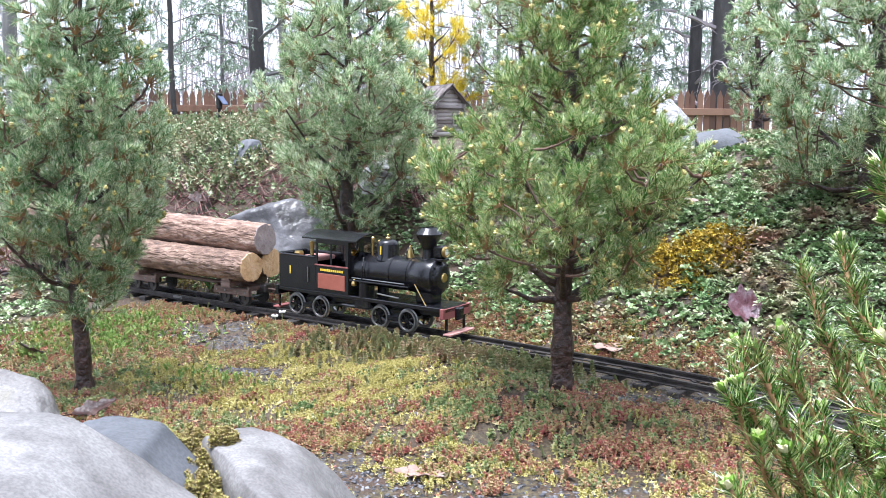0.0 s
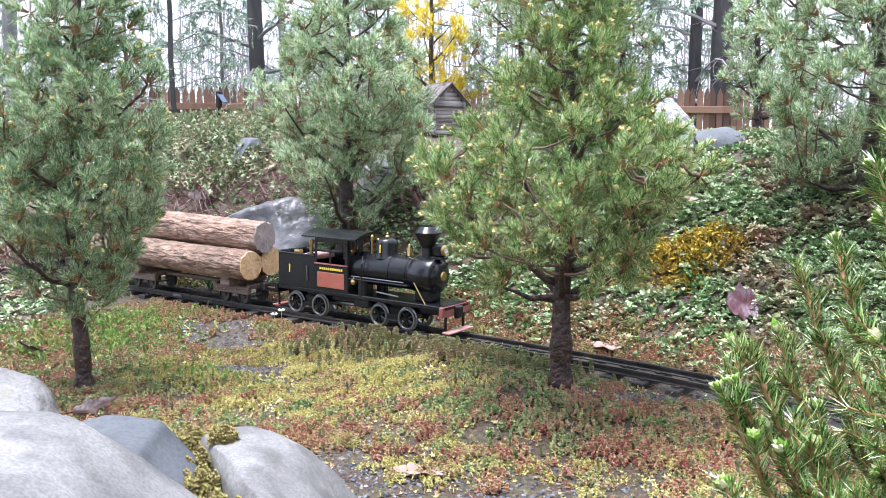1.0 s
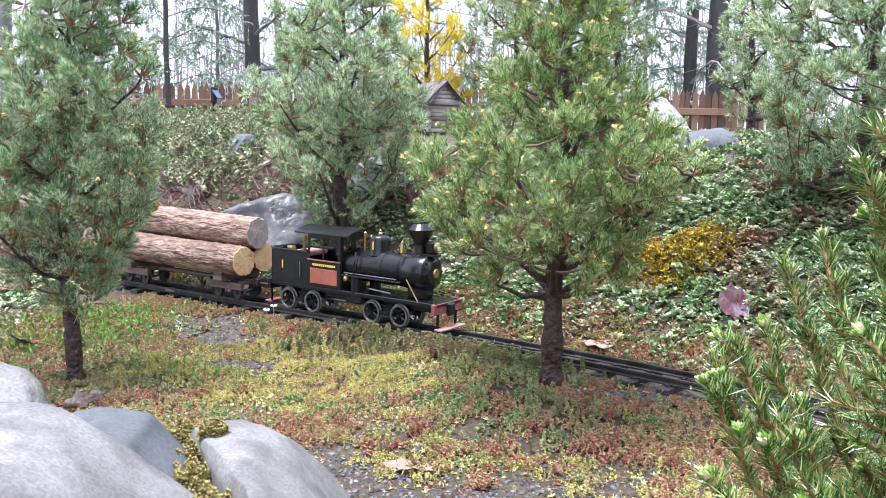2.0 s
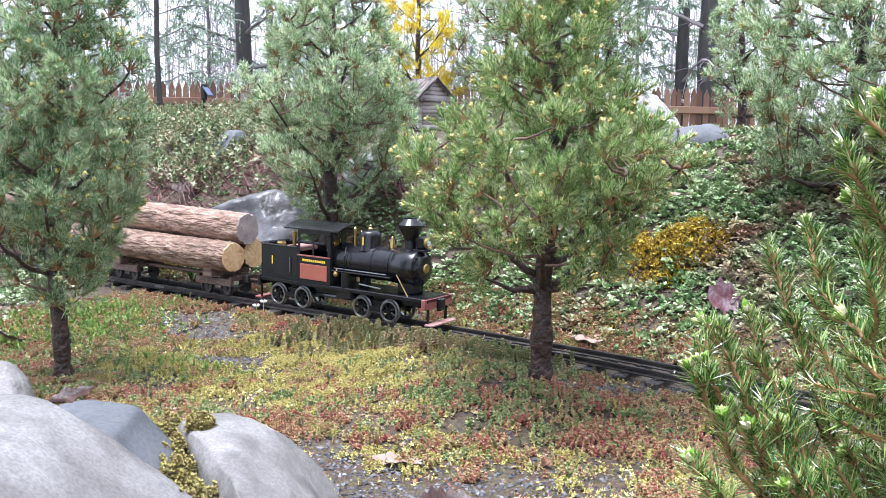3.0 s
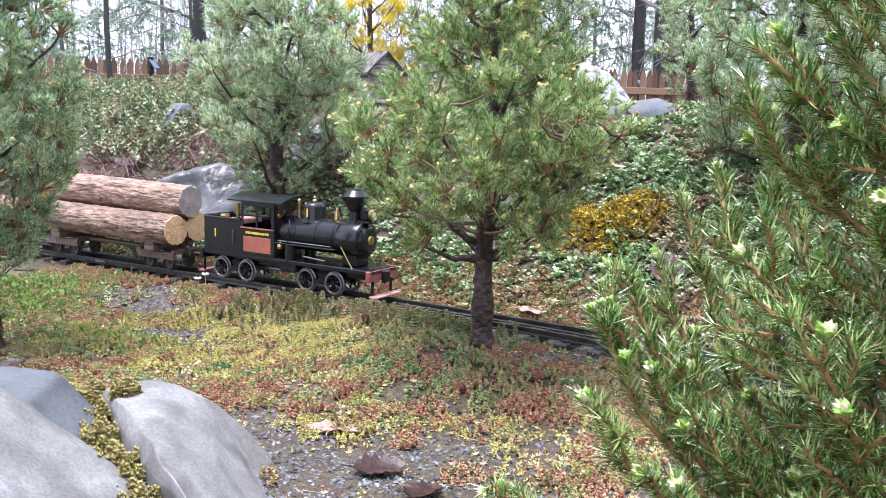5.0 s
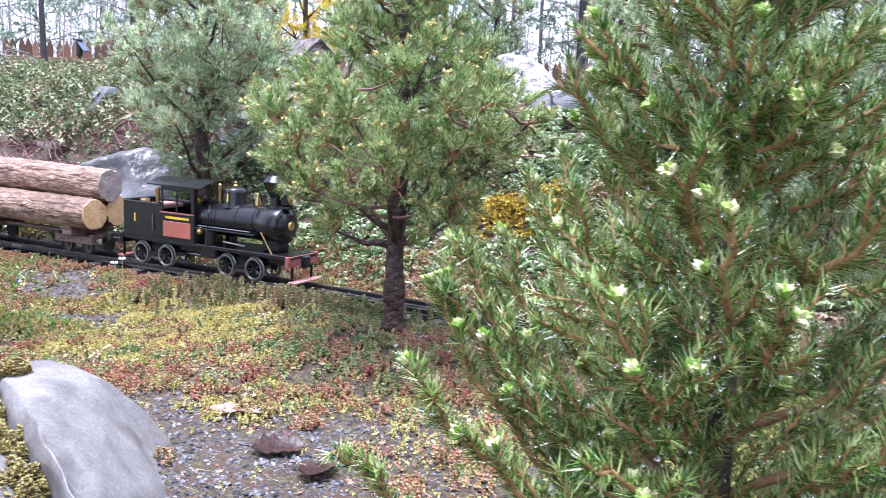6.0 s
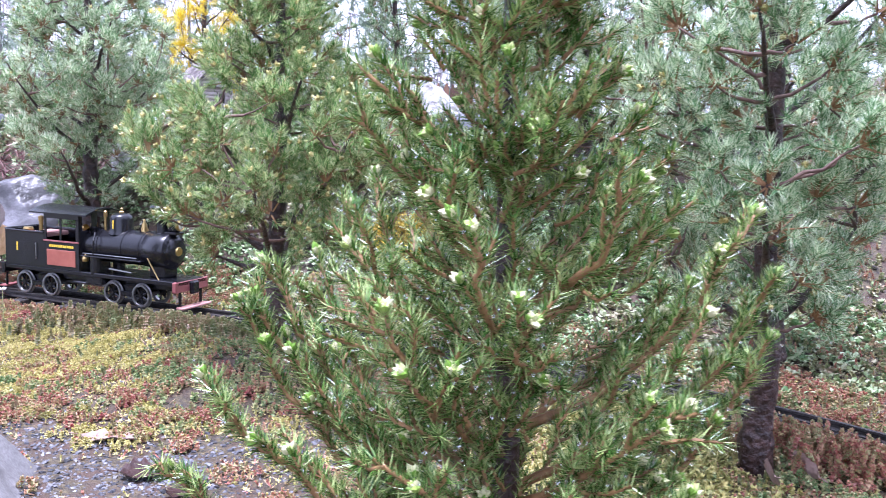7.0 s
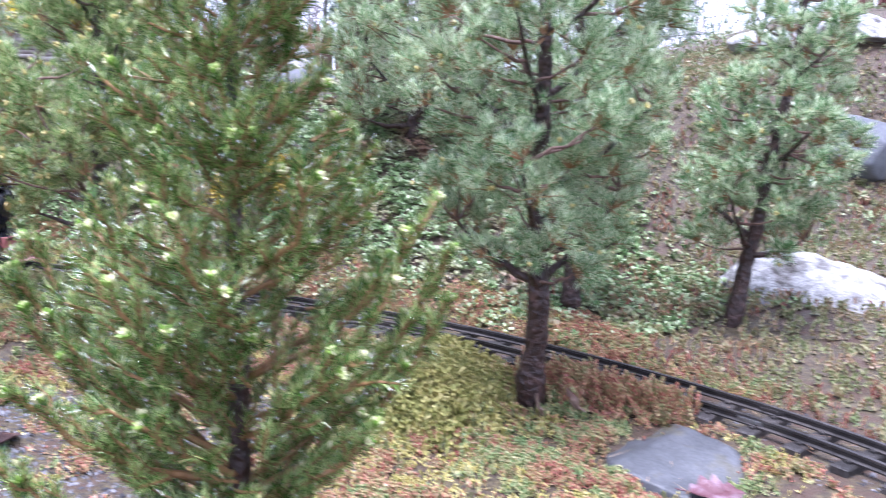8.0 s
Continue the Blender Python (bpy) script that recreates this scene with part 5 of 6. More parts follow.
# ---- ground cover ----
def brush(count, levels, out, up, length, width, seed):
    """An upright fleshy stem of height 1, clad in pointed leaves that are broad at the stem."""
    r = np.random.RandomState(seed)
    V, F = [(0, 0, 0.05)], []
    for k in range(levels):
        t = k / max(1, levels - 1)
        z, core = 0.08 + 0.80 * t, 0.05 * (1 - 0.5 * t)
        for q in range(count):
            a = q * 6.2832 / count + k * 0.55 + r.normal(0, 0.12)
            el = math.radians(out + (up - out) * t + r.normal(0, 8))
            d = np.array([math.cos(el) * math.cos(a), math.cos(el) * math.sin(a), math.sin(el)])
            sd = np.array([-math.sin(a), math.cos(a), 0]) * width
            p = np.array([math.cos(a) * core, math.sin(a) * core, z])
            n = len(V)
            V += [tuple(p + sd), tuple(p + d * length * (1 - 0.35 * t) * r.uniform(0.85, 1.15)), tuple(p - sd)]
            F.append((n, n + 1, n + 2))
            if q == 0:
                F.append((0 if k == 0 else n - 3 * count, n, n + 2))
    return np.array(V), np.array(F)


def rosette(leaves, seed, width=0.42, up=25):
    """A flat rosette of rounded leaves, each with a sunken middle."""
    r = np.random.RandomState(seed)
    V, F = [], []
    for k in range(leaves):
        a = k * 2.39996 + r.normal(0, 0.2)
        el = math.radians(up + 35 * (k / leaves) + r.normal(0, 8))
        ln = 1.0 - 0.45 * k / leaves
        out, side = np.array([math.cos(a) * math.cos(el), math.sin(a) * math.cos(el), math.sin(el)]), np.array([-math.sin(a), math.cos(a), 0])
        nor = np.cross(out, side)
        s = len(V)
        V += [out * 0.12 * ln, out * 0.62 * ln + side * width * ln * 0.8 + nor * 0.08, out * 0.95 * ln + side * width * ln * 0.35 - nor * 0.02, out * 0.95 * ln - side * width * ln * 0.35 - nor * 0.02,
              out * 0.62 * ln - side * width * ln * 0.8 + nor * 0.08]
        F += [(s, s + 1, s + 2), (s, s + 2, s + 3), (s, s + 3, s + 4)]
    return np.array(V), np.array(F)


def pebble(seed):
    v = np.array([(1, 0, 0), (-1, 0, 0), (0, 1, 0), (0, -1, 0), (0, 0, 1), (0.6, 0.6, 0.5), (-0.6, 0.5, 0.6), (0, -0.8, 0.6)], float)
    f = np.array([(0, 2, 5), (2, 6, 5), (2, 1, 6), (1, 7, 6), (1, 3, 7), (3, 0, 7), (0, 5, 7), (5, 6, 4), (6, 7, 4), (7, 5, 4)])
    r = np.random.RandomState(seed)
    return v * r.uniform(0.6, 1.1, (len(v), 1)) * np.array([1, 0.8, 0.6]), f


def plant(g, template, pts, scale, r, tilt=0.25, stretch=(1, 1, 1), mat=0, sink=0.0, lift=None):
    """Sets copies of a template at (x, y) points into one mesh."""
    v, f = template
    n = len(pts)
    if n == 0:
        return
    z = height(pts[:, 0], pts[:, 1]) - sink
    if lift is not None:
        z = z + lift
    a = r.uniform(0, 6.283, n)
    s = r.uniform(scale[0], scale[1], n)
    vv = v * np.array(stretch)
    c, d = np.cos(a)[:, None], np.sin(a)[:, None]
    x = (c * vv[None, :, 0] - d * vv[None, :, 1])
    y = (d * vv[None, :, 0] + c * vv[None, :, 1])
    w = np.broadcast_to(vv[None, :, 2], x.shape)
    tx, ty = r.normal(0, tilt, n)[:, None], r.normal(0, tilt, n)[:, None]
    x, y, w = x + w * tx, y + w * ty, w - x * tx * 0.7 - y * ty * 0.7
    out = np.stack([pts[:, 0, None] + x * s[:, None], pts[:, 1, None] + y * s[:, None], z[:, None] + w * s[:, None]], -1)
    g.add(out.reshape(-1, 3), (f[None] + (np.arange(n) * len(v))[:, None, None]).reshape(-1, f.shape[1]), mat)


def spread(n, area, r, rule):
    """n tries in the rectangle area, kept by the chance that rule(x, y, d, s) gives."""
    x, y = r.uniform(area[0], area[1], n), r.uniform(area[2], area[3], n)
    d, s = nearest(x, y)
    edge = np.minimum(np.minimum(x - area[0], area[1] - x), np.minimum(y - area[2], area[3] - y))
    keep = r.rand(n) < rule(x, y, d, s) * np.clip(edge / 0.10 + 0.6 * waves(x, y, 0.2, 77), 0, 1)
    return np.stack([x[keep], y[keep]], -1)


def blobs(x, y, spots):
    out = 0
    for bx, by, sx, sy, a in spots:
        out = out + a * np.exp(-((x - bx) / sx) ** 2 - ((y - by) / sy) ** 2)
    return out


GREEN_SPOTS = [(0.08, 1.10, 0.10, 0.08, 1.1), (0.10, 0.98, 0.11, 0.06, 1.2), (-0.42, 1.08, 0.14, 0.07, 0.4), (0.0, 0.98, 0.1, 0.05, 0.5), (-0.25, 1.02, 0.1, 0.05, 0.5),
               (0.70, 0.66, 0.12, 0.06, 1.0), (0.52, 0.58, 0.08, 0.06, 0.5), (-0.55, 1.25, 0.15, 0.1, 0.6)]
RED_SPOTS = [(0.0, 0.92, 0.10, 0.04, 0.8), (0.18, 0.90, 0.12, 0.05, 0.9), (-0.40, 1.05, 0.10, 0.05, 0.9), (-0.55, 1.18, 0.08, 0.06, 0.8), (0.27, 1.01, 0.09, 0.06, 1.2), (0.08, 0.95, 0.14, 0.06, 0.7), (-0.1, 1.02, 0.12, 0.06, 0.5), (-0.30, 1.07, 0.14, 0.05, 0.6), (-0.48, 1.58, 0.1, 0.05, 1.0),
             (-0.26, 1.43, 0.1, 0.03, 1.0), (0.42, 0.88, 0.1, 0.07, 0.6), (-0.6, 1.35, 0.12, 0.08, 0.6)]
YELLOW_SPOTS = [(-0.19, 1.30, 0.17, 0.08, 1.6), (-0.08, 1.20, 0.13, 0.09, 1.2), (-0.38, 1.25, 0.12, 0.08, 1.1), (-0.17, 1.10, 0.13, 0.07, 1.2), (-0.04, 1.05, 0.10, 0.06, 0.8), (0.02, 0.88, 0.2, 0.06, 0.25),
                (0.44, 0.70, 0.09, 0.07, 1.2), (0.22, 0.84, 0.15, 0.06, 0.15), (0.40, 0.52, 0.1, 0.05, 0.15), (0.06, 0.80, 0.08, 0.03, 0.15)]
GRAVEL_SPOTS = [(-0.43, 1.50, 0.10, 0.06, 1.5), (-0.36, 1.42, 0.06, 0.04, 1.0), (-0.29, 1.27, 0.07, 0.03, 1.3), (-0.12, 0.85, 0.06, 0.07, 1.3), (0.10, 0.80, 0.14, 0.05, 0.8), (-0.02, 0.71, 0.12, 0.07, 1.3),
                (0.30, 0.70, 0.10, 0.08, 0.8), (0.30, 1.075, 0.12, 0.03, 1.3), (0.05, 0.55, 0.2, 0.12, 1.2)]


def bare(x, y, d):
    """Where nothing grows: the track, the boulders, gravel patches."""
    rocks = blobs(x, y, [(-0.36, 0.50, 0.15, 0.14, 2), (-0.225, 0.66, 0.06, 0.08, 2), (-0.135, 0.66, 0.075, 0.10, 2), (-0.46, 0.80, 0.09, 0.09, 2), (0.682, 0.50, 0.078, 0.075, 2)])
    rim = step(1.05, 0.75, np.hypot((x - 0.05) / 1.35, (y - 1.05) / 0.95) + 0.08 * waves(x, y, 0.3, 14))
    return np.clip(1.15 - blobs(x, y, GRAVEL_SPOTS) * 1.25, 0.03, 1) * (np.abs(d) > 0.048) * (rocks < 0.85) * rim


def build_cover():
    r = np.random.RandomState(77)
    front = (-1.0, 1.0, 0.35, 1.95)
    stem = [brush(7, 8, 8, 70, 0.18, 0.10, k) for k in range(4)]
    heads = [brush(5, 3, 4, 64, 0.52, 0.24, k + 5) for k in range(5)]
    low = [brush(6, 2, 10, 58, 0.72, 0.20, k + 9) for k in range(3)]
    share = lambda w, x, y: w / (blobs(x, y, GREEN_SPOTS) + blobs(x, y, RED_SPOTS) + blobs(x, y, YELLOW_SPOTS) + 0.45)
    near = lambda d: (d < -0.046) | ((d > 0.046) & (d < 0.17))
    clump = lambda x, y, k: np.clip(0.5 + 1.4 * waves(x, y, 0.09, k) + 0.9 * waves(x, y, 0.035, k + 1), 0.06, 1)
    # cushions: each one kind of stonecrop, domed, of many short heads
    centres = spread(11500, (-0.8, 0.9, 0.36, 1.72), r, lambda x, y, d, s: bare(x, y, d) * near(d) * np.clip(0.55 + 0.8 * waves(x, y, 0.16, 51), 0.15, 1))
    cx, cy = centres[:, 0], centres[:, 1]
    weights = np.stack([1.7 * blobs(cx, cy, GREEN_SPOTS) + 0.10, 0.8 * blobs(cx, cy, RED_SPOTS) + 0.05, 0.5 + 0 * cx, 2.0 * blobs(cx, cy, YELLOW_SPOTS) + 0.05], 1)
    sort = (np.cumsum(weights, 1) / weights.sum(1, keepdims=True) < r.rand(len(cx), 1)).sum(1)
    size = r.uniform(0.008, 0.021, len(cx))
    sets = [("stonecrop", "green stonecrop cushions of packed short stems", M_SED_GREEN, (0.0060, 0.0100)),
            ("red_stonecrop", "dark red stonecrop cushions among the green", M_SED_RED, (0.0050, 0.0085)),
            ("tan_stonecrop", "tan and bronze stonecrop cushions with dry tips", M_SED_TAN, (0.0055, 0.0095)),
            ("gold_stonecrop", "yellow-green stonecrop cushions", M_MOSS_YELLOW, (0.0040, 0.0070))]
    for kind, (name, label, mat, scale) in enumerate(sets):
        mine = np.nonzero(sort == kind)[0]
        many = np.maximum(4, (1.5 * (size[mine] / (0.62 * sum(scale) / 2)) ** 2 * (0.8 if kind == 3 else 1.0)).astype(int))
        own = np.repeat(mine, many)
        ang, rho = r.uniform(0, 6.283, len(own)), np.sqrt(r.rand(len(own)))
        pts = np.stack([cx[own] + size[own] * rho * np.cos(ang), cy[own] + size[own] * rho * np.sin(ang)], -1)
        d, along = nearest(pts[:, 0], pts[:, 1])
        keep = np.abs(d) > 0.047
        pts, lift = pts[keep], (0.34 * size[own] * (1 - rho ** 2) - 0.002)[keep]
        g = Geo()
        for k, t in enumerate(heads):
            q = pts[k::5]
            plant(g, t, q, scale, r, 0.3, (1.0, 1.0, 0.85), lift=lift[k::5] + r.uniform(-0.001, 0.0015, len(q)))
        solid(name, g, mat, label, "ground cover", kind="stuff")
    g = Geo()
    pts = spread(9000, front, r, lambda x, y, d, s: 0.35 * bare(x, y, d) * near(d) * clump(x, y, 81) * (1 - 0.7 * np.clip(blobs(x, y, YELLOW_SPOTS), 0, 1)))
    for k, t in enumerate(stem):
        plant(g, t, pts[k::4], (0.011, 0.022), r, 0.25, (0.9, 0.9, 0.9))
    solid("upright_stonecrop", g, M_SED_OLIVE, "scattered upright olive stonecrop stems", "ground cover", kind="stuff")
    g = Geo()
    pts = spread(85000, (-0.8, 0.9, 0.36, 1.72), r, lambda x, y, d, s: share(blobs(x, y, YELLOW_SPOTS) + 0.14, x, y) * bare(x, y, d) * near(d) * np.clip(clump(x, y, 91) + 0.35, 0, 1))
    for k, t in enumerate(low):
        plant(g, t, pts[k::3], (0.0034, 0.0064), r, 0.4)
    solid("yellow_stonecrop", g, M_MOSS_YELLOW, "low yellow-green stonecrop mat", "ground cover", kind="stuff")
    g = Geo()
    pts = spread(15500, (-0.8, 0.9, 0.36, 1.72), r, lambda x, y, d, s: (0.75 - 0.5 * np.clip(blobs(x, y, YELLOW_SPOTS), 0, 1)) * np.clip(bare(x, y, d), 0.12, 1) * near(d) * (np.abs(d) > 0.05))
    far = spread(12500, (0.75, 2.0, 0.4, 2.1), r, lambda x, y, d, s: 0.9 * (d > 0.06))
    for k, t in enumerate(low):
        plant(g, t, pts[k::3], (0.0038, 0.0075), r, 0.4)
    solid("low_moss", g, M_SED_TAN, "low rust and olive moss between the stonecrop stems", "moss", kind="stuff")
    g = Geo()
    for k, t in enumerate(heads[:3]):
        plant(g, t, far[k::3], (0.007, 0.013), r, 0.4)
    solid("bank_moss", g, M_SED_OLIVE, "olive brown moss and dry stems over the far slope", "moss", kind="stuff")
    # gravel
    g = Geo()
    pts = np.concatenate([spread(85000, (-0.55, 0.7, 0.5, 1.6), r, lambda x, y, d, s: np.clip(blobs(x, y, GRAVEL_SPOTS), 0, 1) * (np.abs(d) > 0.02) + 0.03),
                          spread(45000, (-0.9, 1.1, 0.2, 2.0), r, lambda x, y, d, s: 1.0 * (np.abs(d) < 0.052) + 0.25 * (np.abs(d) < 0.08))])
    for k in range(5):
        plant(g, pebble(k), pts[k::5], (0.0012, 0.0032) if k else (0.0025, 0.0048), r, 0.5, sink=0.0006)
    solid("gravel", g, M_GRAVEL, "grey crushed gravel between the sleepers and in bare patches", "gravel", kind="stuff")
    # rosettes beyond the track
    g = Geo()
    ros = [rosette(6, k) for k in range(4)]
    bankish = lambda x, y, d, s: (d > 0.055) * np.clip(0.25 + 0.9 * step(0.05, 0.16, d), 0, 1) * (0.5 + 0.5 * (waves(x, y, 0.16, 5) > -0.2)) * (1 - 0.25 * step(0.5, 0.8, d)) * (1 - 0.2 * step(0.75, 1.1, x))
    pts = spread(34000, (-1.0, 1.15, 0.8, 2.15), r, bankish)
    pts = np.concatenate([pts, spread(7000, (-1.9, -0.9, 1.9, 2.7), r, bankish), spread(3500, (-1.4, -0.72, 1.4, 2.1), r, lambda x, y, d, s: 0.8 * (np.abs(d) > 0.055))])
    for k, t in enumerate(ros):
        plant(g, t, pts[k::4], (0.007, 0.014), r, 0.4, sink=-0.003)
    solid("creeping_groundcover", g, M_LEAF_GREEN, "wet green creeping groundcover with small round leaves", "ground cover", kind="stuff")
    g = Geo()
    pts = spread(21000, (-0.9, 1.6, 0.4, 2.0), r, lambda x, y, d, s: (d > 0.045) * (d < 0.13) * (0.2 + 0.8 * (waves(x, y, 0.2, 8) > -0.1)))
    for k, t in enumerate(stem):
        plant(g, t, pts[k::4], (0.008, 0.016), r, 0.22, (0.9, 0.9, 1.0))
    pts = spread(4500, (0.7, 1.8, 0.5, 1.6), r, lambda x, y, d, s: (d > 0.06) * 0.7 * (waves(x, y, 0.25, 18) > 0.0))
    for k, t in enumerate(stem):
        plant(g, t, pts[k::4], (0.009, 0.018), r, 0.3, (0.9, 0.9, 1.0))
    solid("rust_stonecrop", g, M_SED_RED, "rust-red stonecrop along the far side of the track", "ground cover", kind="stuff")
    g = Geo()
    pts = spread(5000, (0.6, 0.86, 0.5, 0.8), r, lambda x, y, d, s: (d < -0.04) * np.clip(blobs(x, y, [(0.700, 0.635, 0.05, 0.035, 1.3), (0.665, 0.675, 0.035, 0.03, 1.0), (0.745, 0.59, 0.035, 0.03, 0.9)]), 0, 1))
    for k, t in enumerate(stem):
        plant(g, t, pts[k::4], (0.022, 0.038), r, 0.3, (0.75, 0.75, 1.0))
    solid("tall_stonecrop", g, M_SED_TAN, "stand of taller green-brown stonecrop hiding the rail", "ground cover", kind="stuff")
    g = Geo()
    tall_spots = [(-0.13, 1.37, 0.10, 0.035, 1.0), (0.0, 1.31, 0.10, 0.045, 1.2), (0.09, 1.22, 0.09, 0.06, 1.2), (0.16, 1.16, 0.06, 0.05, 0.8)]
    pts = spread(7000, (-0.4, 0.4, 1.0, 1.5), r, lambda x, y, d, s: (d < -0.045) * 0.62 * np.clip(blobs(x, y, tall_spots), 0, 1))
    for k, t in enumerate(stem):
        plant(g, t, pts[k::4], (0.018, 0.034), r, 0.2, (1.05, 1.05, 1.0))
    solid("olive_stonecrop", g, M_SED_OLIVE, "stand of olive and tan stonecrop stems before the rail", "ground cover", kind="stuff")
    g = Geo()
    spot = [(0.50, 0.72, 0.07, 0.08, 1.2), (0.55, 0.80, 0.05, 0.04, 0.8), (0.46, 0.64, 0.05, 0.05, 0.7)]
    pts = spread(26000, (0.3, 0.75, 0.45, 0.95), r, lambda x, y, d, s: (d < -0.05) * np.clip(blobs(x, y, spot), 0, 1))
    for k, t in enumerate(low):
        q = pts[k::3]
        plant(g, t, q, (0.006, 0.011), r, 0.5, lift=r.uniform(0.0, 0.030, len(q)) * np.clip(blobs(q[:, 0], q[:, 1], spot), 0, 1.2))
    solid("moss_mound", g, M_MOSS_MOUND, "feathery yellow-green moss mound beside a trunk", "moss", kind="stuff")
    # leafy bank plants and hedge
    leafy = [rosette(8, k + 20, 0.30, 20) for k in range(3)]
    g = Geo()
    pts = spread(16000, (0.25, 1.15, 1.15, 2.3), r, lambda x, y, d, s: (d > 0.2) * (d < 0.50) * step(0.12, 0.3, x - 0.3 + 0.3 * d))
    for k, t in enumerate(leafy):
        q = pts[k::3]
        plant(g, t, q, (0.006, 0.012), r, 0.5, lift=r.uniform(0.0, 0.026, len(q)))
    solid("leafy_bank_plants", g, M_LEAF_GREEN, "dark green leafy plants covering the bank", "ground cover", kind="stuff")
    g = Geo()
    pts = spread(21000, (-1.9, 0.6, 2.05, 3.2), r, lambda x, y, d, s: (d > 0.33) * (d < 1.5) * (0.5 + 0.5 * (waves(x, y, 0.3, 31) > -0.2)) * (1 - step(0.0, 0.3, x) * (y < 2.4)) * (np.hypot((x + 0.02) / 0.22, (y - 2.25) / 0.4) > 1))
    for k, t in enumerate([brush(5, 3, 6, 60, 0.42, 0.16, j + 40) for j in range(4)]):
        q = pts[k::4]
        plant(g, t, q, (0.014, 0.026), r, 0.6, lift=r.uniform(0.0, 0.085, len(q)) * (0.6 + 0.4 * waves(q[:, 0], q[:, 1], 0.35, 3)))
    solid("low_hedge", g, M_HEDGE, "low grey-green hedge plants along the top of the bank", "hedge", kind="stuff")
    g = Geo()
    pts = spread(4200, (0.5, 2.7, 1.0, 2.8), r, lambda x, y, d, s: (d > 0.45) * 0.8)
    for k, t in enumerate(leafy):
        q = pts[k::3]
        plant(g, t, q, (0.007, 0.014), r, 0.6, lift=r.uniform(0.0, 0.012, len(q)))
    solid("pale_bank_plants", g, M_HEDGE, "pale green plants round the rocks on the bank", "ground cover", kind="stuff")
    # golden moss
    g = Geo()
    pts = np.concatenate([spread(30000, (0.2, 0.8, 1.2, 1.7), r, lambda x, y, d, s: np.clip(blobs(x, y, [(0.44, 1.43, 0.06, 0.035, 1.6), (0.355, 1.47, 0.045, 0.03, 1.0)]), 0, 1)),
                          spread(5000, (0.2, 0.6, 1.1, 1.5), r, lambda x, y, d, s: np.clip(blobs(x, y, [(0.275, 1.31, 0.028, 0.014, 1.0)]), 0, 1))])
    big = blobs(pts[:, 0], pts[:, 1], [(0.44, 1.43, 0.06, 0.035, 0.05), (0.355, 1.47, 0.045, 0.03, 0.03)])
    for k, t in enumerate(low):
        plant(g, t, pts[k::3], (0.0045, 0.008), r, 0.5, lift=big[k::3] * r.uniform(0.2, 1.0, len(big[k::3])))
    solid("golden_moss", g, M_MOSS_GOLD, "golden yellow moss cushions on the bank", "moss", kind="stuff")
    g = Geo()
    spot = [(-0.50, 1.87, 0.06, 0.04, 1.3), (-0.57, 1.90, 0.04, 0.03, 0.8)]
    pts = spread(9000, (-0.75, -0.3, 1.7, 2.0), r, lambda x, y, d, s: np.clip(blobs(x, y, spot), 0, 1))
    for k, t in enumerate(low):
        q = pts[k::3]
        plant(g, t, q, (0.005, 0.009), r, 0.5, lift=0.035 * np.clip(blobs(q[:, 0], q[:, 1], spot), 0, 1.2) * r.uniform(0.4, 1.0, len(q)))
    solid("moss_cushion", g, M_MOSS_BROWN, "brown and gold moss cushion beside the dark rock", "moss", kind="stuff")
    # bright sprigs
    g = Geo()
    pts = spread(12000, (-1.0, 0.2, 1.0, 1.75), r, lambda x, y, d, s: (np.abs(d) > 0.05) * np.clip(blobs(x, y, [(-0.58, 1.48, 0.10, 0.09, 1.4), (-0.82, 1.45, 0.12, 0.10, 0.5), (-0.31, 1.18, 0.04, 0.02, 1.0), (-0.36, 1.23, 0.05, 0.02, 0.6), (-0.62, 1.36, 0.08, 0.05, 0.7)]), 0, 1))
    for k, t in enumerate(low):
        plant(g, t, pts[k::3], (0.007, 0.014), r, 0.4, (0.8, 0.8, 1.1))
    solid("bright_green_tufts", g, M_LEAF_BRIGHT, "bright green feathery moss tufts", "moss", kind="stuff")
    # moss along the boulder
    g = Geo()
    q = np.random.RandomState(5)
    for (bx, by, bz, sx, sy, sz, n) in [(-0.228, 0.735, 0.045, 0.034, 0.04, 0.036, 2600), (-0.204, 0.68, 0.045, 0.022, 0.04, 0.036, 1800), (-0.186, 0.63, 0.04, 0.016, 0.035, 0.03, 1200),
                                        (-0.188, 0.705, 0.085, 0.014, 0.012, 0.012, 450), (-0.192, 0.640, 0.046, 0.020, 0.035, 0.034, 1200), (-0.166, 0.598, 0.042, 0.024, 0.035, 0.034, 1300), (-0.140, 0.560, 0.034, 0.026, 0.030, 0.030, 1200)]:
        n = int(0.65 * n)
        a, b = q.uniform(0, 6.283, n), np.sqrt(q.rand(n))
        v, f = low[0]
        for u0, u1 in zip(a, b):
            k0, k1 = u1 * math.cos(u0), u1 * math.sin(u0)
            lump = 0.25 * math.sin(9 * k0 + 3 * bx) * math.cos(7 * k1)
            g.add(v * q.uniform(0.003, 0.0055) + np.array([bx + k0 * sx, by + k1 * sy, bz + (math.sqrt(max(0, 1 - u1 * u1)) + lump) * sz]), f)
    solid("boulder_moss", g, M_MOSS_BROWN, "yellow-brown moss filling the gap beside the pale boulder", "moss", kind="stuff")
    # fallen needles
    g = Geo()
    pts = spread(11000, (-0.8, 1.4, 0.4, 2.1), r, lambda x, y, d, s: 0.42 + 0.65 * (blobs(x, y, [(0.15, 0.95, 0.25, 0.12, 1), (0.3, 1.4, 0.4, 0.15, 0.8)]) > 0.4))
    th, ln = r.uniform(0, 6.283, len(pts)), r.uniform(0.008, 0.024, len(pts))
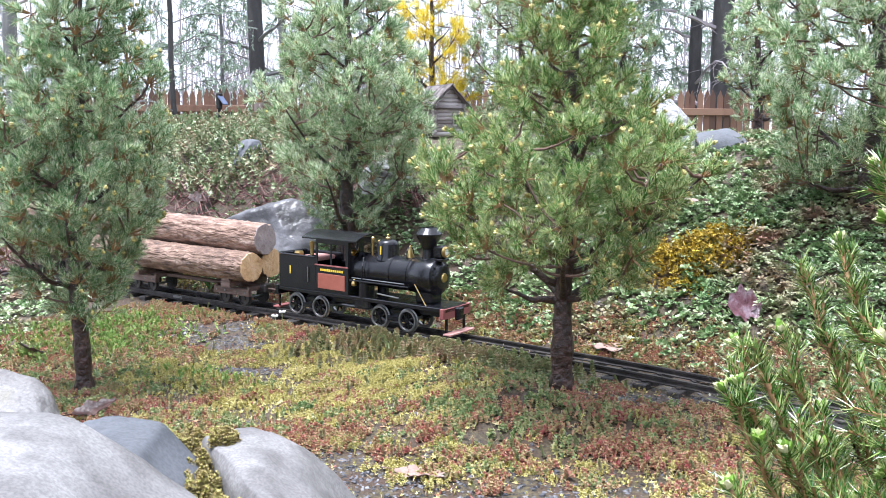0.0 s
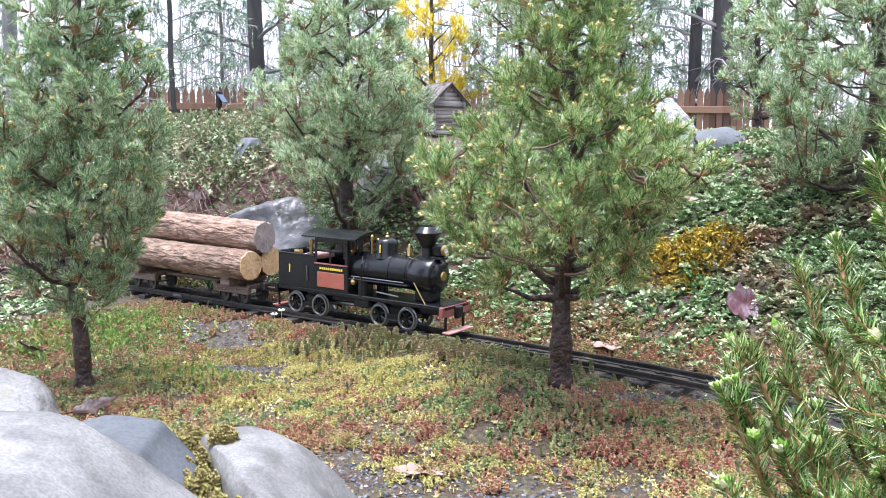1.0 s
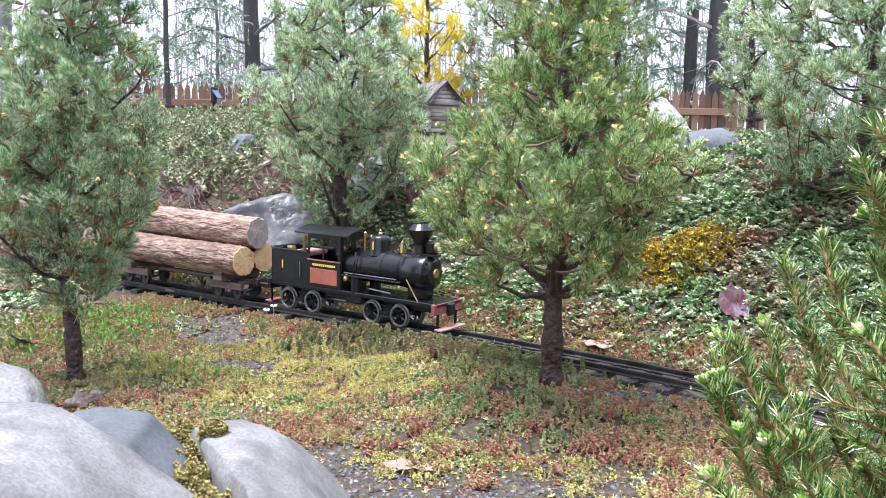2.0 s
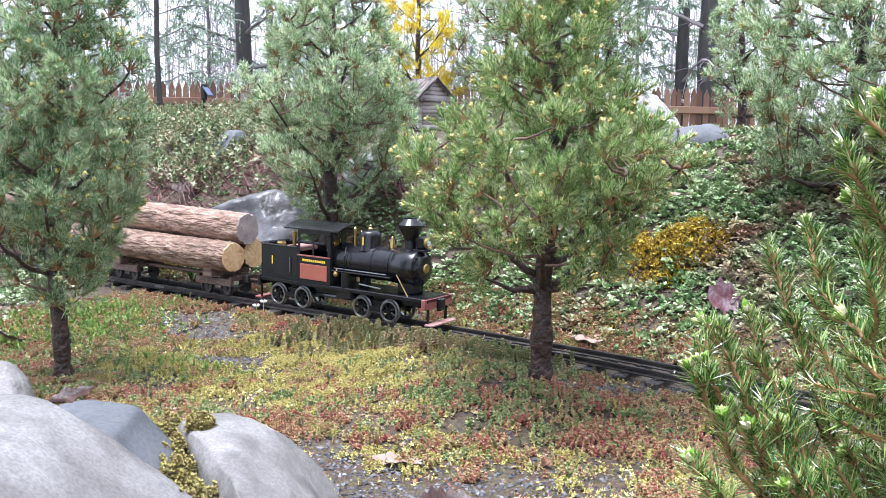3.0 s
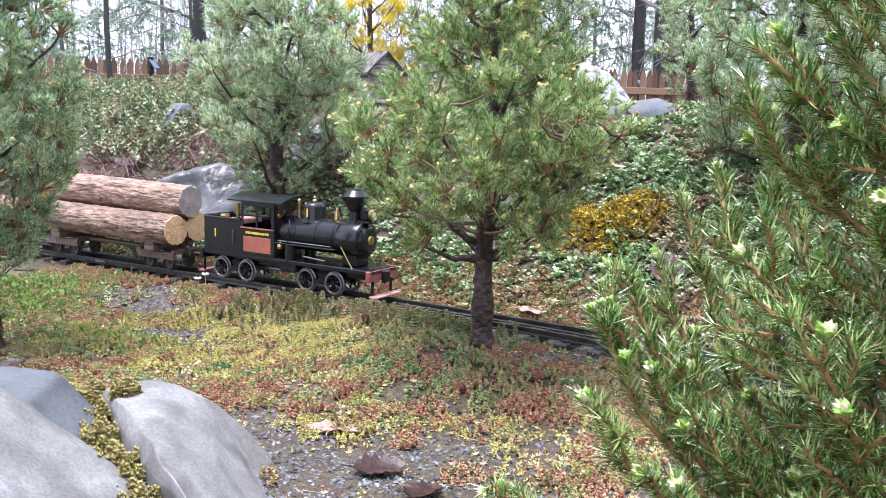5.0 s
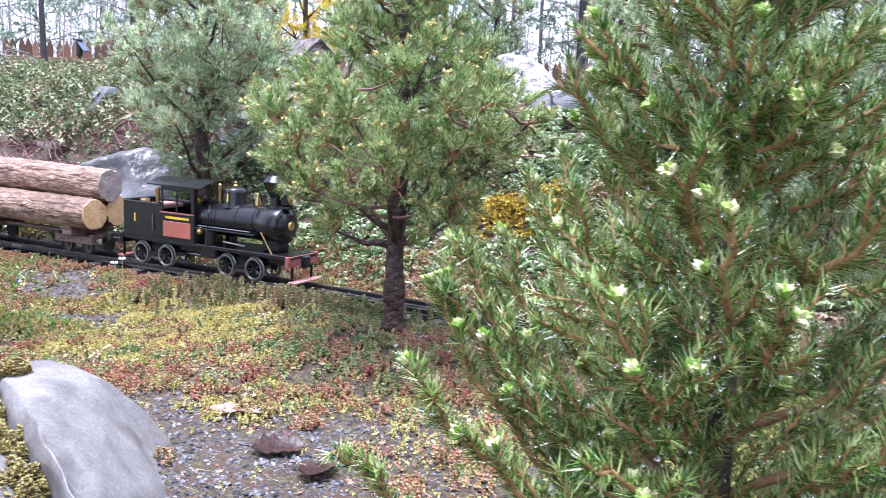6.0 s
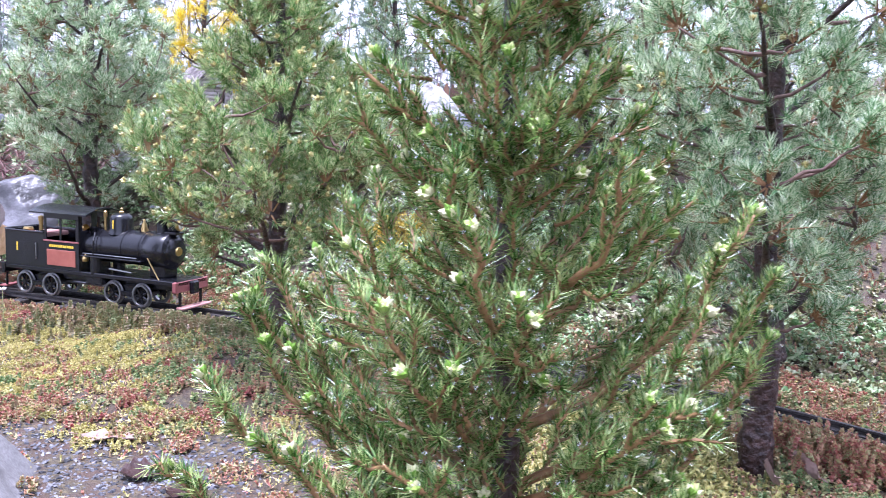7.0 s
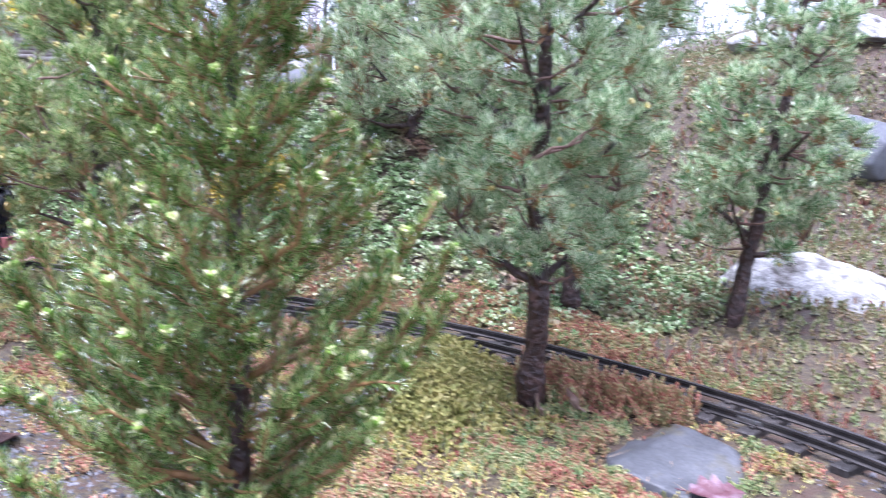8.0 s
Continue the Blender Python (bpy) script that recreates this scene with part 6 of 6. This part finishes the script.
    base = np.column_stack([pts, height(pts[:, 0], pts[:, 1]) + r.uniform(0.004, 0.014, len(pts))])
    thin_needle_mesh(g, base, unit(np.column_stack([np.cos(th), np.sin(th), r.normal(0, 0.15, len(pts))])), ln, 0.0009)
    solid("needle_litter", g, M_LITTER, "dry brown fallen needles scattered on the plants", "litter", kind="stuff")
    # red stems trailing over the dark rock
    g = Geo()
    for k in range(1900):
        x, y = r.uniform(-1.2, -0.15), r.uniform(1.98, 2.34)
        z = hz(x, y) + r.uniform(0.0, 0.03)
        a = r.uniform(0, 6.283)
        p = np.array([x, y, z])
        pts3 = [p, p + [0.02 * math.cos(a), 0.02 * math.sin(a), r.uniform(0.0, 0.02)], p + [0.045 * math.cos(a + 0.4), 0.045 * math.sin(a + 0.4), r.uniform(-0.02, 0.01)]]
        add_tube(g, pts3, [0.0011, 0.0010, 0.0006], 3, caps=False)
    for k in range(160):
        x, y = r.uniform(-0.1, 0.12), r.uniform(1.85, 2.0)
        p = np.array([x, y, hz(x, y) + r.uniform(0.0, 0.02)])
        a = r.uniform(0, 6.283)
        add_tube(g, [p, p + [0.03 * math.cos(a), 0.03 * math.sin(a), r.uniform(0.0, 0.03)], p + [0.06 * math.cos(a + 0.5), 0.05 * math.sin(a + 0.5), -0.03]], [0.0014, 0.0011, 0.0006], 4, caps=False)
    solid("dead_stems", g, M_VINE, "tangle of red-brown dead stems on the bank", "stems", kind="stuff")


build_cover()


# ---- single leaves, sprigs, flower ----
def leaf_geo(size, seed, lobes=5, narrow=0.6, curl=0.35):
    """A fallen leaf: lobed outline round a midrib, curled, with a thin body and a stalk."""
    r = np.random.RandomState(seed)
    n = 40
    t = np.linspace(0, 1, n)
    half = narrow * 0.5 * np.sin(np.pi * t ** 0.85) ** 0.7 * (1 + 0.22 * np.sin(t * lobes * 6.283)) + 0.008
    g = Geo()
    cols = np.array([-1, -0.5, 0, 0.5, 1])
    X = np.repeat((t - 0.5)[:, None], 5, 1) + 0.05 * np.abs(cols)[None]
    Y = half[:, None] * cols[None]
    Z = curl * (np.abs(Y) * 0.7 + (X ** 2) * 0.6) + 0.03 * np.sin(X * 9 + seed) * cols[None] + r.normal(0, 0.004, X.shape)
    top = np.stack([X, Y, Z], -1).reshape(-1, 3) * size
    i, j = np.meshgrid(np.arange(n - 1), np.arange(4), indexing="ij")
    f = np.stack([i * 5 + j, (i + 1) * 5 + j, (i + 1) * 5 + j + 1, i * 5 + j + 1], -1).reshape(-1, 4)
    g.add(top, f)
    g.add(top - np.array([0, 0, 0.0006]), f[:, ::-1])
    add_tube(g, [(-0.5 * size, 0, curl * 0.15 * size), (-0.7 * size, 0.03 * size, curl * 0.2 * size)], [0.0008, 0.0006], 5)
    return g


def fallen_leaf(x, y, size, seed, mat, label, turn=0.0, tilt=(0, 0), lift=0.008, lobes=5, narrow=0.6, curl=0.35):
    return solid("fallen_leaf", leaf_geo(size, seed, lobes, narrow, curl), mat, label, "leaf", pose(x, y, hz(x, y) + lift, tilt[0], tilt[1], turn), "fallen leaves", smooth=True)


fallen_leaf(0.461, 1.280, 0.055, 1, M_PURPLELEAF, "wet purple-brown leaf standing against the bank plants", 8, (62, 0), 0.022, 3, 0.95)
fallen_leaf(-0.44, 1.035, 0.055, 2, M_DEADLEAF, "glossy dark brown curled leaf on the stonecrop", 35, (25, -10), 0.014, 3, 0.4)
fallen_leaf(-0.025, 0.835, 0.055, 3, M_PALELEAF, "flat pinkish brown leaf on the gravel", -15, (0, 0), 0.006, 4, 0.42, 0.1)
fallen_leaf(0.025, 0.745, 0.048, 4, M_DEADLEAF, "crumpled dark brown leaf on the gravel", 10, (8, 4), 0.004, 5, 0.7, 0.5)
fallen_leaf(0.065, 0.695, 0.045, 5, M_DEADLEAF, "dark brown curled leaf on the gravel", 60, (-6, 8), 0.004, 5, 0.7, 0.55)
fallen_leaf(0.43, 1.50, 0.055, 6, M_PALELEAF, "dry pale brown leaf lying on golden moss", 5, (4, 0), 0.055, 4, 0.5)
fallen_leaf(-0.25, 1.66, 0.05, 7, M_DEADLEAF, "dark brown leaf among the groundcover", 15, (20, 0), 0.014, 3, 0.4)
fallen_leaf(-0.30, 1.56, 0.05, 8, M_DEADLEAF, "long brown leaf among the groundcover", 25, (10, 0), 0.012, 3, 0.3)
fallen_leaf(-0.13, 1.72, 0.05, 9, M_DEADLEAF, "rust brown leaf beside the trunk of a dwarf spruce", 80, (45, 0), 0.015, 4, 0.6)
fallen_leaf(-0.235, 1.745, 0.045, 10, M_PALELEAF, "tan leaf against the trunk of a dwarf spruce", 60, (40, 0), 0.018, 2, 0.6)
fallen_leaf(-0.10, 1.55, 0.035, 11, M_DEADLEAF, "small dark leaf beyond the track", -30, (15, 0), 0.012, 4, 0.7)
fallen_leaf(0.26, 1.29, 0.05, 12, M_PALELEAF, "flat grey-pink leaf beside the rail", -20, (5, 0), 0.010, 2, 0.7, 0.1)
fallen_leaf(-0.66, 1.33, 0.06, 13, M_DEADLEAF, "brown leaf beside a dwarf spruce", 140, (30, 0), 0.014, 4, 0.6)
fallen_leaf(0.590, 0.615, 0.04, 14, M_PALELEAF, "pink-tan leaf leaning on the base of a trunk", 70, (70, 10), 0.018, 2, 0.55)
fallen_leaf(0.632, 0.620, 0.036, 15, M_PALELEAF, "upright tan leaf beside the base of a trunk", 100, (75, -20), 0.018, 2, 0.5)
fallen_leaf(-0.62, 2.17, 0.07, 16, M_DEADLEAF, "rust red leaf on the bank", 20, (30, 0), 0.03, 4, 0.6)
fallen_leaf(0.53, 1.66, 0.05, 17, M_DEADLEAF, "rust brown leaf on the slope", 90, (40, 0), 0.02, 4, 0.7)
fallen_leaf(0.535, 1.80, 0.05, 18, M_DEADLEAF, "orange-brown leaf below the grey rock", 60, (50, 0), 0.02, 4, 0.7)
fallen_leaf(0.455, 0.40, 0.05, 19, M_DEADLEAF, "brown leaf on the soil beside the close spruce", 20, (5, 0), 0.010, 4, 0.6)
fallen_leaf(0.67, 0.42, 0.05, 20, M_PURPLELEAF, "purple-brown leaf on the low plants", -20, (5, 0), 0.010, 4, 0.8)


def flower(x, y):
    z = hz(x, y)
    fl = thing("white_flower", (x, y, z), "small white snowdrop flower on a thin stalk beside the track", "flower")
    for k, (dx, tall) in enumerate(((0.0, 0.064), (-0.012, 0.057))):
        part("stalk", add_tube(Geo(), [(dx * 0.3, 0, 0), (dx * 0.8, 0.001, tall * 0.6), (dx, 0, tall)], [0.0008, 0.0007, 0.0006], 5), M_STALK, fl)
        for q in range(5):
            a = q * 1.2566 + k
            g = lathe(Geo(), [(0.0001, 0), (0.0016, 0.002), (0.0021, 0.0045), (0.0001, 0.007)], 8, "z")
            g.v[0] = g.v[0] * np.array([1, 0.35, 1])
            part("petal", g, M_PETAL, fl, at=pose(dx, 0, tall, 0, 62, math.degrees(a)) @ pose(0, 0, 0.0004))
    return fl


flower(-0.268, 1.395)


def seedling(x, y):
    z = hz(x, y)
    sd = thing("seedling", (x, y, z), "young plant with drooping variegated green leaves before the dark rock", "plant")
    part("stalk", add_tube(Geo(), [(0, 0, 0), (0.003, 0, 0.03), (0.002, 0, 0.058)], [0.0012, 0.001, 0.001], 6), M_BARK, sd)
    for k, (a, up) in enumerate(((200, 10), (165, 0), (20, 15), (-20, 5), (60, 20), (-70, 5))):
        g = leaf_geo(0.045, 40 + k, 1, 0.42, -0.7)
        for q in range(len(g.v)):
            g.v[q] = g.v[q] + np.array([0.028, 0, 0.012])
        part("leaf", g, M_LEAF_BRIGHT if k % 2 else M_LEAF_GREEN, sd, smooth=True, at=pose(0.002, 0, 0.056 - 0.002 * k, 0, -up, a))
    return sd


seedling(-0.365, 1.75)


def blade_tuft(x, y, count, tall, seed, mat, label):
    r = np.random.RandomState(seed)
    g = Geo()
    for k in range(count):
        a, ln = r.uniform(0, 6.283), tall * r.uniform(0.6, 1.1)
        out = np.array([math.cos(a), math.sin(a), 0])
        p = np.array([[0, 0, 0], 0.25 * ln * out + [0, 0, 0.5 * ln], 0.6 * ln * out + [0, 0, 0.72 * ln], 0.95 * ln * out + [0, 0, 0.6 * ln]])
        add_tube(g, p, [0.0012, 0.0018, 0.0014, 0.0003], 4)
    return solid("grass_tuft", g, mat, label, "grass", pose(x, y, hz(x, y)))


blade_tuft(-0.66, 1.93, 26, 0.085, 3, M_NEEDLE_BLUE, "tuft of pale arching grass blades beyond the track")
blade_tuft(-0.50, 1.80, 18, 0.06, 4, M_NEEDLE_BLUE, "small tuft of pale grass blades before the rock")


# ---- fence and far trees ----
def build_fence():
    fence = thing("picket_fence", (0, 0, 0), "weathered cedar picket fence with pointed tops behind the garden", "fence")
    v = [(-0.036, 0), (0.036, 0), (0.036, 1.78), (0.0, 1.87), (-0.036, 1.78)]
    pts = [(x, y, z) for y in (-0.009, 0.009) for x, z in v]
    g = Geo().add(pts, [(0, 1, 6, 5), (1, 2, 7, 6), (2, 3, 8, 7), (3, 4, 9, 8), (4, 0, 5, 9)])
    g.add([pts[k] for k in range(10)], [(0, 4, 2), (0, 2, 1), (4, 3, 2), (5, 6, 7), (5, 7, 9), (9, 7, 8)])
    me = g.mesh("picket", M_FENCE)
    r = random.Random(8)
    for k in range(157):
        x = -9.0 + 0.0876 * k
        part("picket", me, None, fence, at=pose(x + r.uniform(-0.004, 0.004), 11.0, -0.78 + r.uniform(-0.012, 0.012) + 0.004 * x, 0, r.uniform(-0.6, 0.6), 0))
    for z in (-0.45, 0.78):
        for k in range(6):
            part("fence_rail", box(Geo(), -9.1 + 2.25 * k, -6.86 + 2.25 * k, 10.94, 10.989, z, z + 0.085, 0.004), M_FENCE, fence)
    for k in range(7):
        part("fence_post", box(Geo(), -9.15 + 2.25 * k, -9.05 + 2.25 * k, 10.86, 10.938, -0.8, 1.02, 0.006), M_FENCE_GREY, fence)
    return fence


build_fence()


def far_tree(x, y, trunk_r, tall, seed, label, spray=0, mat=None, lean=0.0, limb_z=0.15, droop=0.35, bare_limbs=26, reach=2.0, leaf=(0.05, 0.011), bark=None):
    r = np.random.RandomState(seed)
    z = hz(x, y)
    tree = thing("tree", (x, y, z - 0.05), label, "tree", "trees behind the fence")
    zz = np.linspace(0, tall, 16)
    ax = np.column_stack([lean * zz + np.cumsum(r.normal(0, 0.012, 16)), np.cumsum(r.normal(0, 0.012, 16)), zz])
    add = Geo()
    add_tube(add, ax, trunk_r * (1.1 - 0.75 * zz / tall), 12)
    part("trunk", add, bark or M_FARBARK_HAZED, tree, smooth=True)
    tw0, tw1 = [], []
    for k in range(bare_limbs):
        u = limb_z + (0.98 - limb_z) * (k + r.rand()) / bare_limbs
        p = np.array([np.interp(u * tall, zz, ax[:, q]) for q in range(3)])
        a, ln = k * 2.4 + r.normal(0, 0.3), reach * (1.1 - 0.7 * u) * r.uniform(0.6, 1.1)
        d = np.array([math.cos(a), math.sin(a), 0.25])
        path = np.array([p, p + d * ln * 0.5 + [0, 0, 0.05], p + d * ln * [1, 1, 0.6] - [0, 0, droop * ln * 0.5]])
        path = np.column_stack([np.interp(np.linspace(0, 2, 8), [0, 1, 2], path[:, q]) for q in range(3)]) + np.vstack([np.zeros(3), r.normal(0, 0.02, (7, 3))])
        limbs = Geo()
        add_tube(limbs, path, np.linspace(max(0.006, trunk_r * 0.22), 0.003, 8), 5, caps=False)
        for w in range(12):
            t = r.uniform(0.15, 1.0) * 7
            s = np.array([np.interp(t, np.arange(8), path[:, q]) for q in range(3)])
            e = s + unit(np.array([math.cos(a) * 0.5 + r.normal(0, 0.6), math.sin(a) * 0.5 + r.normal(0, 0.6), r.normal(-droop, 0.35)])) * ln * r.uniform(0.12, 0.34)
            add_tube(limbs, [s, (s + e) / 2 + r.normal(0, 0.015, 3), e], [0.004, 0.003, 0.0015], 3, caps=False)
            tw0.append(s), tw1.append(e)
        part("limb", limbs, M_FARBARK_HAZED if spray else M_TWIGWOOD_HAZED, tree)
    if spray:
        tw0, tw1 = np.array(tw0), np.array(tw1)
        g = Geo()
        base, dirs, lens, w = needles_along(tw0, tw1, spray, leaf[0], r, leaf[1], (70, 30))
        dirs = unit(dirs - np.array([0, 0, 0.35]))
        thin_needle_mesh(g, base, dirs, lens, w)
        part("foliage", g, mat or M_FARNEEDLE_HAZED, tree, kind="stuff")
    return tree


def by_line(px, y):
    """x at a depth y, along a line given by its share of the first view's width."""
    return (px - 784) / 1506 * y


HEM = "tall hemlock with thin drooping grey-green sprays behind the fence"
BARE = "bare dark-barked tree behind the fence"
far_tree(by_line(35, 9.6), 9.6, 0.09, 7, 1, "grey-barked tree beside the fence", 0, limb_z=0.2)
far_tree(by_line(317, 8.4), 8.4, 0.03, 6, 2, "slim young hemlock with open branches before the fence", 0.02, limb_z=0.2, reach=1.1, bare_limbs=34, bark=M_FARBARK_WET)
far_tree(by_line(465, 12.2), 12.2, 0.12, 9, 3, HEM, 0.03, lean=-0.02, limb_z=0.12, leaf=(0.12, 0.036), bark=M_FARBARK_WET)
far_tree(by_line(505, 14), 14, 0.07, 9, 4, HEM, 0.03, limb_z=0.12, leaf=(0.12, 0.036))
far_tree(by_line(1225, 12.4), 12.4, 0.10, 9, 5, BARE, 0, lean=-0.03, bark=M_FARBARK_WET)
far_tree(by_line(1270, 11.7), 11.7, 0.16, 9, 6, "dark wet tree trunk behind the fence", 0, bark=M_FARBARK_WET)
far_tree(by_line(1400, 13.5), 13.5, 0.12, 9, 7, BARE, 0, bark=M_FARBARK_WET)
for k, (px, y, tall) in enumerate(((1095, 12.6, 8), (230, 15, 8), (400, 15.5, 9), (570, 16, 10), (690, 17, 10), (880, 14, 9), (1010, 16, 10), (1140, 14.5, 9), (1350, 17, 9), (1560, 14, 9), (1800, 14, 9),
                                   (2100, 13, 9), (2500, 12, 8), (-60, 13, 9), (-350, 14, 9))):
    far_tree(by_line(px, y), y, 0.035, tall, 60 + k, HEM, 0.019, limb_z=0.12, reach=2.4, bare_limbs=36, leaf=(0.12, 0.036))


def build_twigs():
    r = np.random.RandomState(12)
    g = Geo()
    # stems thickened and pale so the far mass reads as haze
    for k in range(800):
        y = r.uniform(22, 40)
        x = r.uniform(-0.9, 1.5) * y
        h = r.uniform(3, 8)
        lean = r.normal(0, 0.4, 2)
        p = np.array([x, y, -0.75])
        add_tube(g, [p, p + [lean[0] * 0.4, lean[1], h * 0.5], p + [lean[0], lean[1], h]], [r.uniform(0.02, 0.05), 0.02, 0.006], 4, caps=False)
        for q in range(12):
            t = r.uniform(0.2, 0.95)
            s = p + [lean[0] * t, lean[1] * t, h * t]
            e = s + [r.normal(0, 0.8), r.normal(0, 0.5), r.uniform(0.4, 1.4)]
            add_tube(g, [s, e], [0.014, 0.004], 3, caps=False)
    solid("far_woods", g, M_TWIGWOOD_HAZED, "bare grey-purple winter woods in the distance", "woods", kind="stuff")


build_twigs()
conifer((-0.03, 2.98, 0.34), 0.74, 0.10, [(0, 0.05), (0.2, 0.14), (0.45, 0.17), (0.7, 0.13), (1, 0.06)], "golden yellow dwarf conifer behind the log cabin", 47, 14, 0.012,
        needle=0.034, pads=52, shoots=8, per=30, width=0.0020, mat=M_GOLD_NEEDLE, buds=0.0, name="golden_conifer", group="conifers", pad=0.04, core=0.3)


def garden_light(x, y):
    z = hz(x, y)
    lamp = thing("garden_light", (x, y, z - 0.01), "small dark garden light with a tilted blue-grey panel", "light", turn=-25)
    part("stake", add_tube(Geo(), [(0, 0, 0), (0, 0, 0.12)], 0.005, 8), M_DARK, lamp)
    part("panel", box(Geo(), -0.02, 0.02, -0.013, 0.013, -0.003, 0.003, 0.002), M_BLUE, lamp, at=pose(0.016, 0, 0.13, 0, 50, 0))
    part("head", box(Geo(), -0.008, 0.008, -0.009, 0.009, 0.10, 0.155, 0.003), M_DARK, lamp)
    return lamp


garden_light(-0.77, 2.95)


def red_shrub(x, y, tall, seed):
    r = np.random.RandomState(seed)
    z = hz(x, y)
    shrub = thing("bare_shrub", (x, y, z - 0.02), "bare red-stemmed shrub behind the rocks", "shrub")
    for k in range(9):
        a = k * 0.7 + r.normal(0, 0.2)
        p = [np.array([0, 0, 0.0])]
        for q in range(5):
            p.append(p[-1] + np.array([math.cos(a) * 0.05, math.sin(a) * 0.05, tall / 5]) + r.normal(0, 0.02, 3))
        g = add_tube(Geo(), p, np.linspace(0.012, 0.003, 6), 6)
        for q in range(7):
            i = r.randint(2, 6)
            e = p[i] + np.array([r.normal(0, 0.12), r.normal(0, 0.12), r.uniform(0.05, 0.2)])
            add_tube(g, [p[i], e], [0.005, 0.0015], 4)
        part("stem", g, M_VINE, shrub, smooth=True)
    return shrub


red_shrub(2.62, 2.2, 0.6, 5)
